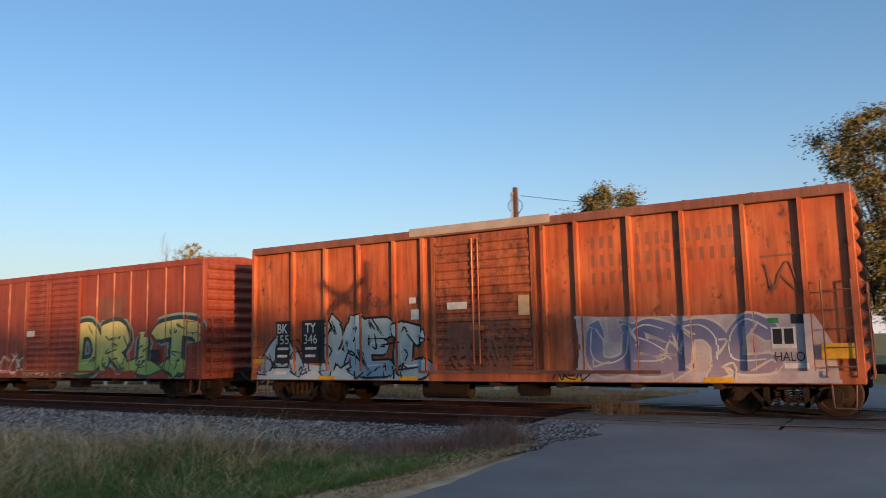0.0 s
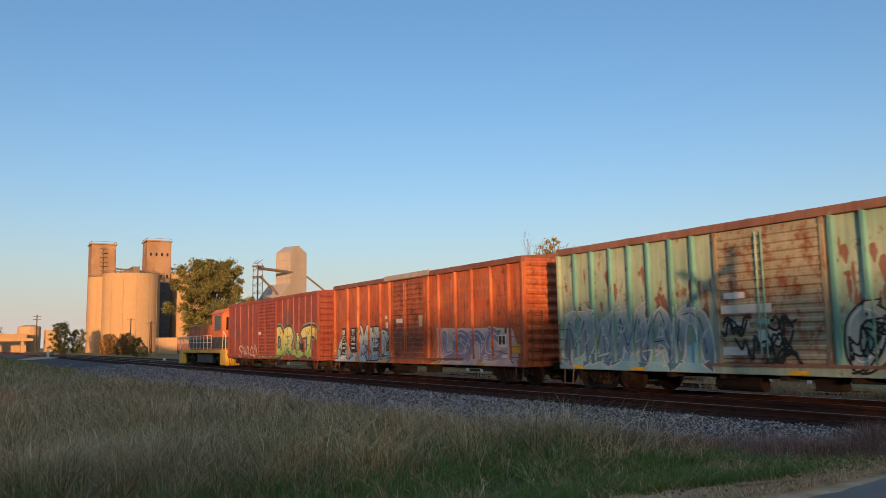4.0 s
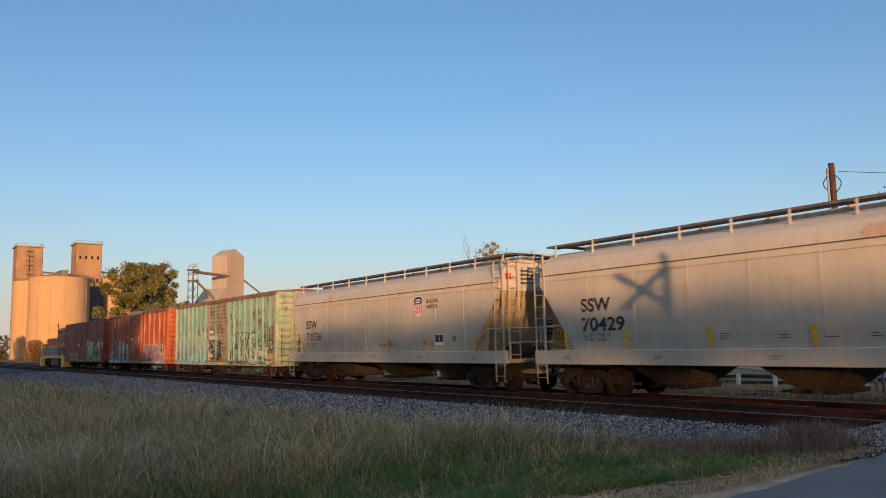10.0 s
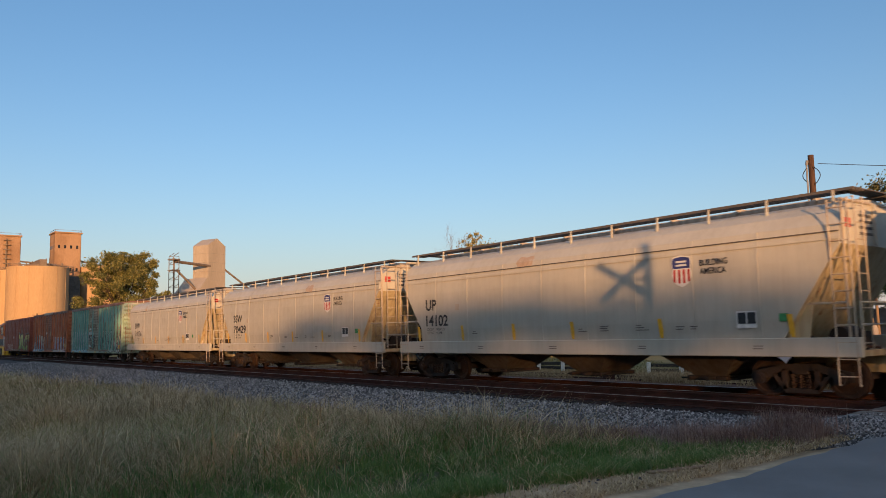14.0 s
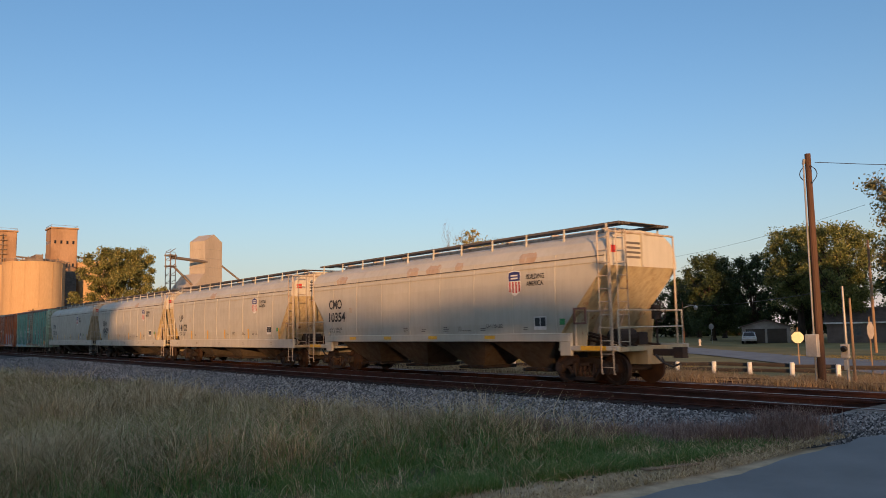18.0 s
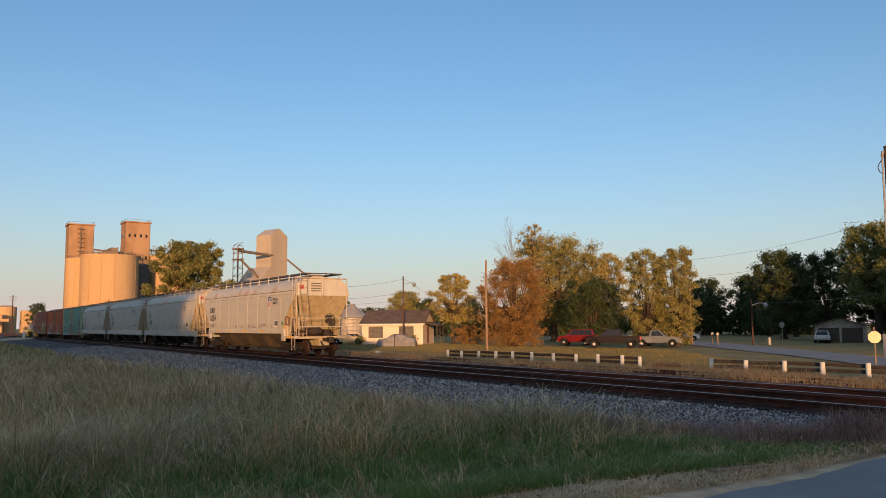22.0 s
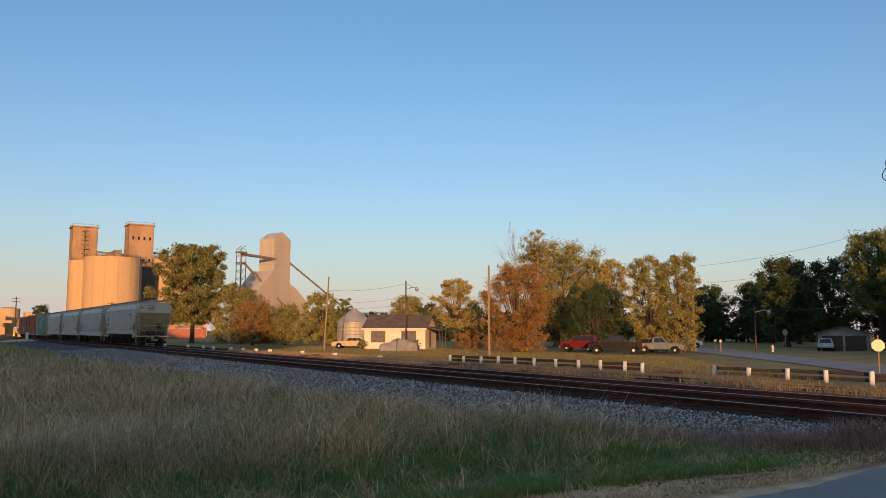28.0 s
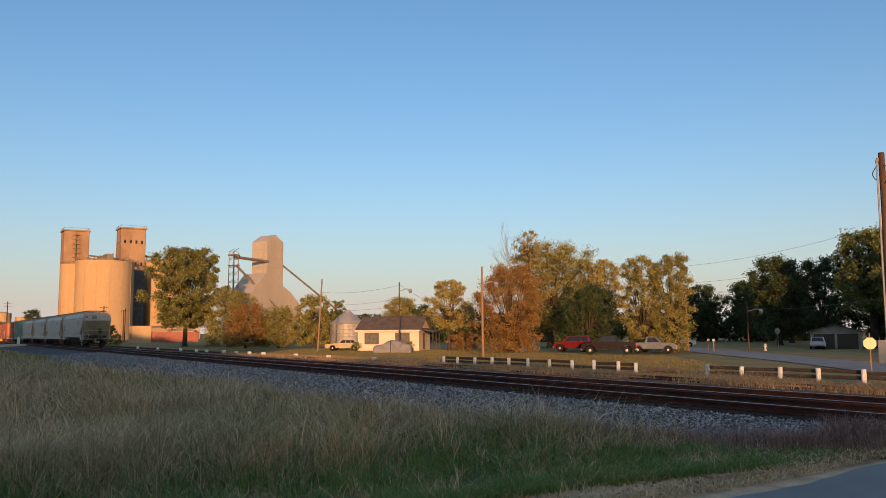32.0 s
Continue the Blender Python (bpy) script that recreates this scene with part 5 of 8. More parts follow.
M_SAND = surface("sandy_shoulder", (0.50, 0.37, 0.235), (0.31, 0.23, 0.145), 2.5, 0.95, 0, 0.5, 30)
M_PLANK = surface("crossing_plank", (0.21, 0.185, 0.165), (0.13, 0.115, 0.10), 2, 0.9, 0, 0.4, 20, (1, 5, 5), vary=0.25)


FALL = ((18.9, 0.22), (20.5, 0.16), (24.5, 0.03), (30.5, -0.35))


def ground_z(x, y):
    """Level verge, a low bank at the track, a slight fall beyond it."""
    if y < 18.9:
        return 0.0
    for (ya, za), (yb, zb) in zip(FALL, FALL[1:]):
        if y <= yb:
            return za + (zb - za) * (y - ya) / (yb - ya)
    return -0.35


def ground_sheet():
    xs = sorted(set([-2600, -1400, -800, -500] + list(range(-380, -120, 20)) + list(range(-120, 61, 3)) + [80, 120, 200, 400, 900, 2600]))
    ys = sorted(set([-2600, -1200, -500, -200, -100, -50] + list(range(-30, 46, 1)) + list(range(46, 130, 6)) + [160, 220, 320, 500, 900, 1600, 2600]))
    verts, faces = [], []
    for y in ys:
        for x in xs:
            near = abs(x) < 150 and -30 < y < 120
            n = noise.noise(Vector((x * 0.11, y * 0.13, 3.1))) * 0.05 if near and not (9.5 < y < 30) and not (-8 < x < 8 and y < 20) else 0.0
            verts.append((x, y, ground_z(x, y) - 0.03 + n))
    w = len(xs)
    for j in range(len(ys) - 1):
        for i in range(w - 1):
            k = j * w + i
            faces.append((k, k + 1, k + w + 1, k + w))
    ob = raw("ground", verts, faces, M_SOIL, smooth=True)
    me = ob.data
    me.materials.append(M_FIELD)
    # all land past the track takes the sun-tinted colour
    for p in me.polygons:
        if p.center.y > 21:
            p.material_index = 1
    return tagged(ob, "level dry grass land reaching to the horizon", "ground", "", "structure")


ground_sheet()


def grass_edge(x):
    """Where the rough grass gives way to the gravel beside the track."""
    pts = ((-400, 7.6), (-60, 7.4), (-45, 8.0), (-36, 8.8), (-26, 9.3), (-17.5, 9.6), (-13, 9.9), (-10.2, 10.5), (-8.6, 11.4), (-7.2, 12.4), (-5, 13.0), (20, 13.0))
    for (xa, ya), (xb, yb) in zip(pts, pts[1:]):
        if xa <= x <= xb:
            f = (x - xa) / (xb - xa)
            return ya + (yb - ya) * f + 0.35 * noise.noise(Vector((x * 0.7, 0, 9.0)))
    return 13.5


def road_z(y):
    return 0.006 + 0.405 * min(1, max(0, (y - 8.5) / 5.6)) ** 1.5


# the gravel bed of the track, crowned under the sleepers
def bed_z(x, y):
    """Height of the gravel before the track: a gentle rise to a shoulder below the sleeper ends."""
    e = grass_edge(max(-300, min(20, x))) - 0.6
    f = min(1.0, max(0.0, (y - e) / max(0.5, 14.15 - e)))
    z = -0.03 + 0.23 * f ** 1.6
    return max(z, (road_z(y) - 0.03) * min(1.0, max(0.0, (x + 8.4) / 2.0)) * min(1.0, f * 1.6))


def ballast_sheet():
    xs = [-900, -600, -420] + list(range(-300, -100, 10)) + [x * 0.5 for x in range(-200, -13)] + list(range(-6, 60, 2)) + [120, 300, 900]
    verts, faces = [], []
    rows = 0
    for x in xs:
        e = grass_edge(max(-300, min(20, x))) - 0.6
        col = [(e - 0.3, -0.09)] + [(e + (14.15 - e) * f, None) for f in (0, 0.2, 0.4, 0.6, 0.8, 1.0)] + [(14.4, 0.25), (15.5, 0.265), (17.45, 0.27), (18.7, 0.26), (19.4, 0.22), (20.5, 0.17), (22.4, 0.11), (23.6, 0.08)]
        rows = len(col)
        for y, z in col:
            z = bed_z(x, y) if z is None else z
            verts.append((x, y, z + 0.02 * noise.noise(Vector((x * 1.3, y * 1.7, 0.4)))))
    for i in range(len(xs) - 1):
        for j in range(rows - 1):
            k = i * rows + j
            faces.append((k, k + rows, k + rows + 1, k + 1))
    ob = raw("ballast_bed", verts, faces, M_GRAVEL, smooth=True)
    ob.data.materials.append(M_OILY)
    ob.data.materials.append(M_TAN)
    for q in ob.data.polygons:
        q.material_index = 1 if 14.1 < q.center.y < 18.8 and q.center.x < -6.4 else 2 if q.center.y >= 18.8 else 0
    return tagged(ob, "grey crushed stone bed along the railway", "gravel", "", "structure")


ballast_sheet()


def scatter_stones():
    """Loose crushed stones, each a small uneven solid."""
    rng = np.random.default_rng(4)
    n = 120000
    # closer together near the crossing, where they show largest
    x = -5.2 - 75 * rng.random(n * 2) ** 1.8
    y = 8.0 + 6.35 * rng.random(n * 2)
    keep = np.array([b > grass_edge(a) - 0.3 for a, b in zip(x, y)])
    x, y = x[keep][:n], y[keep][:n]
    m = len(x)
    base = np.array([(1, 0, 0), (-0.3, 1, 0), (-1, -0.2, 0), (0.2, -1, 0), (0, 0, 0.9)], float)
    size = (0.017 + 0.024 * rng.random(m)) * (1 + 0.014 * np.abs(x))
    v = base[None] * (0.7 + 0.6 * rng.random((m, 5, 1))) * size[:, None, None]
    v += rng.normal(0, 0.2, (m, 5, 3)) * size[:, None, None]
    a = rng.random(m) * 6.28
    c, s = np.cos(a)[:, None], np.sin(a)[:, None]
    v = np.stack([v[:, :, 0] * c - v[:, :, 1] * s, v[:, :, 0] * s + v[:, :, 1] * c, v[:, :, 2]], -1)
    v[:, :, 0] += x[:, None]
    v[:, :, 1] += y[:, None]
    v[:, :, 2] += np.array([bed_z(a, b) for a, b in zip(x, y)])[:, None] + 0.008
    f = np.array([(0, 1, 4), (1, 2, 4), (2, 3, 4), (3, 0, 4)])
    faces = (f[None] + (np.arange(m) * 5)[:, None, None]).reshape(-1, 3)
    mat = leaf_stuff("loose_crushed_stone", (0.03, 0.028, 0.028), (0.125, 0.118, 0.115), (0.42, 0.39, 0.37), 0.9, 0.0)
    return tagged(raw("loose_stone", v.reshape(-1, 3), faces, mat), "grey crushed stones lying beside the track", "gravel", "", "stuff")


scatter_stones()


# rails and sleepers
def rail(y, head_mat=None):
    bm = bmesh.new()
    head = [(y - 0.034, -0.005), (y - 0.026, 0), (y + 0.026, 0), (y + 0.034, -0.005)]
    web = [(y - 0.034, -0.005), (y - 0.036, -0.012), (y - 0.036, -0.04), (y - 0.01, -0.055), (y - 0.01, -0.13), (y - 0.07, -0.145), (y - 0.07, -0.155), (y + 0.07, -0.155), (y + 0.07, -0.145), (y + 0.01, -0.13), (y + 0.01, -0.055), (y + 0.036, -0.04), (y + 0.036, -0.012), (y + 0.034, -0.005)]
    prism(bm, web, "x", -900, 900)
    t = tagged(part("rail", bm, M_RAIL, m=pose(0, 0, RAIL)), "long rusty steel rail with a polished head", "rail", "rails of the tracks", "structure")
    bm = bmesh.new()
    prism(bm, [(a, b + 0.001) for a, b in head], "x", -900, 900)
    part("rail_head", bm, head_mat or M_SHINY, t, "polished running surface" if head_mat is None else "rusty unused head")


rail(TRACK_Y - 0.7525)
rail(TRACK_Y + 0.7525)
rail(NEAR_Y)
rail(NEAR_Y + 1.505, head_mat=M_RAIL)
track_bed = thing("sleepers", "dark timber sleepers under the rails", "sleepers", "", "structure")
bm = bmesh.new()
box(bm, -0.115, 0.115, -3.25, 1.3, -0.1, 0.0, 0.012)
tie_mesh = bpy.data.meshes.new("sleeper")
bm.to_mesh(tie_mesh)
bm.free()
tie_mesh.materials.append(M_TIE)
bm = bmesh.new()
for y in (-0.7525, 0.7525, NEAR_Y - TRACK_Y):
    box(bm, -0.09, 0.09, y - 0.17, y + 0.17, 0, 0.016)
plate_mesh = bpy.data.meshes.new("tie_plate")
bm.to_mesh(plate_mesh)
bm.free()
plate_mesh.materials.append(M_RAIL)
rt = random.Random(6)
for i in range(290):
    x = -7.1 - i * 0.52
    tie = share("sleeper", tie_mesh, track_bed, pose(x, TRACK_Y + rt.uniform(-0.03, 0.03), RAIL - 0.172, 0, 0, rt.uniform(-1, 1)))
    if i < 120:
        share("tie_plate", plate_mesh, tie, pose(0, 0, 0))
bm = bmesh.new()
for i in range(320):
    x = -7.1 - (290 + i) * 0.52
    box(bm, x - 0.115, x + 0.115, TRACK_Y - 3.25, TRACK_Y + 1.3, RAIL - 0.26, RAIL - 0.172)
tagged(part("far_sleepers", bm, M_TIE, track_bed), kind="stuff")

# road, shoulder and crossing
def strip(name, pts, z, mat, label, category):
    bm = bmesh.new()
    bm.faces.new([bm.verts.new((a, b, z)) for a, b in pts])
    bmesh.ops.triangulate(bm, faces=bm.faces)
    bmesh.ops.recalc_face_normals(bm, faces=bm.faces)
    for f in bm.faces:
        if f.normal.z < 0:
            f.normal_flip()
    return tagged(part(name, bm, mat), label, category, "", "structure")


def ragged(pts, step, amp, seed):
    out = []
    rnd = random.Random(seed)
    for (xa, ya), (xb, yb) in zip(pts, pts[1:]):
        n = max(1, int(math.hypot(xb - xa, yb - ya) / step))
        for i in range(n):
            f = i / n
            out.append((xa + (xb - xa) * f + rnd.uniform(-amp, amp), ya + (yb - ya) * f + rnd.uniform(-amp, amp)))
    return out + [pts[-1]]


def road_strip():
    """The road, rising gently to the crossing."""
    left = ragged([(-6.2, -80), (-6.1, 5), (-5.95, 8), (-5.75, 10.5), (-5.5, 12.4), (-4.95, 13.3), (-4.75, 13.6), (-5.6, 13.85), (-6.55, 14.15)], 0.35, 0.06, 2)
    verts, faces = [], []
    for x, y in left:
        z = road_z(y)
        verts.append((x - (0.12 if y < 13.3 else 0.3), y - (0.35 if y > 13.3 else 0), z - 0.12))
        for k in range(6):
            verts.append((x + (6.5 - x) * k / 5, y, z))
    for i in range(len(left) - 1):
        for k in range(6):
            a = i * 7 + k
            faces.append((a, a + 1, a + 8, a + 7))
    tagged(raw("road", verts, faces, M_ASPHALT, smooth=True), "worn grey asphalt road leading to the crossing", "road", "", "structure")


road_strip()
strip("road_beyond_track", [(-6.6, 18.95), (6.5, 18.95), (6.5, 23), (-5.6, 23)], 0.4, M_ASPHALT, "asphalt apron beyond the crossing", "road")
strip("side_street", [(-3, 26), (-6, 29), (-20.5, 41), (-33, 51.8), (-53, 67), (-98, 104), (-104, 112), (-54, 75.5), (-26, 52.5), (6, 36)], -0.33, M_ASPHALT, "narrow asphalt street beside the sunlit lawns", "road")
def shoulder():
    """A sandy strip that falls from the asphalt edge to the grass."""
    rnd = random.Random(5)
    outer = ((-20, -7.6), (4, -7.55), (6.7, -7.4), (8, -7.25), (9.3, -6.95), (10.9, -6.7), (12.2, -6.45), (13.0, -6.2), (13.5, -5.5))
    inner = ((-20, -5.9), (8, -5.8), (10.5, -5.6), (12.4, -5.35), (13.5, -4.8))
    verts, faces = [], []
    ys = [-20 + 2 * i for i in range(12)] + [4 + 0.2 * i for i in range(48)]
    for y in ys:
        xo, xi = np.interp(y, *zip(*outer)) + rnd.uniform(-0.12, 0.12), np.interp(y, *zip(*inner))
        for k in range(5):
            f = k / 4
            verts.append((xo + (xi - xo) * f, y, 0.0 + (road_z(y) - 0.02) * f ** 1.3 + 0.012 * noise.noise(Vector((f * 5, y * 2.2, 1.0)))))
    for i in range(len(ys) - 1):
        for k in range(4):
            a = i * 5 + k
            faces.append((a, a + 1, a + 6, a + 5))
    tagged(raw("shoulder", verts, faces, M_SAND, smooth=True), "pale sandy shoulder along the asphalt edge", "shoulder", "", "structure")


shoulder()
crossing = thing("level_crossing", "plank and asphalt level crossing over the rails", "crossing", "", "structure")
rc = random.Random(12)
for y0, n, w in ((14.15, 2, 0.28), (14.86, 4, 0.33), (16.34, 1, 0.28), (16.81, 4, 0.32), (18.3, 2, 0.3)):
    for i in range(n):
        for k in range(3):
            bm = bmesh.new()
            x0 = -6.55 + k * 4.4 + rc.uniform(-0.05, 0.05)
            box(bm, x0, x0 + 4.36, y0 + i * w + 0.01, y0 + i * w + w - 0.01, 0.2, 0.42 + rc.uniform(-0.008, 0.006), 0.01)
            part("plank", bm, M_PLANK, crossing)


# ---- rough grass and weeds ----
def blades(name, label, x, y, h, w, mat, seed, lean=0.35, droop=0.5, base_z=None):
    """Thin bent blades, each three segments long."""
    rng = np.random.default_rng(seed)
    n = len(x)
    a = rng.random(n) * 6.28
    dx, dy = np.cos(a), np.sin(a)
    ln = lean * rng.random(n) * h
    z0 = np.zeros(n) - 0.03 if base_z is None else base_z
    px, py = -dy * w / 2, dx * w / 2
    V = []
    for f, ww in ((0, 1.0), (0.55, 0.7)):
        off = ln * f**1.6
        for s in (-1, 1):
            V.append(np.stack([x + dx * off + s * px * ww, y + dy * off + s * py * ww, z0 + h * f], -1))
    V.append(np.stack([x + dx * ln * 1.3, y + dy * ln * 1.3, z0 + h * (1 - droop * 0.2 * rng.random(n))], -1))
    V = np.stack(V, 1).reshape(-1, 3)
    k = np.arange(n) * 5
    quads = np.stack([k, k + 1, k + 3, k + 2], -1).tolist()
    tris = np.stack([k + 2, k + 3, k + 4], -1).tolist()
    return tagged(raw(name, V, quads + tris, mat), label, "grass", "", "stuff")


def patchy(x, y, s, seed):
    return np.array([noise.noise(Vector((a * s, b * s, seed))) for a, b in zip(x, y)])


M_BLADE = leaf_stuff("rough_grass_blades", (0.085, 0.085, 0.026), (0.25, 0.215, 0.078), (0.52, 0.42, 0.20), 0.8, 0.3)
M_BLADE_DRY = leaf_stuff("dry_seed_grass", (0.18, 0.126, 0.062), (0.40, 0.295, 0.16), (0.70, 0.56, 0.35), 0.85, 0.25)
M_BLADE_GREEN = leaf_stuff("fresh_green_grass", (0.05, 0.11, 0.024), (0.105, 0.19, 0.045), (0.20, 0.26, 0.085), 0.7, 0.3)
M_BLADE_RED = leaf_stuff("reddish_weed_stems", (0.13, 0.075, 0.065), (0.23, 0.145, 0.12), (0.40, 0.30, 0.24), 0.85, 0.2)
# low sun's gold is put into the colour of these dry blades
M_BLADE_GOLD = leaf_stuff("dry_grass_sun_gold", (0.24, 0.145, 0.07), (0.38, 0.24, 0.12), (0.52, 0.37, 0.20), 0.85, 0.3)


def rough_grass():
    rng = np.random.default_rng(8)
    n = 450000
    # by distance from the road corner: thick near, thinner far
    d = 5.5 + 75 * rng.random(n) ** 2.3
    a = np.radians(20 + 72 * rng.random(n))
    x, y = -d * np.sin(a), d * np.cos(a)
    edge = np.array([grass_edge(v) for v in x])
    # blades stand in tufts
    q = n // 14
    pick = rng.integers(0, q, n)
    pick[:q] = np.arange(q)
    sprd = 0.05 + 0.0022 * d[pick]
    gx, gy = rng.normal(0, 1, n) * sprd, rng.normal(0, 1, n) * sprd
    x, y, d = x[pick] + gx, y[pick] + gy, d[pick]
    edge = edge[pick]
    tuft = (0.55 + 0.9 * rng.random(q) ** 1.5)[pick]
    hue = rng.random(q)[pick]
    ok = (y < edge + rng.normal(0, 0.15, n)) & (x < np.interp(y, (0, 6.7, 8.0, 9.3, 10.9, 13.1), (-7.5, -7.32, -7.2, -6.85, -6.6, -6.5)) + rng.normal(0, 0.14, n)) & (y > 0.5)
    x, y, d, tuft, hue = x[ok], y[ok], d[ok], tuft[ok], hue[ok]
    p = patchy(x, y, 0.35, 1.7)
    h = (0.26 + 0.22 * p + 0.22 * rng.random(len(x)) ** 2) * 1.15
    near_road = np.clip((-x - 7.3) / 3.5, 0.28, 1.0)
    h = h * near_road * tuft
    w = 0.005 + 0.00055 * d
    kind = 0.35 * rng.random(len(x)) + 0.65 * hue + 0.5 * patchy(x, y, 0.22, 8.8) + 0.25 * p
    green = (x > -15) & (kind < 0.75 - 0.055 * (-x - 7.3))
    dry = ~green & (kind > 0.44)
    mid = ~green & ~dry
    z = np.zeros(len(x)) - 0.04
    for nm, lb, sel, mat, hm in (("rough_grass", "dull olive rough grass on the verge", mid, M_BLADE, 1.0), ("dry_grass", "dry straw-coloured grass stems on the verge", dry, M_BLADE_DRY, 1.2), ("green_grass", "short fresh green grass near the road", green, M_BLADE_GREEN, 0.95)):
        blades(nm, lb, x[sel], y[sel], h[sel] * hm, w[sel], mat, 3, 2.2, base_z=z[sel])
    # fresh green strip beside the shoulder
    n = 42000
    y = 4.5 + 8.6 * rng.random(n)
    e = np.interp(y, (0, 6.7, 8.0, 9.3, 10.9, 13.1), (-7.5, -7.32, -7.2, -6.85, -6.6, -6.5))
    x = e - 0.05 - 2.6 * rng.random(n) ** 1.5 * np.clip((13.6 - y) / 3, 0.2, 1)
    p = patchy(x, y, 1.1, 4.4)
    ok = p > -0.35 + 0.3 * rng.random(n)
    x, y, p = x[ok], y[ok], p[ok]
    blades("green_grass", "short fresh green grass near the road", x, y, (0.07 + 0.13 * rng.random(len(x)) + 0.1 * p).clip(0.04), 0.007 + 0 * x, M_BLADE_GREEN, 31, 1.2, base_z=0 * x - 0.03)
    # far part of the verge
    n = 60000
    x = -60 - 160 * rng.random(n) ** 1.4
    y = -10 + 20 * rng.random(n)
    ok = y < np.array([grass_edge(v) for v in x])
    x, y = x[ok], y[ok]
    blades("far_rough_grass", "olive grass along the verge far off", x, y, 0.35 + 0.3 * rng.random(len(x)), 0.05 + 0.0004 * np.abs(x), M_BLADE, 5)
    # reddish weeds where the gravel begins
    n = 26000
    x = -6.3 - 34 * rng.random(n) ** 1.6
    y = np.array([grass_edge(v) for v in x]) + rng.normal(0.1, 0.35, n)
    p = patchy(x, y, 0.5, 6.1)
    ok = (p > -0.1 - 0.35 * (x > -16)) & (y < 15.2)
    x, y, p = x[ok], y[ok], p[ok]
    blades("reddish_weeds", "reddish brown dry weeds at the gravel's edge", x, y, (0.12 + 0.16 * rng.random(len(x)) + 0.12 * p) * np.where(x > -14, 1.45, 1.0), 0.008 + 0 * x, M_BLADE_RED, 6, 0.9)


rough_grass()


def lit_grass():
    """Tufts beyond the track and round the guard posts, sunlit gold in their colour."""
    rng = np.random.default_rng(18)
    n = 90000
    x = -8 - 62 * rng.random(n) ** 1.3
    y = 22.5 + 10.5 * rng.random(n) ** 1.1
    p = patchy(x, y, 0.45, 2.2)
    ok = p > -0.4 + 0.3 * rng.random(n)
    x, y, p = x[ok], y[ok], p[ok]
    z = np.array([ground_z(a, b) for a, b in zip(x, y)]) - 0.04
    blades("golden_grass", "dry grass beyond the track, sunlit gold in its colour", x, y, 0.10 + 0.18 * rng.random(len(x)) + 0.25 * np.clip(p, 0, 1), 0.02 + 0 * x, M_BLADE_GOLD, 19, 0.9, base_z=z)
    n = 60000
    x = -14 - 90 * rng.random(n)
    y = 32 + 24 * rng.random(n)
    z = np.array([ground_z(a, b) for a, b in zip(x, y)]) - 0.03
    ok = ~((np.abs((y - 41) - (-(x + 20.5)) * 0.82) < 6.5))
    blades("lawn_grass", "short sunlit lawn by the houses", x[ok], y[ok], 0.05 + 0.07 * rng.random(ok.sum()), 0.045 + 0 * x[ok], leaf_stuff("lawn_blades", (0.13, 0.115, 0.04), (0.19, 0.155, 0.055), (0.27, 0.20, 0.075), 0.85, 0.3), 20, 0.6, base_z=z[ok])


lit_grass()


# ---- trees ----
BARK = surface("tree_bark", (0.085, 0.062, 0.045), (0.05, 0.038, 0.03), 3, 0.95, 0, 0.6, 18, (1, 1, 0.3))


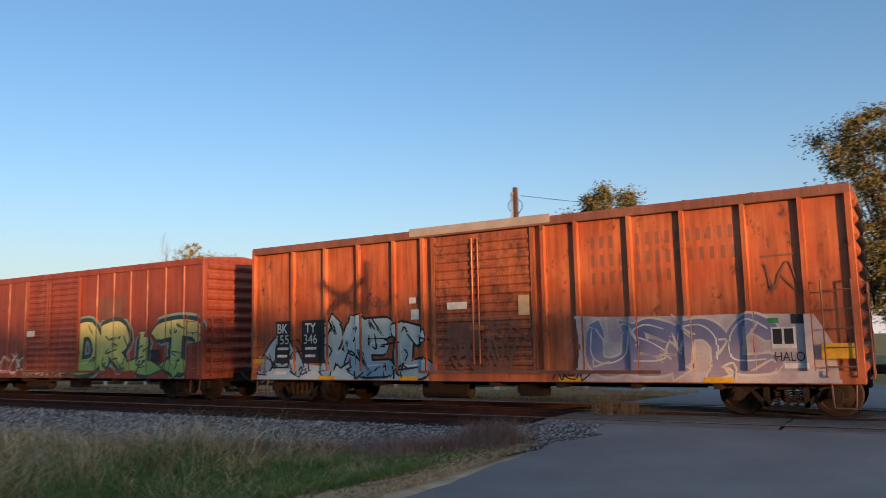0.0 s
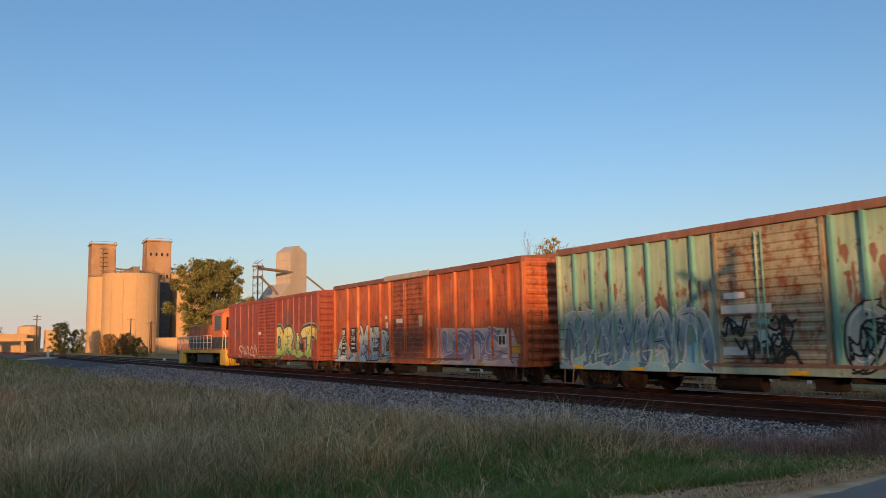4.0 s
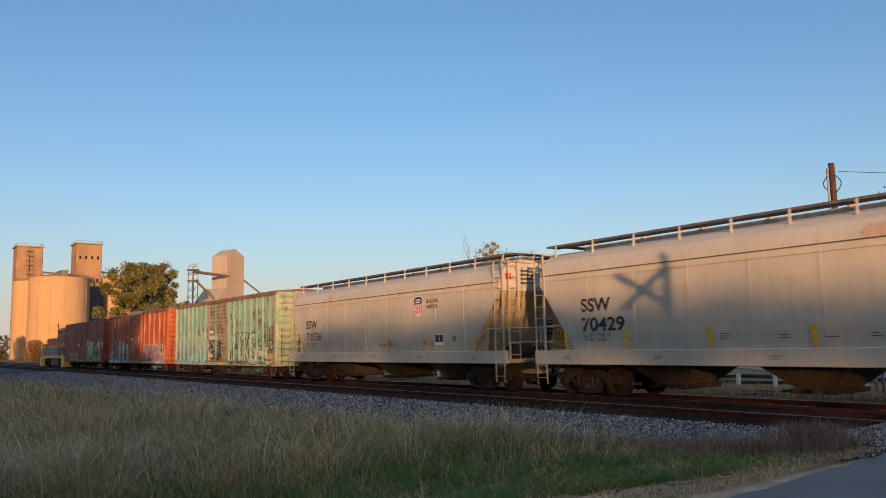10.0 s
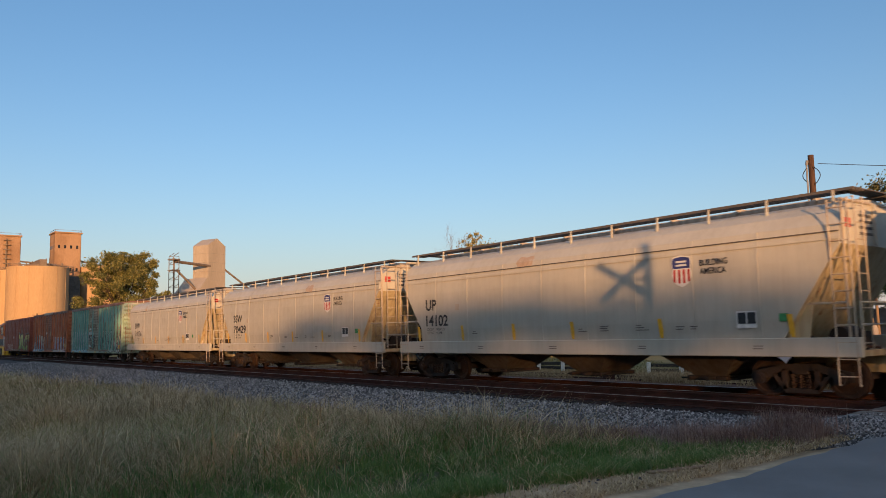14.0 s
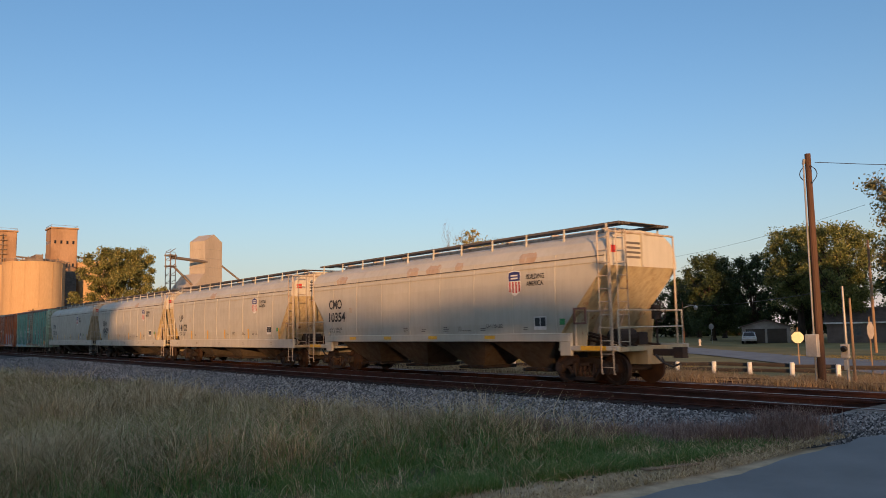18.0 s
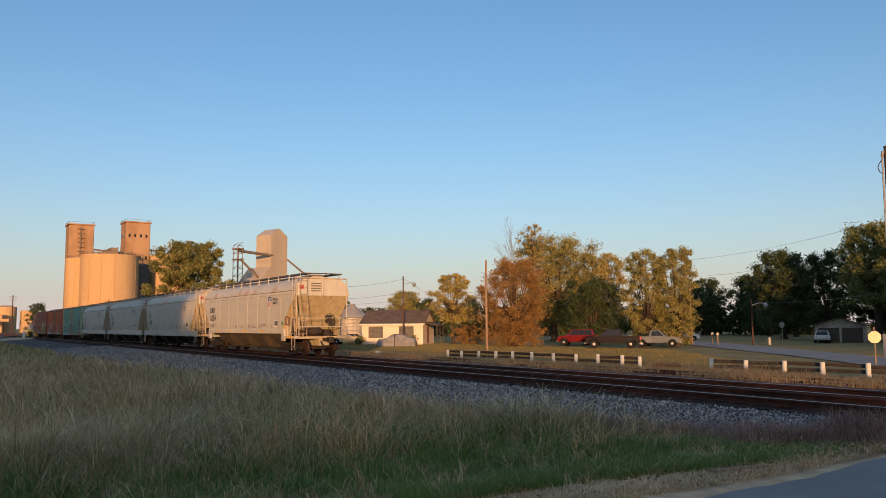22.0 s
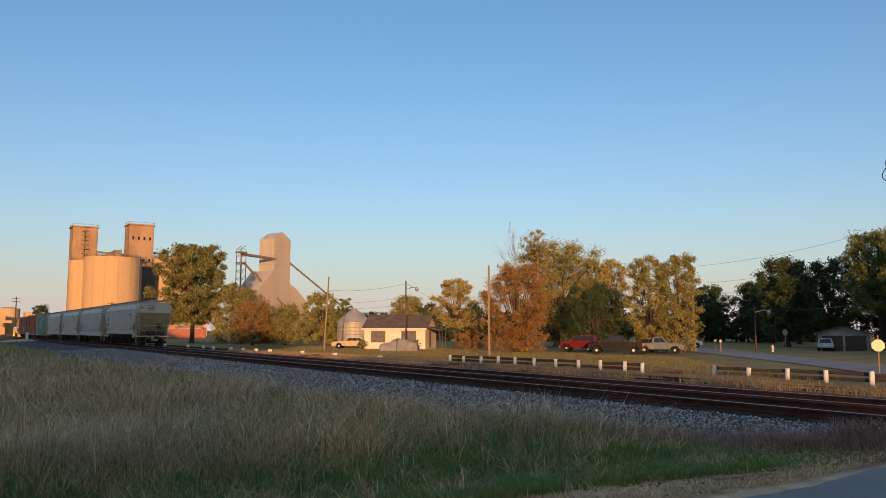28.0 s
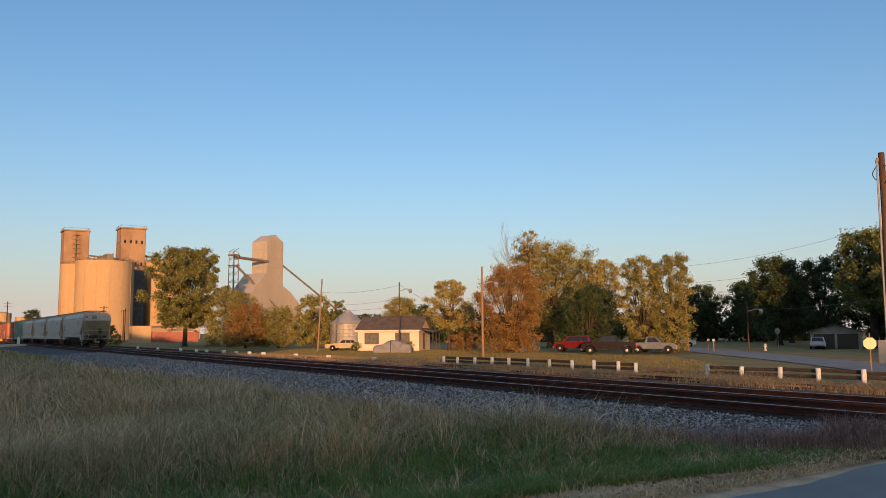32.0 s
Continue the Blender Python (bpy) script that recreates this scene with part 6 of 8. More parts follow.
def tree(name, label, x, y, height, spread, mat, seed, trunk=0.3, leaves=5000, leaf=0.30, low=0.25, clumps=26, base=None, fill=1.0, squash=1.0, full=False, crown=None):
    """A tapered trunk, forking limbs and a crown of leaf clumps with gaps."""
    rnd = random.Random(seed)
    rng = np.random.default_rng(seed)
    near_row = full or crown is not None
    clumps, leaves, leaf = int(clumps * (3.2 if near_row else 2.6)), int(leaves * (3.9 if near_row else 4.6)), leaf * (0.39 if near_row else 0.33)
    z0 = ground_z(x, y) if base is None else base
    ob = thing(name, label, "tree", "", "", pose(x, y, z0))
    bm = bmesh.new()
    fork = height * (low + 0.08)
    p = Vector((0, 0, -0.1))
    q = Vector((rnd.uniform(-0.2, 0.2), rnd.uniform(-0.2, 0.2), fork))
    rod(bm, p, q, trunk, 10, trunk * 0.72)
    rod(bm, p, p + Vector((0, 0, 0.5)), trunk * 1.45, 10, trunk)
    centres = []
    for i in range(clumps):
        f = (i + 0.5) / clumps
        zz = height * (low + (0.93 - low) * f)
        if full:
            high = (height - 8.6) / (height - 8.6 + 2.6)
            zz = 8.75 + (height - 9.3) * rnd.random() if f < high else 8.3 * rnd.random() + 0.4
        if crown:
            zz = crown[0] + (crown[1] - crown[0]) * rnd.random()
        # widest below the middle, uneven
        u = (zz / height - low) / (1 - low)
        rad = spread if full or crown else spread * math.sqrt(max(0.03, 1 - ((u - 0.42) / 0.60) ** 2)) * rnd.uniform(0.62, 1.15)
        a = i * 2.4 + rnd.uniform(-0.5, 0.5)
        r = rad * (1.0 if full else 0.84) * rnd.uniform(0.15, 1) ** 0.5
        centres.append(Vector((math.cos(a) * r, math.sin(a) * r, zz)))
    for c in centres:
        if rnd.random() < 0.75:
            mid = q.lerp(c, 0.5) + Vector((0, 0, 0.08 * height * rnd.random()))
            r0 = trunk * rnd.uniform(0.14, 0.28)
            rod(bm, q, mid, r0, 6, r0 * 0.6, caps=False)
            rod(bm, mid, c, r0 * 0.6, 5, r0 * 0.2, caps=False)
    part("trunk", bm, BARK, ob)
    n = leaves
    idx = rng.integers(0, len(centres), n)
    C = np.array([tuple(c) for c in centres])[idx]
    size = spread * (0.10 + 0.15 * rng.random(len(centres)))[idx] * fill
    d = rng.normal(0, 1, (n, 3))
    d /= np.linalg.norm(d, axis=1)[:, None]
    rr = rng.random(n) ** 0.4 * (1 + 0.12 * rng.normal(0, 1, n))
    if near_row:
        P = C + d * (rr * size)[:, None] * np.array([1, 1, 0.75 * squash])
    else:
        P = C + d * (np.minimum(np.abs(rng.normal(0, 0.75, n)), 1.3) * size)[:, None] * np.array([1, 1, 0.7])
    if crown:
        P[:, 2] = np.clip(P[:, 2], crown[0] - 0.15, crown[1] + 0.25)
    P[:, 2] = np.clip(P[:, 2], height * low * 0.6, height * (1.0 if full else 1.02))
    u = rng.normal(0, 1, (n, 3))
    u /= np.linalg.norm(u, axis=1)[:, None]
    v = np.cross(u, rng.normal(0, 1, (n, 3)))
    v /= np.linalg.norm(v, axis=1)[:, None]
    L = leaf * (0.6 + 0.8 * rng.random(n))[:, None]
    V = np.stack([P - u * L, P + v * L * 0.45, P + u * L, P - v * L * 0.45], 1).reshape(-1, 3)
    k = np.arange(n) * 4
    raw("crown", V, np.stack([k, k + 1, k + 2, k + 3], -1), mat, ob)
    return ob


def bare_tree(x, y, height, seed, spread=2.5):
    rnd = random.Random(seed)
    ob = thing("bare_tree", "bare grey tree with thin leafless branches", "tree", "", "", pose(x, y, ground_z(x, y)))
    bm = bmesh.new()

    def grow(p, d, l, r, depth):
        q = p + d * l
        rod(bm, p, q, r, 5, r * 0.6, caps=False)
        if depth:
            for _ in range(3):
                e = (d + Vector((rnd.uniform(-0.6, 0.6), rnd.uniform(-0.6, 0.6), rnd.uniform(0.0, 0.5)))).normalized()
                grow(p.lerp(q, rnd.uniform(0.6, 1)), e, l * rnd.uniform(0.5, 0.72), r * 0.5, depth - 1)
    grow(Vector((0, 0, -0.1)), Vector((0, 0, 1)), height * 0.42, 0.16, 5)
    part("branches", bm, surface("bare_twig", (0.20, 0.17, 0.15), (0.13, 0.11, 0.1), 3, 0.95), ob)


LEAF_GREEN = leaf_stuff("dull_green_leaves", (0.06, 0.08, 0.025), (0.125, 0.14, 0.042), (0.24, 0.225, 0.075), 0.6, 0.2)
LEAF_OLIVE = leaf_stuff("olive_autumn_leaves", (0.10, 0.10, 0.03), (0.22, 0.20, 0.062), (0.40, 0.33, 0.115), 0.6, 0.3)
LEAF_MOSS = leaf_stuff("mossy_olive_leaves", (0.075, 0.085, 0.027), (0.165, 0.16, 0.05), (0.31, 0.27, 0.092), 0.6, 0.3)
LEAF_BROWN = leaf_stuff("russet_autumn_leaves", (0.13, 0.075, 0.026), (0.25, 0.14, 0.046), (0.38, 0.225, 0.075), 0.65, 0.3)
LEAF_GOLD = leaf_stuff("yellowing_leaves", (0.15, 0.128, 0.038), (0.30, 0.24, 0.075), (0.46, 0.36, 0.125), 0.6, 0.3)
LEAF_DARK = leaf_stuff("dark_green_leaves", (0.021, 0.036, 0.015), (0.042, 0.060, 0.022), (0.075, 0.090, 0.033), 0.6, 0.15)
LEAF_PINE = leaf_stuff("pine_needles", (0.06, 0.072, 0.028), (0.13, 0.12, 0.05), (0.22, 0.175, 0.075), 0.6, 0.15)

tree("broad_tree", "large rounded olive tree before the grain silos", -144.7, 40.0, 18.9, 8.6, LEAF_MOSS, 1, 0.45, 17000, 0.62, 0.2, 62, fill=0.66)
tree("broad_tree", "low spreading tree at the foot of the elevator", -137, 46, 10.4, 6.2, LEAF_OLIVE, 2, 0.3, 6000, 0.45, 0.02, 30)
tree("thicket_tree", "thicket of olive scrub beside the elevator", -118, 42.0, 7.2, 4.2, LEAF_BROWN, 3, 0.2, 4500, 0.4, 0.05, 26)
tree("thicket_tree", "thicket of olive scrub beside the elevator", -117, 47.0, 6.6, 4.2, LEAF_OLIVE, 4, 0.2, 4500, 0.4, 0.05, 26)
tree("thicket_tree", "thicket of golden olive trees by the pole", -113.5, 51.5, 8.6, 3.6, LEAF_OLIVE, 5, 0.25, 5000, 0.4, 0.05, 26)
tree("thicket_tree", "small dark pointed tree by the grain bin", -112.0, 55.0, 7.9, 1.9, LEAF_GREEN, 6, 0.2, 2500, 0.35, 0.05, 18)
tree("broad_tree", "slender autumn tree beside the house", -80.5, 55.0, 9.3, 4.0, LEAF_GOLD, 7, 0.25, 4200, 0.35, 0.3, 24, fill=0.8)
tree("broad_tree", "russet autumn tree on the lawn", -66.5, 53.5, 10.0, 4.6, LEAF_BROWN, 8, 0.35, 12000, 0.28, 0.03, 44)
tree("broad_tree", "large yellowing oak behind the russet tree", -84, 75, 15.5, 8.8, LEAF_OLIVE, 9, 0.5, 14000, 0.42, 0.18, 50, fill=0.85)
tree("broad_tree", "large yellowing oak behind the russet tree", -79.5, 80, 13.0, 5.0, LEAF_GOLD, 10, 0.45, 7000, 0.42, 0.18, 40, fill=0.85)
bare_tree(-82.0, 68.0, 18.5, 3)
tree("broad_tree", "thin golden treetop among bare branches", -80.8, 68.5, 17.2, 2.4, LEAF_GOLD, 61, 0.2, 700, 0.34, 0.62, 14)
tree("broad_tree", "dark green shrubby tree behind the parked cars", -66, 65.0, 8.0, 4.5, LEAF_DARK, 11, 0.3, 6000, 0.35, 0.05, 30)
tree("broad_tree", "twin-topped olive tree beside the parked cars", -57.4, 64.5, 10.9, 3.1, LEAF_OLIVE, 12, 0.3, 7000, 0.32, 0.03, 32)
tree("broad_tree", "twin-topped olive tree beside the parked cars", -54.6, 66.0, 10.9, 3.1, LEAF_OLIVE, 13, 0.3, 7500, 0.32, 0.03, 34)
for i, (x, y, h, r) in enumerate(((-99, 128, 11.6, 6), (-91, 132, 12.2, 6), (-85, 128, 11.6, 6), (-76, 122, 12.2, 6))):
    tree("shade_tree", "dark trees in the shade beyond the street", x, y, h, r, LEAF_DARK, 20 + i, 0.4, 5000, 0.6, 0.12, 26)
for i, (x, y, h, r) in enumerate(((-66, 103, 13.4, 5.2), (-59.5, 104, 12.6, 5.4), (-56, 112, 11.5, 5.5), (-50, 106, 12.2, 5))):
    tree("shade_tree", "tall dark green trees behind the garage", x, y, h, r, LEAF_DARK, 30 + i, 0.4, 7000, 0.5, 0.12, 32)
tree("broad_tree", "tall oak above the far houses", -49, 96, 15.2, 4.9, LEAF_GREEN, 40, 0.5, 9000, 0.45, 0.3, 40)
tree("broad_tree", "tall oak above the far houses", -42.5, 93, 14.6, 5.2, LEAF_GREEN, 41, 0.5, 9000, 0.45, 0.25, 40)
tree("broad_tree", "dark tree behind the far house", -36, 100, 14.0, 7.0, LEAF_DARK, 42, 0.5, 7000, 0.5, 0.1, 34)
tree("pine_tree", "tall pine behind the signal pole", -19.2, 54.9, 14.3, 4.3, LEAF_PINE, 43, 0.35, 8000, 0.32, 0.35, 34)
tree("pine_tree", "tall pine beyond the crossing", -1.0, 52, 16.4, 5.6, LEAF_PINE, 44, 0.4, 12000, 0.32, 0.2, 44)

# ---- trees behind the camera, whose long shadows lie over the verge ----
S2 = Vector((SUNWARD.x, SUNWARD.y)).normalized()
SHADE = ((8, 9.0), (-8, 9.05), (-12, 9.25), (-58, 9.25), (-62, 9.6), (-66, 12.2), (-69, 14.2), (-88, 14.4), (-97, 14.2), (-101, 10.8), (-106, 10.6), (-109, 14.6), (-132, 14.8), (-135, 11.4), (-139, 11.4), (-142, 15.4), (-190, 15.6))
for i in range(47):
    px = 8 - 4.2 * i
    for (xa, ha), (xb, hb) in zip(SHADE, SHADE[1:]):
        if xb <= px <= xa:
            h = ha + (hb - ha) * (xa - px) / (xa - xb)
    tree("shade_tree", "broad leafy tree in the row across the road", px + S2.x * 100, 15.8 + S2.y * 100, h + 0.15, 4.4, LEAF_GREEN, 160 + i, 0.3, int((900 + (420 if px > -62 else 1250) * (h - 8.0)) / 3.4), 0.62, 0.03, 64, base=0, fill=1.9, squash=0.45, full=True)
# tall trees with thin high crowns among them
for i in range(12):
    px = 9 - 3.6 * i
    k = 0.2 if px > -7 else 1.0 if px > -20 else 0.45
    tree("tall_tree", "tall slim tree with a thin high crown", px + S2.x * 102, 15.8 + S2.y * 102, 12.0, 2.6, LEAF_GREEN, 420 + i, 0.16, int(115 * k), 0.62, 0.84, 12, base=0, fill=1.5, squash=0.5, crown=(10.15, 11.7))


# ---- grain silos ----
M_CONC = surface("pale_silo_concrete", (0.50, 0.34, 0.185), (0.42, 0.275, 0.15), 0.08, 0.9, 0, 0.1, 3, (1, 1, 0.25))
M_BRICKY = surface("brown_silo_concrete", (0.36, 0.23, 0.14), (0.24, 0.145, 0.085), 0.22, 0.9, 0, 0.1, 3, (1, 1, 0.45), (0.4, 0.7))
M_SHEET = surface("grey_corrugated_sheet", (0.40, 0.335, 0.26), (0.33, 0.275, 0.21), 0.3, 0.6, 0.0, 0.1, 6, (1, 1, 0.2))
M_SHEET_RIB = surface("galvanised_sheet", (0.33, 0.30, 0.26), (0.25, 0.22, 0.19), 0.6, 0.55, 0.15, 0.1, 9)
M_PIPE = surface("weathered_steel_frame", (0.26, 0.20, 0.15), (0.17, 0.13, 0.10), 2, 0.7, 0.4)


def drum(parent, x, y, r, h, mat, name="silo", seams=0):
    bm = bmesh.new()
    lathe(bm, [(r, 0), (r, h - 0.4), (r + 0.15, h - 0.4), (r + 0.15, h), (r * 0.5, h + 0.3)], 72)
    ob = part(name, bm, mat, parent, smooth=False, m=pose(x, y, 0))
    bm = bmesh.new()
    for i in range(seams):
        a = 2 * math.pi * i / seams
        rod(bm, (r * 1.01 * math.cos(a), r * 1.01 * math.sin(a), 0), (r * 1.01 * math.cos(a), r * 1.01 * math.sin(a), h - 0.4), 0.06, 5)
    if seams:
        part("seam", bm, mat, ob)
    return ob


def rail_round(parent, x, y, r, z, n=16):
    bm = bmesh.new()
    for i in range(n):
        a, b = 2 * math.pi * i / n, 2 * math.pi * (i + 1) / n
        for zz in (1.0, 0.55):
            rod(bm, (x + r * math.cos(a), y + r * math.sin(a), z + zz), (x + r * math.cos(b), y + r * math.sin(b), z + zz), 0.07, 4)
        rod(bm, (x + r * math.cos(a), y + r * math.sin(a), z), (x + r * math.cos(a), y + r * math.sin(a), z + 1.0), 0.07, 4)
    part("roof_railing", bm, M_PIPE, parent)


silos = thing("grain_silos", "pale concrete grain silos with tall head houses", "grain silo", "", "", pose(-330, 60, -0.3))
for dx, dy, r, h, mt, sm in ((14.5, -3.5, 10.3, 29.6, M_CONC, 14), (0, -10.4, 6.6, 29.3, M_CONC, 10), (-8, -9.5, 5.4, 29.4, M_CONC, 8), (-3.5, 23.5, 8.6, 32.0, M_CONC, 12), (-16, 8, 8, 29, M_CONC, 10)):
    drum(silos, dx, dy, r, h, mt, "silo", sm)
    rail_round(silos, dx, dy, r * 0.95, h)
for dx, dy, hh, sz in ((-12, -10.5, 43.6, 4.6), (-6, 9.8, 45.2, 4.8)):
    bm = bmesh.new()
    box(bm, dx - sz, dx + sz, dy - sz, dy + sz, 0, hh, 0.2)
    box(bm, dx - sz - 0.4, dx + sz + 0.4, dy - sz - 0.4, dy + sz + 0.4, hh, hh + 0.5)
    hd = part("head_house", bm, M_BRICKY, silos, "tall square brown head house")
    for k in range(4 if dx > -10 else 0):
        for row in (0, 1):
            for face in ("x", "y"):
                bm = bmesh.new()
                o = -3.3 + 2.2 * k
                z = hh - 5.4 - row * 9
                if face == "x":
                    box(bm, dx + sz - 0.05, dx + sz + 0.04, dy + o - 0.38, dy + o + 0.38, z - 0.65, z + 0.65)
                else:
                    box(bm, dx + o - 0.38, dx + o + 0.38, dy - sz - 0.04, dy - sz + 0.05, z - 0.65, z + 0.65)
                part("window", bm, M_GLASS_DARK, hd)
    bm = bmesh.new()
    for q in range(4):
        rod(bm, (dx + sz * (-1, 1, 1, -1)[q], dy + sz * (-1, -1, 1, 1)[q], hh + 1.3), (dx + sz * (1, 1, -1, -1)[q], dy + sz * (-1, 1, 1, -1)[q], hh + 1.3), 0.07, 4)
        rod(bm, (dx + sz * (-1, 1, 1, -1)[q], dy + sz * (-1, -1, 1, 1)[q], hh + 0.4), (dx + sz * (-1, 1, 1, -1)[q], dy + sz * (-1, -1, 1, 1)[q], hh + 1.3), 0.07, 4)
    part("roof_railing", bm, M_PIPE, hd)
    bm = bmesh.new()
    rod(bm, (dx + sz + 0.25, dy - 0.4, 20), (dx + sz + 0.25, dy - 0.4, hh - 1), 0.3, 6)
    for q in range(7):
        box(bm, dx + sz, dx + sz + 1.1, dy - 1.4, dy + 0.8, 31 + q * 1.8, 31.25 + q * 1.8)
    part("stair_cage", bm, M_PIPE, hd, "rusty stair and duct on the tower face") if dx < -10 else bm.free()
bm = bmesh.new()
box(bm, -14, 14, -3, -0.5, 30.5, 33.0)
for k in range(8):
    rod(bm, (-6 + k * 3, -4 + 0.6 * k, 28), (-6 + k * 3, -4 + 0.6 * k, 33.5), 0.2, 5)
rod(bm, (-8, -6, 34), (12, 4, 31), 0.35, 6)
rod(bm, (-6, 10, 36), (-4, 22, 33), 0.4, 6)
part("conveyor_gallery", bm, M_PIPE, silos)
rk = random.Random(19)
for q in range(16):      # vents, ducts and walkways on the silo tops
    ang, rad = rk.uniform(0, 6.28), rk.uniform(1, 9)
    x, y = 14.5 - 1.2 * q + rad * 0.4 * math.cos(ang), -3.5 + (q % 5) * 3.5 - 4 + rad * 0.3 * math.sin(ang)
    bm = bmesh.new()
    rod(bm, (x, y, 29.4), (x, y, 30.6 + rk.random() * 1.8), 0.35, 8)
    rod(bm, (x, y, 30.4 + rk.random()), (x + rk.uniform(-4, 4), y + rk.uniform(-4, 4), 30.2 + rk.random() * 2), 0.22, 6)
    part("roof_duct", bm, M_PIPE, silos)
# black block in place of the shade in the gap between silos
bm = bmesh.new()
box(bm, 3.0, 6.0, 9.0, 13.0, 0, 27.5)
part("stair_tower", bm, M_LOCO_BK, silos, "black block standing in for the shaded gap between the silos")
for x0, y0, wd, h, mt in ((18, 12, 8, 4.5, M_BRICKY), (22, 18, 9, 3.2, M_CONC), (16, 24, 7, 5.0, M_CONC)):
    bm = bmesh.new()
    box(bm, x0, x0 + 6, y0, y0 + wd, 0, h, 0.05)
    prism(bm, [(x0 - 0.3, h), (x0 + 3, h + 0.8), (x0 + 6.3, h)], "y", y0 - 0.3, y0 + wd + 0.3)
    part("shed", bm, mt, silos)

elevator = thing("grain_elevator", "grey sheet-clad grain elevator with sloping shed roof", "grain elevator", "", "", pose(-168, 64, -0.3))
elevator.matrix_basis = pose(-168, 64, -0.3, 0, 0, 22)
bm = bmesh.new()
prism(bm, [(-1.9, 0), (-1.9, 22.9), (0.6, 24.5), (3.1, 22.9), (3.1, 0)], "x", -2.2, 2.6)
tw = part("tower", bm, M_SHEET, elevator)
bm = bmesh.new()
for i in range(11):
    z = 1 + i * 2
    for y in (-1.92, 3.12):
        box(bm, -2.22, 2.62, y - 0.02, y + 0.02, z, z + 0.05)
    box(bm, 2.59, 2.63, -1.9, 3.1, z, z + 0.05)
part("sheet_joint", bm, M_SHEET_RIB, tw)
bm = bmesh.new()
prism(bm, [(-10.2, 0), (-10.2, 8.8), (-4.2, 15.4), (3.2, 11.4), (6.6, 8.4), (6.6, 0)], "x", -2.0, 5.0)
part("shed", bm, M_SHEET, elevator, "lower sheet-clad shed with steep roof")
bm = bmesh.new()
for dx in (0, 1.4):
    for dy in (0, 1.4):
        rod(bm, (1.4 + dx, -11.6 + dy, 0), (1.4 + dx, -11.6 + dy, 19.4), 0.09, 5)
for i in range(12):
    z = 1.5 + i * 1.65
    for dx in (0, 1.4):
        rod(bm, (1.4 + dx, -11.6, z), (1.4 + dx, -10.2, z + 0.8), 0.07, 4)
        rod(bm, (1.4 + dx, -11.6, z), (1.4 + dx, -10.2, z), 0.07, 4)
box(bm, 1.2, 3.0, -11.8, -10.0, 16.6, 16.8)
box(bm, 1.2, 3.0, -11.8, -10.0, 18.8, 19.1)
part("leg_tower", bm, M_PIPE, elevator)
bm = bmesh.new()
rod(bm, (2.1, -10.9, 18.6), (2.4, -1.2, 18.2), 0.32, 8)
rod(bm, (2.3, -10.4, 16.8), (6.0, 0.5, 6.0), 0.25, 6)
rod(bm, (2.6, 3.0, 17.6), (8.0, 15.5, 7.6), 0.22, 6)
rod(bm, (8.0, 15.5, 7.6), (10.0, 19.0, 4.2), 0.22, 6)
part("spout", bm, M_PIPE, elevator)


# ---- grain bin and house ----
grain_bin = thing("grain_bin", "round galvanised grain bin with conical roof", "grain bin", "", "", pose(-109, 55.2, -0.35))
bm = bmesh.new()
lathe(bm, [(2.7, 0), (2.7, 3.6), (2.85, 3.65), (0.4, 5.6), (0.4, 5.8)], 28)
part("bin_wall", bm, M_SHEET_RIB, grain_bin)
bm = bmesh.new()
for i in range(6):
    z = 0.5 + i * 0.55
    lathe(bm, [(2.7, z), (2.74, z + 0.05), (2.7, z + 0.1)], 28)
part("bin_ring", bm, M_SHEET_RIB, grain_bin)

M_CREAM = surface("cream_house_siding", (0.66, 0.55, 0.44), (0.58, 0.47, 0.37), 0.8, 0.7, 0, 0.1, 20, (0.2, 0.2, 3))
M_ROOF = surface("grey_brown_shingles", (0.13, 0.095, 0.075), (0.085, 0.062, 0.05), 1.2, 0.95, 0, 0.4, 14)
M_TRIM = surface("white_house_trim", (0.72, 0.68, 0.62), None, 3, 0.6, 0, 0.05)
M_PANE = surface("house_window_glass", (0.08, 0.085, 0.09), (0.16, 0.14, 0.12), 2, 0.1, 0, 0)


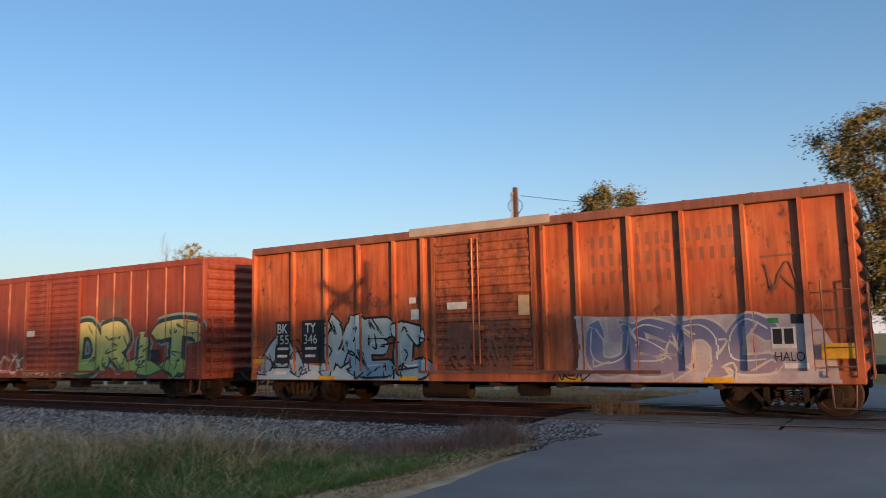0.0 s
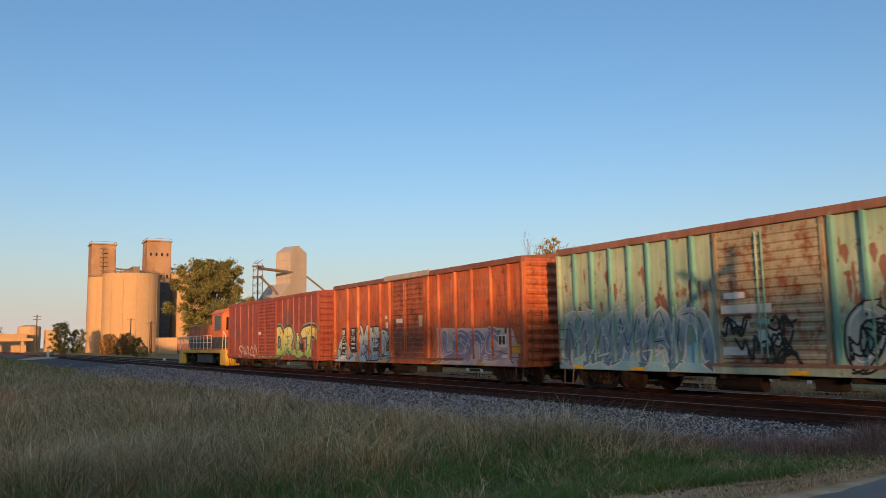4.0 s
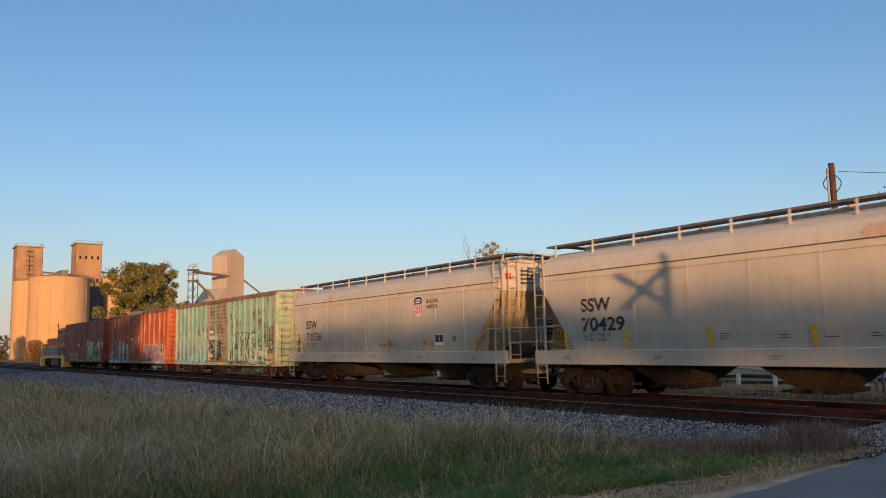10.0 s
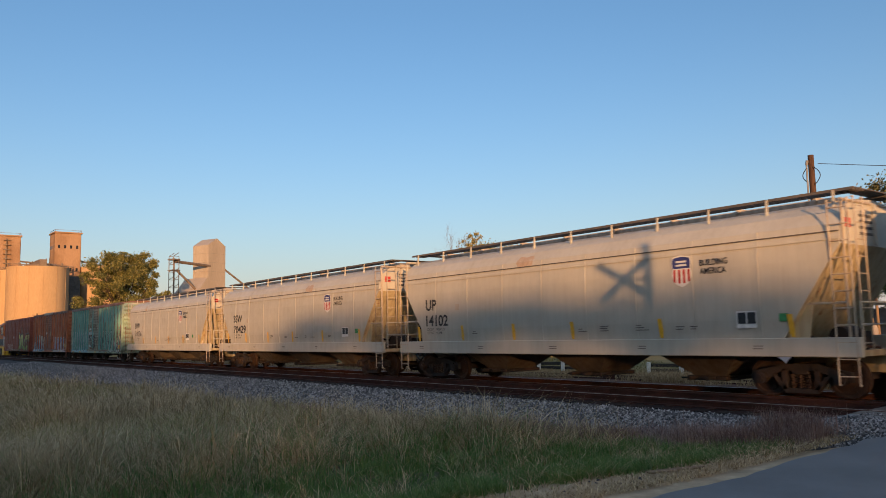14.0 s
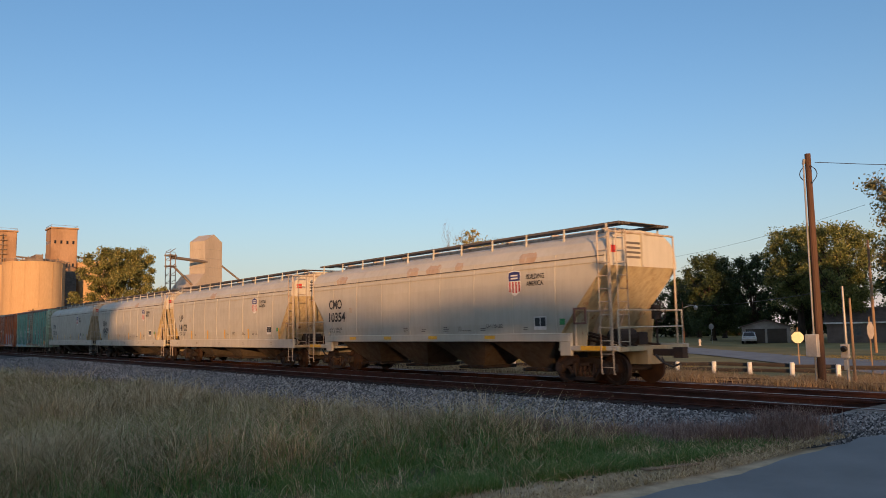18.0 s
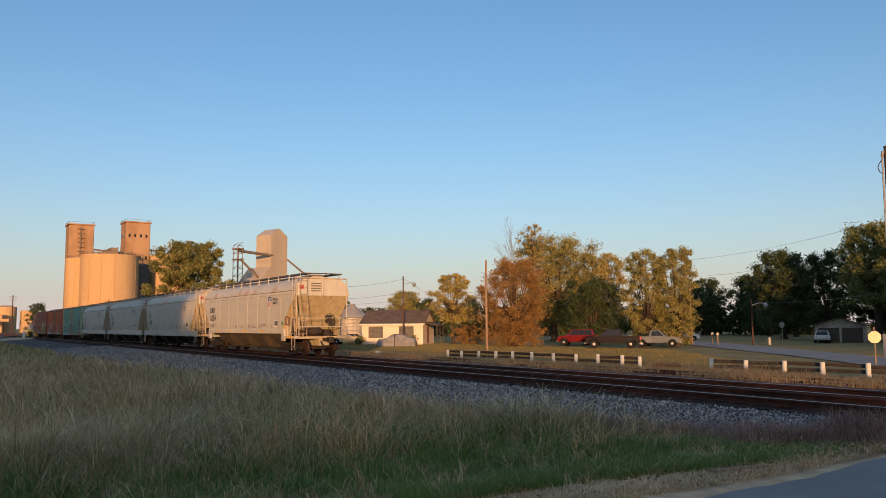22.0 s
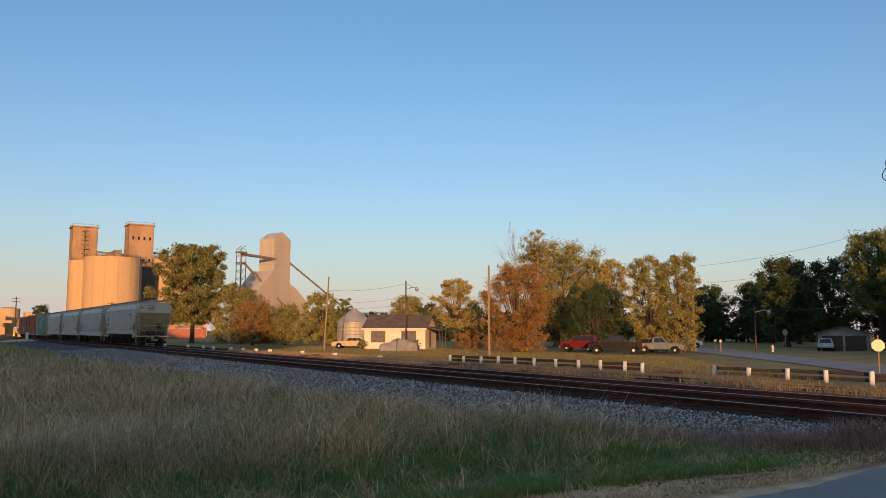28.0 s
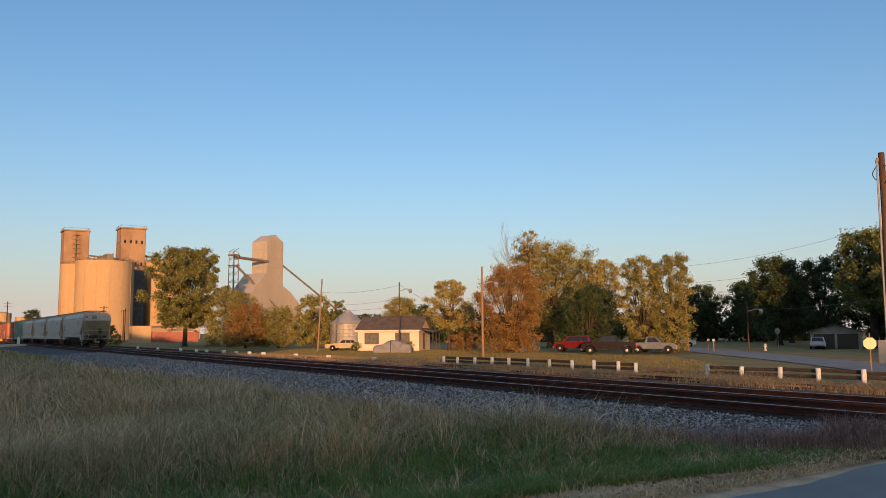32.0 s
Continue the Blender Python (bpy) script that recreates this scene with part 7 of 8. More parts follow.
def house(x, y, rz, length, depth, eave, ridge, wall, roof, label, windows=(), door=None, porch=False):
    ob = thing("house", label, "house", "", "", pose(x, y, -0.4, 0, 0, rz))
    bm = bmesh.new()
    prism(bm, [(0, 0), (0, eave), (depth / 2, ridge - 0.1), (depth, eave), (depth, 0)], "x", 0, length)
    wl = part("wall", bm, wall, ob)
    bm = bmesh.new()
    for i in range(int(eave / 0.2)):
        box(bm, 0, length, -0.015, 0.0, i * 0.2, i * 0.2 + 0.015)
        box(bm, length, length + 0.015, 0, depth, i * 0.2, i * 0.2 + 0.015)
    part("siding_lap", bm, wall, wl)
    bm = bmesh.new()
    o = 0.35
    k = (ridge - eave) / (depth / 2)
    prism(bm, [(-o, eave - o * k), (-o, eave - o * k + 0.12), (depth / 2, ridge + 0.05), (depth + o, eave - o * k + 0.12), (depth + o, eave - o * k), (depth / 2, ridge - 0.08)], "x", -0.3, length + 0.3)
    rf = part("roof", bm, roof, ob)
    bm = bmesh.new()
    box(bm, -0.3, length + 0.3, -o - 0.03, -o, eave - o * k - 0.04, eave - o * k + 0.13)
    part("fascia", bm, M_TRIM, rf)
    for a, w, z0, z1 in windows:
        bm = bmesh.new()
        box(bm, a, a + w, -0.03, 0.02, z0, z1)
        wn_ = part("window", bm, M_PANE, ob)
        bm = bmesh.new()
        for p in ((a - 0.1, a, z0 - 0.1, z1 + 0.1), (a + w, a + w + 0.1, z0 - 0.1, z1 + 0.1), (a, a + w, z1, z1 + 0.1), (a, a + w, z0 - 0.1, z0), (a + w / 2 - 0.03, a + w / 2 + 0.03, z0, z1)):
            box(bm, p[0], p[1], -0.06, 0.01, p[2], p[3])
        part("frame", bm, M_DARK, wn_)
    if door is not None:
        bm = bmesh.new()
        box(bm, door, door + 0.95, -0.04, 0.02, 0.2, 2.25)
        part("door", bm, M_BK_DARK, ob)
    if porch:
        bm = bmesh.new()
        for yy in (0.8, 2.6, 4.4):
            rod(bm, (length + 1.6, yy, 0), (length + 1.6, yy, 2.3), 0.06, 6)
        prism(bm, [(length, 2.7), (length + 1.9, 2.3), (length + 1.9, 2.4), (length, 2.85)], "y", 0.4, depth - 0.8)
        part("porch", bm, M_ROOF, ob)
        bm = bmesh.new()
        box(bm, length, length + 0.04, 2.0, 2.95, 0.2, 2.25)
        part("door", bm, M_BK_DARK, ob)
    return ob


house(-87.8, 45.9, 44, 8.0, 6.0, 2.7, 4.35, M_CREAM, M_ROOF, "small cream house with grey shingle roof and porch", ((1.0, 1.7, 0.95, 2.2), (5.0, 1.7, 0.95, 2.2)), porch=True)
dim = surface("dim_garage_siding", (0.26, 0.24, 0.22), None, 1, 0.8)
garage = house(-54.8, 91.9, -58, 4.4, 5.4, 2.0, 2.85, dim, M_ROOF, "grey garage with two open bays under trees")
# solid dark panels stand for the shaded inside of both bays
for k in (0.35, 2.8):
    bm = bmesh.new()
    box(bm, 4.3, 4.42, k, k + 2.2, 0.02, 1.75)
    part("bay_opening", bm, M_GLASS_DARK, garage, "dark panel for the shade inside a garage bay")
house(-43.0, 90.0, 22, 10, 7, 2.4, 4.0, surface("dim_brown_siding", (0.17, 0.125, 0.105), None, 1, 0.8), M_ROOF, "low brown house under dark trees", ((2.0, 1.4, 0.9, 2.0), (6.0, 1.4, 0.9, 2.0)))
tree("broad_tree", "olive tree behind the cream house", -107.5, 63.8, 8.2, 3.4, LEAF_OLIVE, 50, 0.25, 3500, 0.4, 0.2, 22)
# trees added out of view to keep sun off the garage and far houses
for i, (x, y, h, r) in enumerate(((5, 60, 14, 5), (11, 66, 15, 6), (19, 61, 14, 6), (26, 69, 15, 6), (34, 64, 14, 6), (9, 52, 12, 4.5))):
    tree("shade_tree", "unseen dark green tree beyond the crossing, added to shade the houses", x, y, h, r, LEAF_DARK, 110 + i, 0.4, 2600, 1.7, 0.03, 26, fill=1.4)

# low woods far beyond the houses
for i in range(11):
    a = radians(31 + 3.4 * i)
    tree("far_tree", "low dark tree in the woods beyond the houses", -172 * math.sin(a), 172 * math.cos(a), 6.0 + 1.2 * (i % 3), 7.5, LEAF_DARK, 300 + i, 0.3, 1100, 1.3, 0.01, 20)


# ---- poles, signs and guard rail beyond the track ----
M_POLE = surface("creosoted_pole_wood", (0.11, 0.062, 0.042), (0.055, 0.033, 0.024), 2.5, 0.9, 0, 0.5, 14, (1, 1, 0.12))
M_POLE_LIGHT = surface("weathered_pole_wood", (0.28, 0.19, 0.12), (0.20, 0.13, 0.085), 2.5, 0.9, 0, 0.4, 14, (1, 1, 0.12))
M_GALV = surface("galvanised_conduit", (0.42, 0.41, 0.39), (0.33, 0.31, 0.29), 3, 0.45, 0.6, 0.05)
M_BOX = surface("grey_meter_box", (0.46, 0.43, 0.39), (0.38, 0.35, 0.31), 3, 0.6, 0.1, 0.05)
M_WIRE = surface("black_cable", (0.02, 0.02, 0.022), None, 3, 0.6)
# yellow sun glare on the sign back is put into this colour
M_SIGNBACK = surface("sign_metal_sun_glare", (0.85, 0.76, 0.46), (0.78, 0.68, 0.40), 3, 0.5, 0, 0.02)
M_SIGNDULL = surface("dull_sign_back", (0.42, 0.35, 0.29), None, 3, 0.5, 0, 0.02)
M_POST_WHITE = surface("whitewashed_post", (0.78, 0.75, 0.68), (0.58, 0.53, 0.45), 4, 0.8, 0, 0.2)
M_BOARD = surface("weathered_guard_board", (0.075, 0.062, 0.052), (0.04, 0.034, 0.03), 2, 0.9, 0, 0.3, 20, (0.3, 3, 3))


def pole(x, y, h, r, mat, label, lean=(0, 0), arm=None, base=None, lamp=None, name="utility_pole"):
    ob = thing(name, label, "utility pole", "", "", pose(x, y, ground_z(x, y) if base is None else base))
    bm = bmesh.new()
    rod(bm, (0, 0, -0.1), (lean[0], lean[1], h), r, 12, r * 0.72)
    part("shaft", bm, mat, ob)
    if arm:
        bm = bmesh.new()
        for z in arm:
            box(bm, lean[0] - 0.06, lean[0] + 0.06, lean[1] - 1.2, lean[1] + 1.2, z - 0.06, z + 0.06)
        part("crossarm", bm, mat, ob)
        for z in arm:
            for k in (-1.05, -0.5, 0.5, 1.05):
                bm = bmesh.new()
                rod(bm, (lean[0], lean[1] + k, z + 0.06), (lean[0], lean[1] + k, z + 0.2), 0.05, 6)
                part("insulator", bm, M_GALV, ob)
    if lamp:
        bm = bmesh.new()
        rod(bm, (0, 0, lamp), (0.7, 0.5, lamp + 0.25), 0.04, 6)
        rod(bm, (0.7, 0.5, lamp + 0.25), (1.1, 0.8, lamp + 0.15), 0.04, 6)
        part("lamp_arm", bm, M_GALV, ob)
        bm = bmesh.new()
        lathe(bm, [(0.05, 0.25), (0.2, 0.1), (0.22, 0), (0.12, -0.25)], 12, "z", (1.1, 0.8, lamp + 0.0))
        part("lamp_head", bm, M_GALV, ob)
    return ob


def cable(name, a, b, sag, r=0.015, n=14, label="thin black overhead cable"):
    bm = bmesh.new()
    a, b = Vector(a), Vector(b)
    pts = [a.lerp(b, i / n) - Vector((0, 0, sag * 4 * (i / n) * (1 - i / n))) for i in range(n + 1)]
    rings = []
    d = (b - a).normalized()
    u = d.orthogonal().normalized()
    w = d.cross(u)
    for p in pts:
        rings.append([bm.verts.new(p + (u * math.cos(k * 1.2566) + w * math.sin(k * 1.2566)) * r) for k in range(5)])
    for p, q in zip(rings, rings[1:]):
        for k in range(5):
            bm.faces.new((p[k], p[(k + 1) % 5], q[(k + 1) % 5], q[k]))
    return tagged(part(name, bm, M_WIRE), label, "cable")


big = pole(-12.2, 25.0, 7.62, 0.13, M_POLE, "tall dark leaning timber pole with conduit and meter box", (-0.02, 0.1), base=-0.05)
bm = bmesh.new()
rod(bm, (-0.15, -0.08, 0.0), (-0.14, 0.02, 7.3), 0.03, 8)
rod(bm, (-0.14, 0.02, 7.3), (-0.1, 0.02, 7.45), 0.05, 8)
part("conduit", bm, M_GALV, big)
bm = bmesh.new()
box(bm, -0.3, 0.08, -0.36, -0.16, 0.95, 1.68, 0.02)
part("meter_box", bm, M_BOX, big, "grey steel meter box")
for x0, k, dz in ((-0.12, -0.16, 0.5), (0.1, 0.2, 0.6)):
    bm = bmesh.new()
    pts = [(x0 + k * math.sin(i / 8 * 3.14), 0.0, 7.2 - dz * i / 8) for i in range(9)]
    for p, q in zip(pts, pts[1:]):
        rod(bm, p, q, 0.014, 5)
    part("drip_loop", bm, M_WIRE, big)
cable("service_cable", (-12.0, 25.1, 7.25), (-2, 52, 9.6), 0.5, 0.011)
for k, (dx, h, r, mat) in enumerate(((0.0, 3.35, 0.05, M_GALV), (0.2, 2.95, 0.05, M_POLE_LIGHT))):
    pole(-11.55 + dx, 25.4, h, r, mat, ("slim galvanised service post by the crossing", "pale timber service post by the crossing")[k], base=-0.2, name="service_post")
meter = thing("electric_meter", "round electric meter on a grey back box", "meter", "", "", pose(-11.55, 25.37, 1.1))
bm = bmesh.new()
box(bm, -0.13, 0.13, -0.12, -0.02, -0.25, 0.2, 0.015)
part("back_box", bm, M_BOX, meter)
bm = bmesh.new()
lathe(bm, [(0.1, -0.12), (0.1, -0.2), (0.07, -0.24)], 14, "y", (0, 0, 0.05))
part("glass_dome", bm, M_GLASS_DARK, meter)
bm = bmesh.new()
box(bm, -0.06, 0.06, -0.1, -0.02, -0.62, -0.3, 0.01)
part("switch_box", bm, M_BOX, meter)


def stop_sign(x, y, rz, mat, h=1.9, size=0.38, lean=0.0, label=""):
    ob = thing("stop_sign", label, "road sign", "", "", pose(x, y, ground_z(x, y), lean, 0, rz))
    bm = bmesh.new()
    box(bm, -0.03, 0.03, 0.012, 0.05, -0.05, h + size + 0.25)
    part("sign_post", bm, M_POLE_LIGHT, ob)
    bm = bmesh.new()
    poly = [(size * 1.08 * math.cos(math.pi / 8 + k * math.pi / 4), h + size * 1.08 * math.sin(math.pi / 8 + k * math.pi / 4)) for k in range(8)]
    prism(bm, poly, "y", -0.012, 0.008)
    part("plate", bm, mat, ob)
    return ob


stop_sign(-22.4, 43.35, 18, M_SIGNBACK, 1.52, 0.32, label="octagonal road sign catching the low sun")
stop_sign(-15.2, 35.8, 92, M_SIGNDULL, 1.95, 0.36, 0, "octagonal road sign seen from its edge")
sg = thing("street_sign", "small round grey street sign on a thin post", "road sign", "", "", pose(-55.3, 85.9, -0.35))
bm = bmesh.new()
rod(bm, (0, 0, 0), (0, 0, 2.5), 0.03, 6)
part("sign_post", bm, M_GALV, sg)
bm = bmesh.new()
lathe(bm, [(0.35, -0.02), (0.35, 0.02)], 14, "y", (0, -0.04, 2.1))
part("plate", bm, M_GALV, sg)

# guard rail: stout white posts carrying a board on their far side
guard = thing("guard_rail", "low guard rail of white posts and weathered boards", "guard rail")
GP = [(-10.7, 34.1), (-13.2, 33.85), (-15.7, 33.6), (-17.6, 33.4), (-19.5, 33.2), (-21.3, 33.1), (-23.2, 32.9), (-25.0, 32.7), (-29.5, 32.5), (-30.7, 32.4), (-32.5, 32.3), (-34.2, 32.2), (-36.1, 32.1), (-37.9, 31.9), (-39.7, 31.8), (-41.4, 31.7), (-43.2, 31.6), (-45.1, 31.5), (-46.7, 31.4)]
rg = random.Random(3)
for x, y in GP:
    z = ground_z(x, y)
    h = 0.58 + rg.uniform(-0.05, 0.05)
    bm = bmesh.new()
    rod(bm, (0, 0, -0.2), (0, 0, h - 0.02), 0.105, 12)
    rod(bm, (0, 0, h - 0.02), (0, 0, h), 0.105, 12, 0.085)
    part("post", bm, M_POST_WHITE, guard, m=pose(x, y, z, rg.uniform(-2, 2), rg.uniform(-2, 2), rg.uniform(-8, 8)))
for i, ((xa, ya), (xb, yb)) in enumerate(zip(GP, GP[1:])):
    if abs(xa - xb) > 3:
        continue
    z = ground_z(xa, ya)
    a = math.degrees(math.atan2(yb - ya, xb - xa))
    L = math.hypot(xb - xa, yb - ya)
    for k, (z0, z1) in enumerate(((0.38, 0.55), (0.14, 0.30))):
        if (i * 5 + k) % 11 == 6:
            continue
        bm = bmesh.new()
        box(bm, 0.0, L, -0.05, 0.0, z0, z1, 0.008)
        part("board", bm, M_BOARD, guard, m=pose(xa, ya + 0.15, z, rg.uniform(-2, 2), rg.uniform(-1.2, 1.2), a))
pile = thing("timber_pile", "small pile of old sunlit timbers in dry grass", "timber")
for k in range(4):
    bm = bmesh.new()
    box(bm, 0, 2.0, 0, 0.2, 0, 0.16, 0.015)
    part("timber", bm, M_POLE_LIGHT, pile, m=pose(-28.9 + 0.15 * k, 32.3 + 0.24 * (k % 3), ground_z(-28, 32.3) + 0.16 * (k // 3) + 0.02, 0, 0, 4 - 3 * k))
# low white stubs along the far side of the track
for i, (x, y) in enumerate(((-104.1, 22.9), (-96, 23.4), (-88.3, 24.0), (-81, 23.6), (-77.2, 23.5), (-73.7, 24.1), (-69.0, 23.7), (-66.4, 24.0), (-63.8, 24.3), (-57.6, 24.6), (-53.1, 25.3), (-47.0, 25.8))):
    bm = bmesh.new()
    box(bm, -0.14, 0.14, -0.14, 0.14, -0.2, 0.32, 0.02)
    tagged(part("marker_stub", bm, M_POST_WHITE, m=pose(x, y, ground_z(x, y), 0, 0, rg.uniform(-10, 10))), "short whitewashed post beside the railway", "post", "white stubs beside the track")
bm = bmesh.new()
box(bm, -0.25, 0.25, -0.2, 0.2, -0.2, 1.6, 0.04)
tagged(part("marker_post", bm, M_POST_WHITE, m=pose(-150, 13.6, 0)), "white lineside marker post on a low mound", "post")
bm = bmesh.new()
lathe(bm, [(4.5, -0.1), (3.2, 0.18), (1.6, 0.4), (0.4, 0.48)], 18)
tagged(part("earth_mound", bm, M_SAND, m=pose(-147, 12.6, 0)), "low bare earth mound by the marker post", "mound")
# a disused siding, rusty and half buried
for y in (23.35, 24.85):
    bm = bmesh.new()
    box(bm, -330, 30, y - 0.035, y + 0.035, -0.1, 0.14)
    tagged(part("siding_rail", bm, M_RAIL), "rusty rail of a disused siding", "rail", "rails of the siding", "structure")

# timber poles along the far side
pole(-89.4, 41.1, 9.0, 0.12, M_POLE_LIGHT, "leaning timber pole before the scrub", (0.9, 0.1), base=-0.35)
pole(-76.3, 45.2, 8.0, 0.10, M_POLE, "timber pole before the cream house", base=-0.35, lamp=7.0)
pole(-58.0, 43.4, 8.4, 0.125, M_POLE_LIGHT, "sunlit timber pole with a street lamp", base=-0.35, lamp=6.7)
pole(-58.9, 73.7, 7.0, 0.11, M_POLE_LIGHT, "pale timber pole beside the olive trees", base=-0.35)
pole(-49.6, 71.8, 4.9, 0.09, M_POLE, "dark timber pole with a street lamp", base=-0.35, lamp=4.2)
pole(-26.2, 62.4, 8.6, 0.12, M_POLE_LIGHT, "timber pole by the far houses", base=-0.35)
pole(-299, 23.3, 13.2, 0.22, M_POLE, "tall far pole with two crossarms", base=0, arm=(12.6, 11.6))
for x, y, h in ((-246.1, 44.2, 10.6), (-250, 51, 10.0), (-262, 53, 9.8), (-300, 12, 9.0)):
    pole(x, y, h, 0.2, M_POLE, "far timber pole before the silos", base=-0.3, arm=(h - 0.5,))
cable("overhead_cable", (-89, 41.3, 7.0), (-76.3, 45.2, 7.3), 0.35, 0.012)
cable("overhead_cable", (-112, 50.0, 6.6), (-76.3, 45.2, 5.8), 0.5, 0.012)
cable("overhead_cable", (-76.3, 45.2, 7.4), (-76.0, 52.0, 4.0), 0.1, 0.012)
cable("overhead_cable", (-110, 49.0, 5.0), (-70.0, 56.0, 6.4), 0.4, 0.012)
for k, z in enumerate((6.4, 7.6, 9.6)):
    cable("overhead_cable", (-58.9, 73.7, z - 0.2), (-26.2, 62.4, z + 1.4), 0.7, 0.011)
cable("overhead_cable", (-58.9, 73.7, 6.0), (-12.2, 90, 11.0), 0.8, 0.012)
cable("overhead_cable", (-49.6, 71.8, 4.3), (-12, 25.2, 3.0), 0.3, 0.012)

# crossing sign and mast at the roadside whose shadows fall on the cars
mast = thing("crossing_mast", "crossing mast with crossbuck and lamp hoods", "road sign", "", "", pose(2.3, 7.1, 0))
bm = bmesh.new()
rod(bm, (0, 0, 0), (0, 0, 5.62), 0.07, 10)
part("mast", bm, M_GALV, mast)
bm = bmesh.new()
box(bm, -0.85, 0.0, -0.03, 0.03, 4.7, 4.75)
part("bracket", bm, M_GALV, mast)
for a in (45, -45):
    bm = bmesh.new()
    box(bm, -0.66, 0.66, -0.015, 0.015, -0.075, 0.075)
    part("crossbuck_blade", bm, M_SIGNBACK, mast, m=pose(-0.78, -0.02 if a > 0 else 0.02, 4.74, 0, 0, 35) @ pose(0, 0, 0, 0, a, 0))


# ---- parked vehicles ----
M_TYRE = surface("black_tyre", (0.02, 0.02, 0.02), None, 3, 0.85)
M_RIM = surface("pale_wheel_rim", (0.5, 0.48, 0.45), None, 3, 0.4, 0.6)
M_CARGLASS = surface("tinted_car_glass", (0.010, 0.011, 0.012), None, 2, 0.3, 0, 0)


def vehicle(name, label, x, y, rz, profile, cabin, width, paint, wheels, r=0.36, cabin_mat=None, lights=True):
    """Body pushed from its side outline and pinched above the waist; cabin windows, wheels, bumpers and lamps on it."""
    ob = thing(name, label, "car", "", "", pose(x, y, ground_z(x, y) - 0.0, 0, 0, rz))
    w = width / 2
    profile, cabin, wheels = [(a * 0.88, b) for a, b in profile], [(a * 0.88, b) for a, b in cabin], [a * 0.88 for a in wheels]
    # side outline: the given top line, with round arches cut over the wheels
    low = min(profile[0][1], profile[-1][1])
    outline = list(profile)
    for wx in sorted(wheels, reverse=True):
        ra = r * 1.2
        dz = max(-ra, low - r)
        a0 = math.asin(dz / ra)
        outline += [(wx + ra * math.cos(a0 + (math.pi - 2 * a0) * k / 8), r + ra * math.sin(a0 + (math.pi - 2 * a0) * k / 8)) for k in range(9)]
    bm = bmesh.new()
    prism(bm, outline, "y", -w, w)
    bmesh.ops.bevel(bm, geom=[e for e in bm.edges if abs(e.verts[0].co.y - e.verts[1].co.y) < 1e-5 and min(e.verts[0].co.z, e.verts[1].co.z) > low + 0.3 and e.calc_length() > 0.3], offset=0.06, segments=2, affect="EDGES")
    part("body", bm, paint, ob, smooth=False)
    bm = bmesh.new()
    z0, z1 = min(p[1] for p in cabin), max(p[1] for p in cabin)
    lo, hi = [], []
    for s, lst in ((-1, lo), (1, hi)):
        for px, pz in cabin:
            pin = 0.16 * (pz - z0) / max(0.01, z1 - z0)
            lst.append(bm.verts.new((px, s * (w - 0.06 - pin), pz)))
    n = len(cabin)
    for i in range(n):
        bm.faces.new((lo[i], lo[(i + 1) % n], hi[(i + 1) % n], hi[i]))
    bm.faces.new(lo[::-1])
    bm.faces.new(hi)
    bmesh.ops.recalc_face_normals(bm, faces=bm.faces)
    cab = part("cabin", bm, cabin_mat or paint, ob)
    # side windows: the cabin outline drawn in, cut by pillars
    cz = (z0 + z1) / 2
    for s in (-1, 1):
        xs = sorted(p[0] for p in cabin)
        top = [p for p in cabin if p[1] > cz]
        ta, tb = min(p[0] for p in top) + 0.1, max(p[0] for p in top) - 0.1
        ba, bb = xs[0] + 0.22, xs[-1] - 0.22
        cuts = 3 if bb - ba > 2.2 else 2
        for k in range(cuts):
            f0, f1 = k / cuts + 0.015, (k + 1) / cuts - 0.015
            bm = bmesh.new()
            quad = []
            for fx, low in ((f0, True), (f1, True), (f1, False), (f0, False)):
                a, b, z = (ba, bb, z0 + 0.08) if low else (ta, tb, z1 - 0.08)
                pin = 0.16 * (z - z0) / max(0.01, z1 - z0)
                quad.append(bm.verts.new((a + (b - a) * fx, s * (w - 0.05 - pin), z)))
            bm.faces.new(quad)
            part("side_window", bm, M_CARGLASS, cab)
    # windscreen and rear window
    for (ax, az), (bx, bz) in zip(cabin, cabin[1:]):
        if abs(bz - az) > 0.3:
            bm = bmesh.new()
            n_ = Vector((-(bz - az), 0, bx - ax)).normalized() * 0.012
            quad = []
            for f, sy in ((0.12, -1), (0.12, 1), (0.9, 1), (0.9, -1)):
                px_, pz_ = ax + (bx - ax) * f, az + (bz - az) * f
                pin = 0.16 * (pz_ - z0) / max(0.01, z1 - z0)
                quad.append(bm.verts.new((px_ + n_.x, sy * (w - 0.16 - pin), pz_ + n_.z)))
            bm.faces.new(quad)
            part("windscreen", bm, M_CARGLASS, cab)
    for wx in wheels:
        for s in (-1, 1):
            bm = bmesh.new()
            lathe(bm, [(r * 0.6, -0.11), (r * 0.95, -0.11), (r, -0.07), (r, 0.07), (r * 0.95, 0.11), (r * 0.6, 0.11)], 18, "y")
            wh = part("wheel", bm, M_TYRE, ob, m=pose(wx, s * (w - 0.08), r))
            bm = bmesh.new()
            lathe(bm, [(r * 0.6, s * 0.06), (r * 0.55, s * 0.10), (r * 0.2, s * 0.115)], 14, "y")
            part("rim", bm, M_RIM, wh)
    if lights:
        x0, x1 = min(p[0] for p in profile), max(p[0] for p in profile)
        for s in (-1, 1):
            bm = bmesh.new()
            box(bm, x0 - 0.015, x0 + 0.05, s * (w - 0.3) - 0.14, s * (w - 0.3) + 0.14, 0.68, 0.84)
            part("headlight", bm, M_GALV, ob)
            bm = bmesh.new()
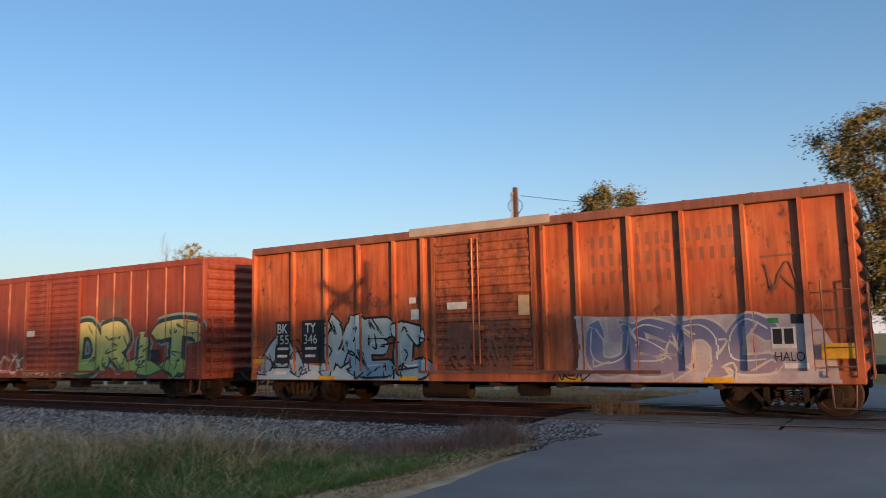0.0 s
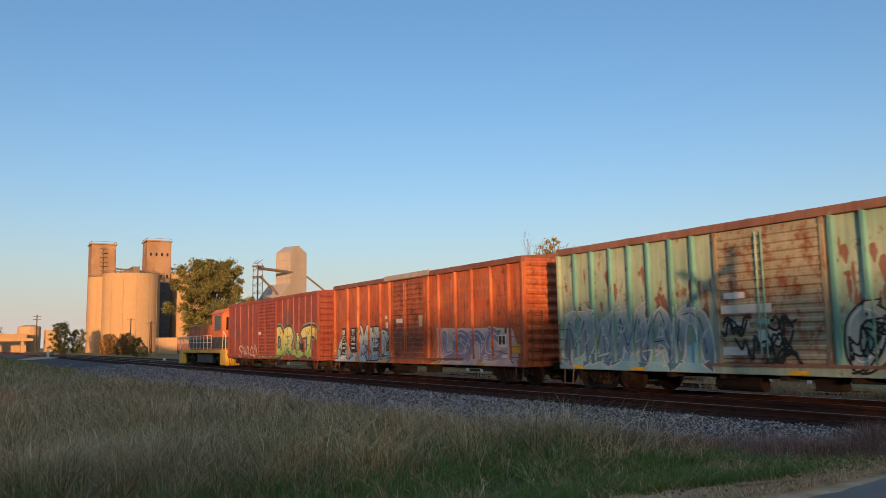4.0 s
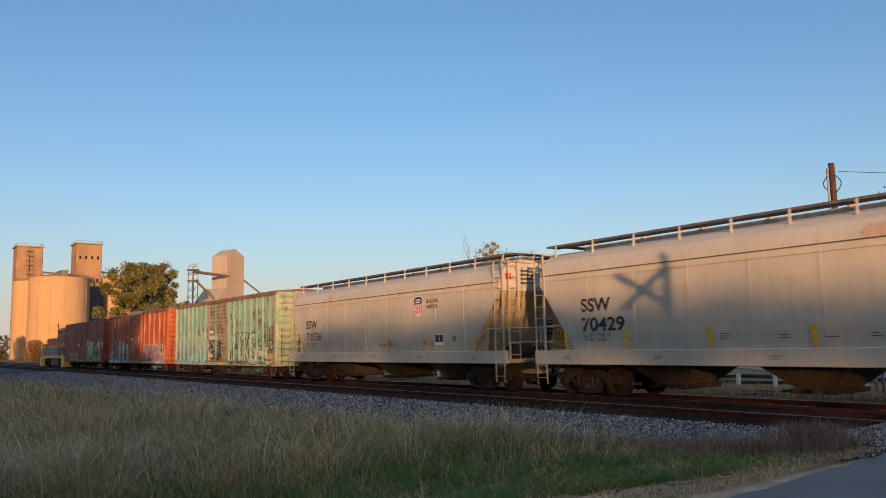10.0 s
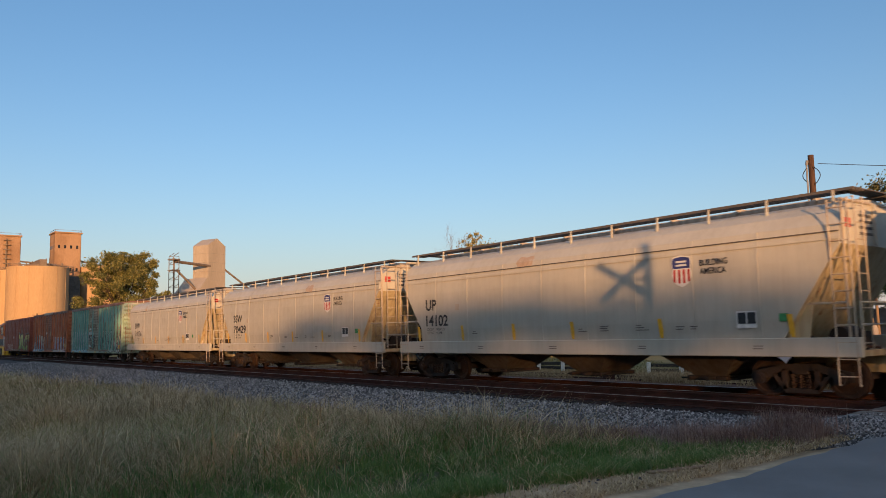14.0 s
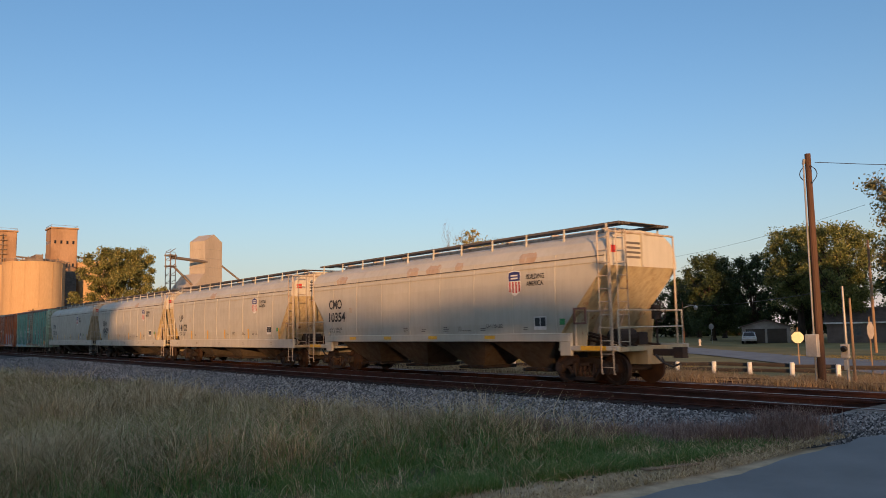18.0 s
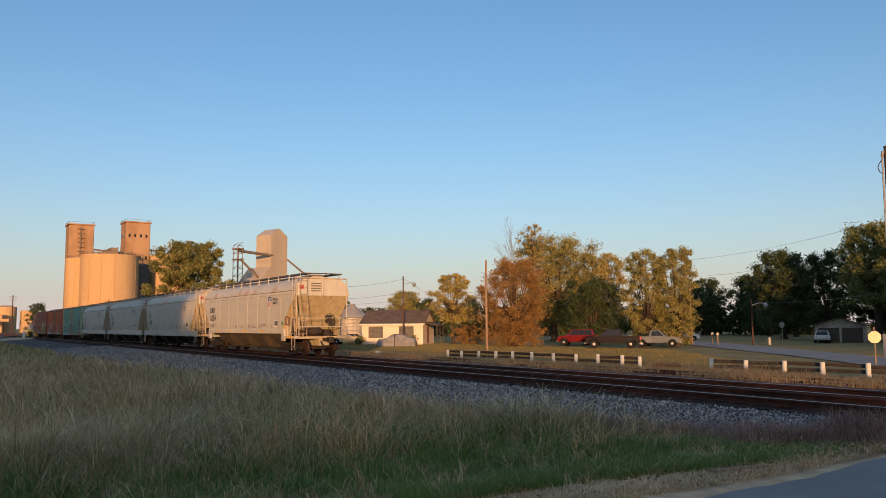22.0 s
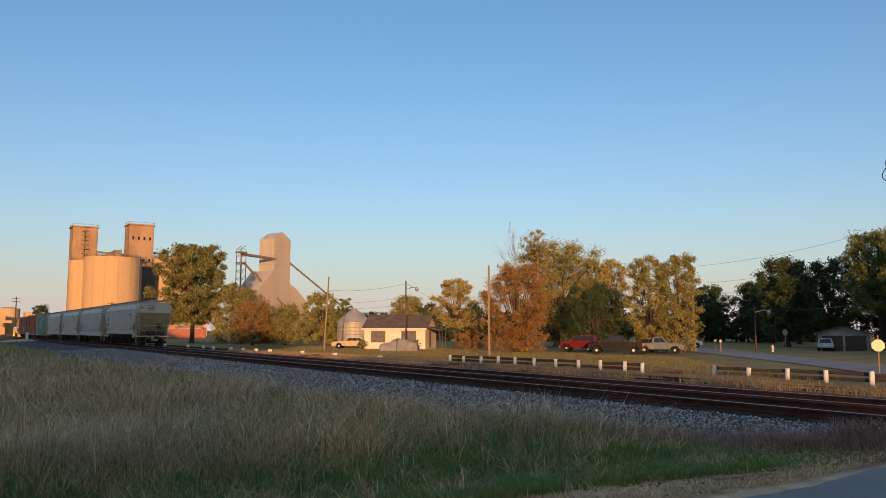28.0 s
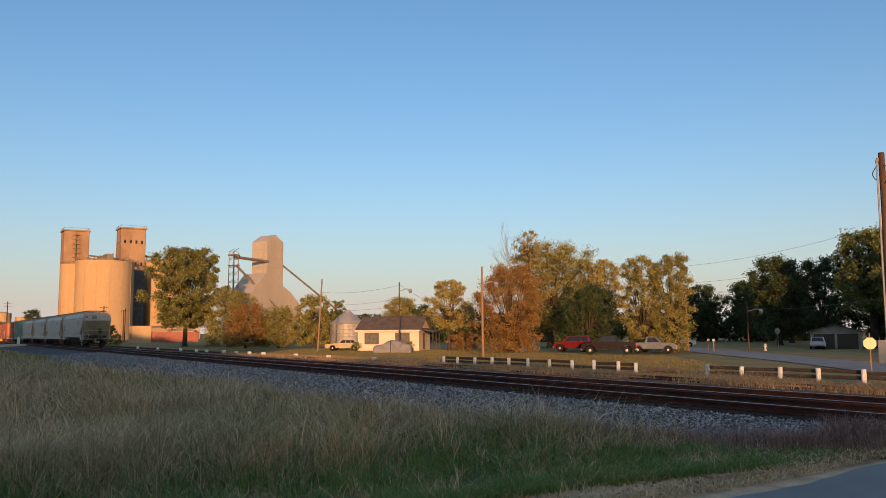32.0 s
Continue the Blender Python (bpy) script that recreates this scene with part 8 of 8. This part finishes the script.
            box(bm, x1 - 0.05, x1 + 0.015, s * (w - 0.16) - 0.09, s * (w - 0.16) + 0.09, 0.75, 1.1)
            part("tail_light", bm, M_RED, ob)
        for xx in (x0, x1):
            bm = bmesh.new()
            box(bm, xx - 0.08, xx + 0.08, -w + 0.05, w - 0.05, 0.42, 0.6, 0.03)
            part("bumper", bm, M_GALV, ob)
    return ob


def auto_paint(name, c):
    return surface(name, c, tuple(v * 0.8 for v in c), 2, 0.18, 0.0, 0.0)


vehicle("suv", "dark red sport utility vehicle parked on the lawn", -63.6, 60.2, 35, [(-2.35, 0.42), (-2.4, 0.85), (-2.2, 1.02), (-1.15, 1.12), (2.25, 1.14), (2.3, 0.45)], [(-1.25, 1.1), (-0.55, 1.76), (2.05, 1.78), (2.28, 1.12)], 1.88, auto_paint("dark_red_car_paint", (0.13, 0.011, 0.013)), (-1.55, 1.4), 0.4)
vehicle("pickup_truck", "dark brown crew-cab pickup truck parked on the lawn", -53.9, 55.7, 40, [(-2.95, 0.5), (-2.95, 0.95), (-2.75, 1.1), (-1.25, 1.2), (0.9, 1.2), (0.95, 1.24), (2.9, 1.22), (2.95, 0.55)], [(-1.35, 1.18), (-0.55, 1.83), (0.75, 1.85), (1.0, 1.2)], 1.98, auto_paint("dark_brown_car_paint", (0.022, 0.016, 0.017)), (-2.0, 1.95), 0.42)
vehicle("old_pickup", "pale silver pickup truck behind the dark one", -53.4, 61.4, 216, [(-2.6, 0.46), (-2.62, 0.9), (-2.4, 1.02), (-1.0, 1.08), (2.55, 1.08), (2.6, 0.5)], [(-1.1, 1.06), (-0.45, 1.66), (0.6, 1.68), (0.8, 1.06)], 1.88, auto_paint("silver_blue_car_paint", (0.14, 0.15, 0.165)), (-1.75, 1.6), 0.37)
vehicle("sedan", "far pale sedan beneath the olive trees", -68.9, 84.7, 40, [(-2.2, 0.35), (-2.2, 0.8), (-1.0, 0.92), (1.6, 0.95), (2.2, 0.85), (2.2, 0.4)], [(-1.1, 0.9), (-0.5, 1.38), (0.9, 1.4), (1.6, 0.93)], 1.75, auto_paint("silver_car_paint", (0.55, 0.56, 0.56)), (-1.35, 1.35), 0.33)
vehicle("long_sedan", "long cream sedan parked beside the grain bin", -89.6, 45.0, 50, [(-2.7, 0.35), (-2.7, 0.85), (-1.2, 0.95), (2.7, 0.95), (2.75, 0.4)], [(-0.9, 0.93), (-0.35, 1.4), (1.6, 1.42), (2.3, 0.95)], 1.85, auto_paint("cream_car_paint", (0.46, 0.36, 0.22)), (-1.6, 1.55), 0.34)
vehicle("van", "white van standing in the open garage", -50.6, 86.4, 120, [(-2.2, 0.35), (-2.2, 0.85), (2.2, 0.85), (2.2, 0.4)], [(-2.0, 0.83), (-1.7, 1.4), (2.1, 1.4), (2.18, 0.83)], 1.65, auto_paint("white_van_paint", (0.5, 0.52, 0.54)), (-1.35, 1.35), 0.34)
cover = thing("covered_car", "car under a grey fitted cover before the house", "covered car", "", "", pose(-77.3, 44.9, -0.35, 0, 0, 50))
bm = bmesh.new()
secs = [(-2.2, 0.5, 0.7), (-2.0, 0.8, 0.85), (-1.1, 0.95, 0.9), (-0.5, 1.35, 0.85), (0.8, 1.38, 0.85), (1.5, 1.0, 0.9), (2.1, 0.9, 0.85), (2.25, 0.5, 0.7)]
rings = []
for x, h, w in secs:
    rings.append([bm.verts.new((x, yy * w, zz * h)) for yy, zz in ((-1.05, 0), (-1.0, 0.55), (-0.75, 0.95), (0, 1), (0.75, 0.95), (1.0, 0.55), (1.05, 0))])
for a, b in zip(rings, rings[1:]):
    for i in range(6):
        bm.faces.new((a[i], a[i + 1], b[i + 1], b[i]))
bm.faces.new(rings[0][::-1])
bm.faces.new(rings[-1])
bmesh.ops.recalc_face_normals(bm, faces=bm.faces)
part("fabric_cover", bm, surface("grey_car_cover", (0.24, 0.23, 0.23), (0.16, 0.15, 0.15), 1.5, 0.85, 0, 0.3, 8), cover, smooth=True)
bm = bmesh.new()
box(bm, -0.12, -0.04, -0.97, 0.97, 0.0, 1.40)
part("strap", bm, M_WIRE, cover)

# small things by the street
hyd = thing("fire_hydrant", "small pale fire hydrant on the grass", "fire hydrant", "", "", pose(-50.5, 76.0, -0.35))
bm = bmesh.new()
lathe(bm, [(0.17, 0), (0.17, 0.06), (0.12, 0.08), (0.12, 0.55), (0.16, 0.57), (0.15, 0.68), (0.06, 0.78)], 12)
part("barrel", bm, M_BOX, hyd)
bm = bmesh.new()
rod(bm, (-0.2, 0, 0.45), (0.2, 0, 0.45), 0.06, 8)
part("nozzle", bm, M_BOX, hyd)
for x, y in ((-54.0, 71.9), (-55.2, 72.6)):
    mbx = thing("mailbox", "grey mailbox on a short post", "mailbox", "mailboxes by the street", "", pose(x, y, -0.35, 0, 0, 35))
    bm = bmesh.new()
    box(bm, -0.05, 0.05, -0.05, 0.05, 0, 1.05)
    part("post", bm, M_POLE_LIGHT, mbx)
    bm = bmesh.new()
    prism(bm, [(-0.14, 1.05), (-0.14, 1.22), (-0.08, 1.32), (0.08, 1.32), (0.14, 1.22), (0.14, 1.05)], "y", -0.27, 0.27)
    part("box", bm, M_BOX, mbx)
bm = bmesh.new()
box(bm, -0.3, 0.3, -0.3, 0.3, 0, 0.95, 0.05)
tagged(part("concrete_block", bm, M_POST_WHITE, m=pose(-68.6, 57.1, -0.35, 0, 0, 20)), "pale concrete block at the foot of the tree", "block")

# container and yard clutter below the silos
cont = thing("freight_container", "red freight container in the grain yard", "container", "", "", pose(-212, 56, -0.35, 0, 0, 75))
bm = bmesh.new()
box(bm, -6, 6, -1.2, 1.2, 0.1, 2.7, 0.04)
for i in range(30):
    x = -5.8 + i * 0.4
    box(bm, x, x + 0.15, -1.23, -1.2, 0.2, 2.6)
part("shell", bm, M_CH, cont)
yard = thing("yard_tank", "tan storage tank and shed in the yard", "tank", "", "", pose(-214, 47.5, -0.35))
bm = bmesh.new()
box(bm, -2, 2, -2.4, 2.4, 0, 4.4, 0.05)
part("shed", bm, M_CONC, yard)
far_plant = thing("far_plant", "pale low industrial buildings far along the line", "building", "", "", pose(-419, 29.6, 0))
for dx, dy, w, h in ((0, 0, 5, 12.0), (10, -9, 7, 8.5), (4, -18, 5, 5.5), (20, 8, 3, 10)):
    bm = bmesh.new()
    if w == 5:
        lathe(bm, [(w, 0), (w, h), (w * 0.4, h + 0.8)], 20, "z", (dx, dy, 0))
    else:
        box(bm, dx - 5, dx + 5, dy - w, dy + w, 0, h)
    part("block", bm, M_CONC, far_plant)
ovp = thing("far_overpass", "low far road overpass crossing the railway", "bridge", "", "", pose(-390, 5, 0))
bm = bmesh.new()
box(bm, -3, 3, -40, 24, 5.0, 6.2)
part("deck", bm, M_CONC, ovp)
for k in (-30, -18, -6, 6, 20):
    bm = bmesh.new()
    box(bm, -2, 2, k - 0.6, k + 0.6, 0, 5.0)
    part("pier", bm, M_CONC, ovp)
tree("bush_tree", "dark green tree at the bend of the line", -160, 1.5, 14.0, 6.0, LEAF_GREEN, 80, 0.35, 9000, 0.4, 0.05, 36)
tree("bush_tree", "orange-tinged bush beneath the dark tree", -154, -0.5, 6.5, 3.2, LEAF_GOLD, 81, 0.2, 3500, 0.35, 0.05, 20)
tree("bush_tree", "dark rounded bush beside the far track", -300, 31, 11.5, 4.2, LEAF_DARK, 82, 0.25, 6500, 0.4, 0.02, 30)
tree("bush_tree", "dark rounded bush beside the far track", -305, 37, 9.0, 3.6, LEAF_GREEN, 83, 0.25, 4500, 0.4, 0.02, 24)
tree("bush_tree", "small bush with yellowing foot below the silos", -180, 33.8, 4.4, 1.8, LEAF_GREEN, 84, 0.12, 2000, 0.3, 0.02, 14)
tree("bush_tree", "golden weed clump below the silos", -172, 33.5, 2.4, 1.6, LEAF_GOLD, 85, 0.1, 1500, 0.25, 0.02, 12)
for i in range(6):
    tree("bush_tree", "tawny scrub before the silos", -215 - 9 * i, 37 + 2.2 * (i % 3), 5.0 + 1.2 * (i % 2), 3.0, LEAF_BROWN, 90 + i, 0.15, 1800, 0.4, 0.03, 14)
tree("bush_tree", "ragged scrub beside the house porch", -78.5, 55.8, 2.4, 2.4, LEAF_BROWN, 101, 0.1, 2200, 0.22, 0.02, 16, fill=0.8)
tree("bush_tree", "low hedge under the house window", -79.6, 48.6, 1.3, 0.8, LEAF_GREEN, 102, 0.06, 800, 0.12, 0.02, 10)
tree("bush_tree", "clipped hedge beside the house", -87.0, 45.2, 1.2, 0.7, LEAF_GREEN, 103, 0.06, 700, 0.12, 0.02, 10)

# tall dry weeds by the crossing, coloured sunlit gold beyond the track, dull before it
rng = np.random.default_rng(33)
for (cx, cy, n, sp, hh, mat, lb) in ((-5.65, 16.0, 420, 0.3, 0.5, M_BLADE_GOLD, "tall weed clump beyond the rails, sunlit gold in its colour"), (-7.0, 12.9, 1100, 0.35, 0.5, M_BLADE_RED, "dull reddish weed clump at the road corner"), (-8.3, 12.1, 900, 0.6, 0.36, M_BLADE_RED, "dull reddish weed clump at the road corner"), (-7.0, 22.5, 500, 0.6, 0.5, M_BLADE_GOLD, "tall weed clump beyond the rails, sunlit gold in its colour"), (-12.8, 30.8, 900, 1.0, 0.6, M_BLADE_GOLD, "weeds among the guard posts, sunlit gold in their colour"), (-21.6, 30.2, 1200, 1.4, 0.65, M_BLADE_GOLD, "weeds among the guard posts, sunlit gold in their colour")):
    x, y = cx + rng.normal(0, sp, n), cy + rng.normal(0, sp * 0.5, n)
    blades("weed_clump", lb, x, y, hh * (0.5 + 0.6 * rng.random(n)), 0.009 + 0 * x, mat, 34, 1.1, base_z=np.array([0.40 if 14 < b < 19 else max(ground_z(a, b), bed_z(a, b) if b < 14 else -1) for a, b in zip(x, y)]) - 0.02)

# broken board, stones and litter on the shoulder
bm = bmesh.new()
box(bm, -0.45, 0.45, -0.06, 0.06, 0, 0.02, 0.004)
tagged(part("broken_board", bm, M_POLE_LIGHT, m=pose(-6.75, 9.3, 0.02, 1.5, -1, 70)), "broken weathered board lying on the sandy shoulder", "board")
rp = random.Random(44)
for i in range(60):
    y = rp.uniform(4, 13.2)
    x = -6.55 + 0.07 * (y - 9) - abs(rp.gauss(0, 0.45))
    bm = bmesh.new()
    s = rp.uniform(0.012, 0.035)
    lathe(bm, [(s * 0.3, -s * 0.2), (s, 0.0), (s * 0.8, s * 0.5), (s * 0.2, s * 0.75)], 6)
    for v in bm.verts:
        v.co += Vector((rp.uniform(-1, 1), rp.uniform(-1, 1), 0)) * s * 0.25
    tagged(part("roadside_stone", bm, M_GRAVEL, m=pose(x, y, 0.005, 0, 0, rp.uniform(0, 360))), "small loose stone on the road shoulder", "stone", "stones on the shoulder")

rng = np.random.default_rng(71)
n = 9000
y = 3.5 + 10 * rng.random(n)
x = -6.2 + 0.08 * (y - 9) - np.abs(rng.normal(0, 0.5, n))
blades("dead_straw", "dead straw and leaf litter along the asphalt edge", x, y, 0.015 + 0.05 * rng.random(n), 0.012 + 0 * x, M_BLADE_DRY, 72, 3.5, base_z=np.array([0.6 * road_z(b) for b in y]))


motions()
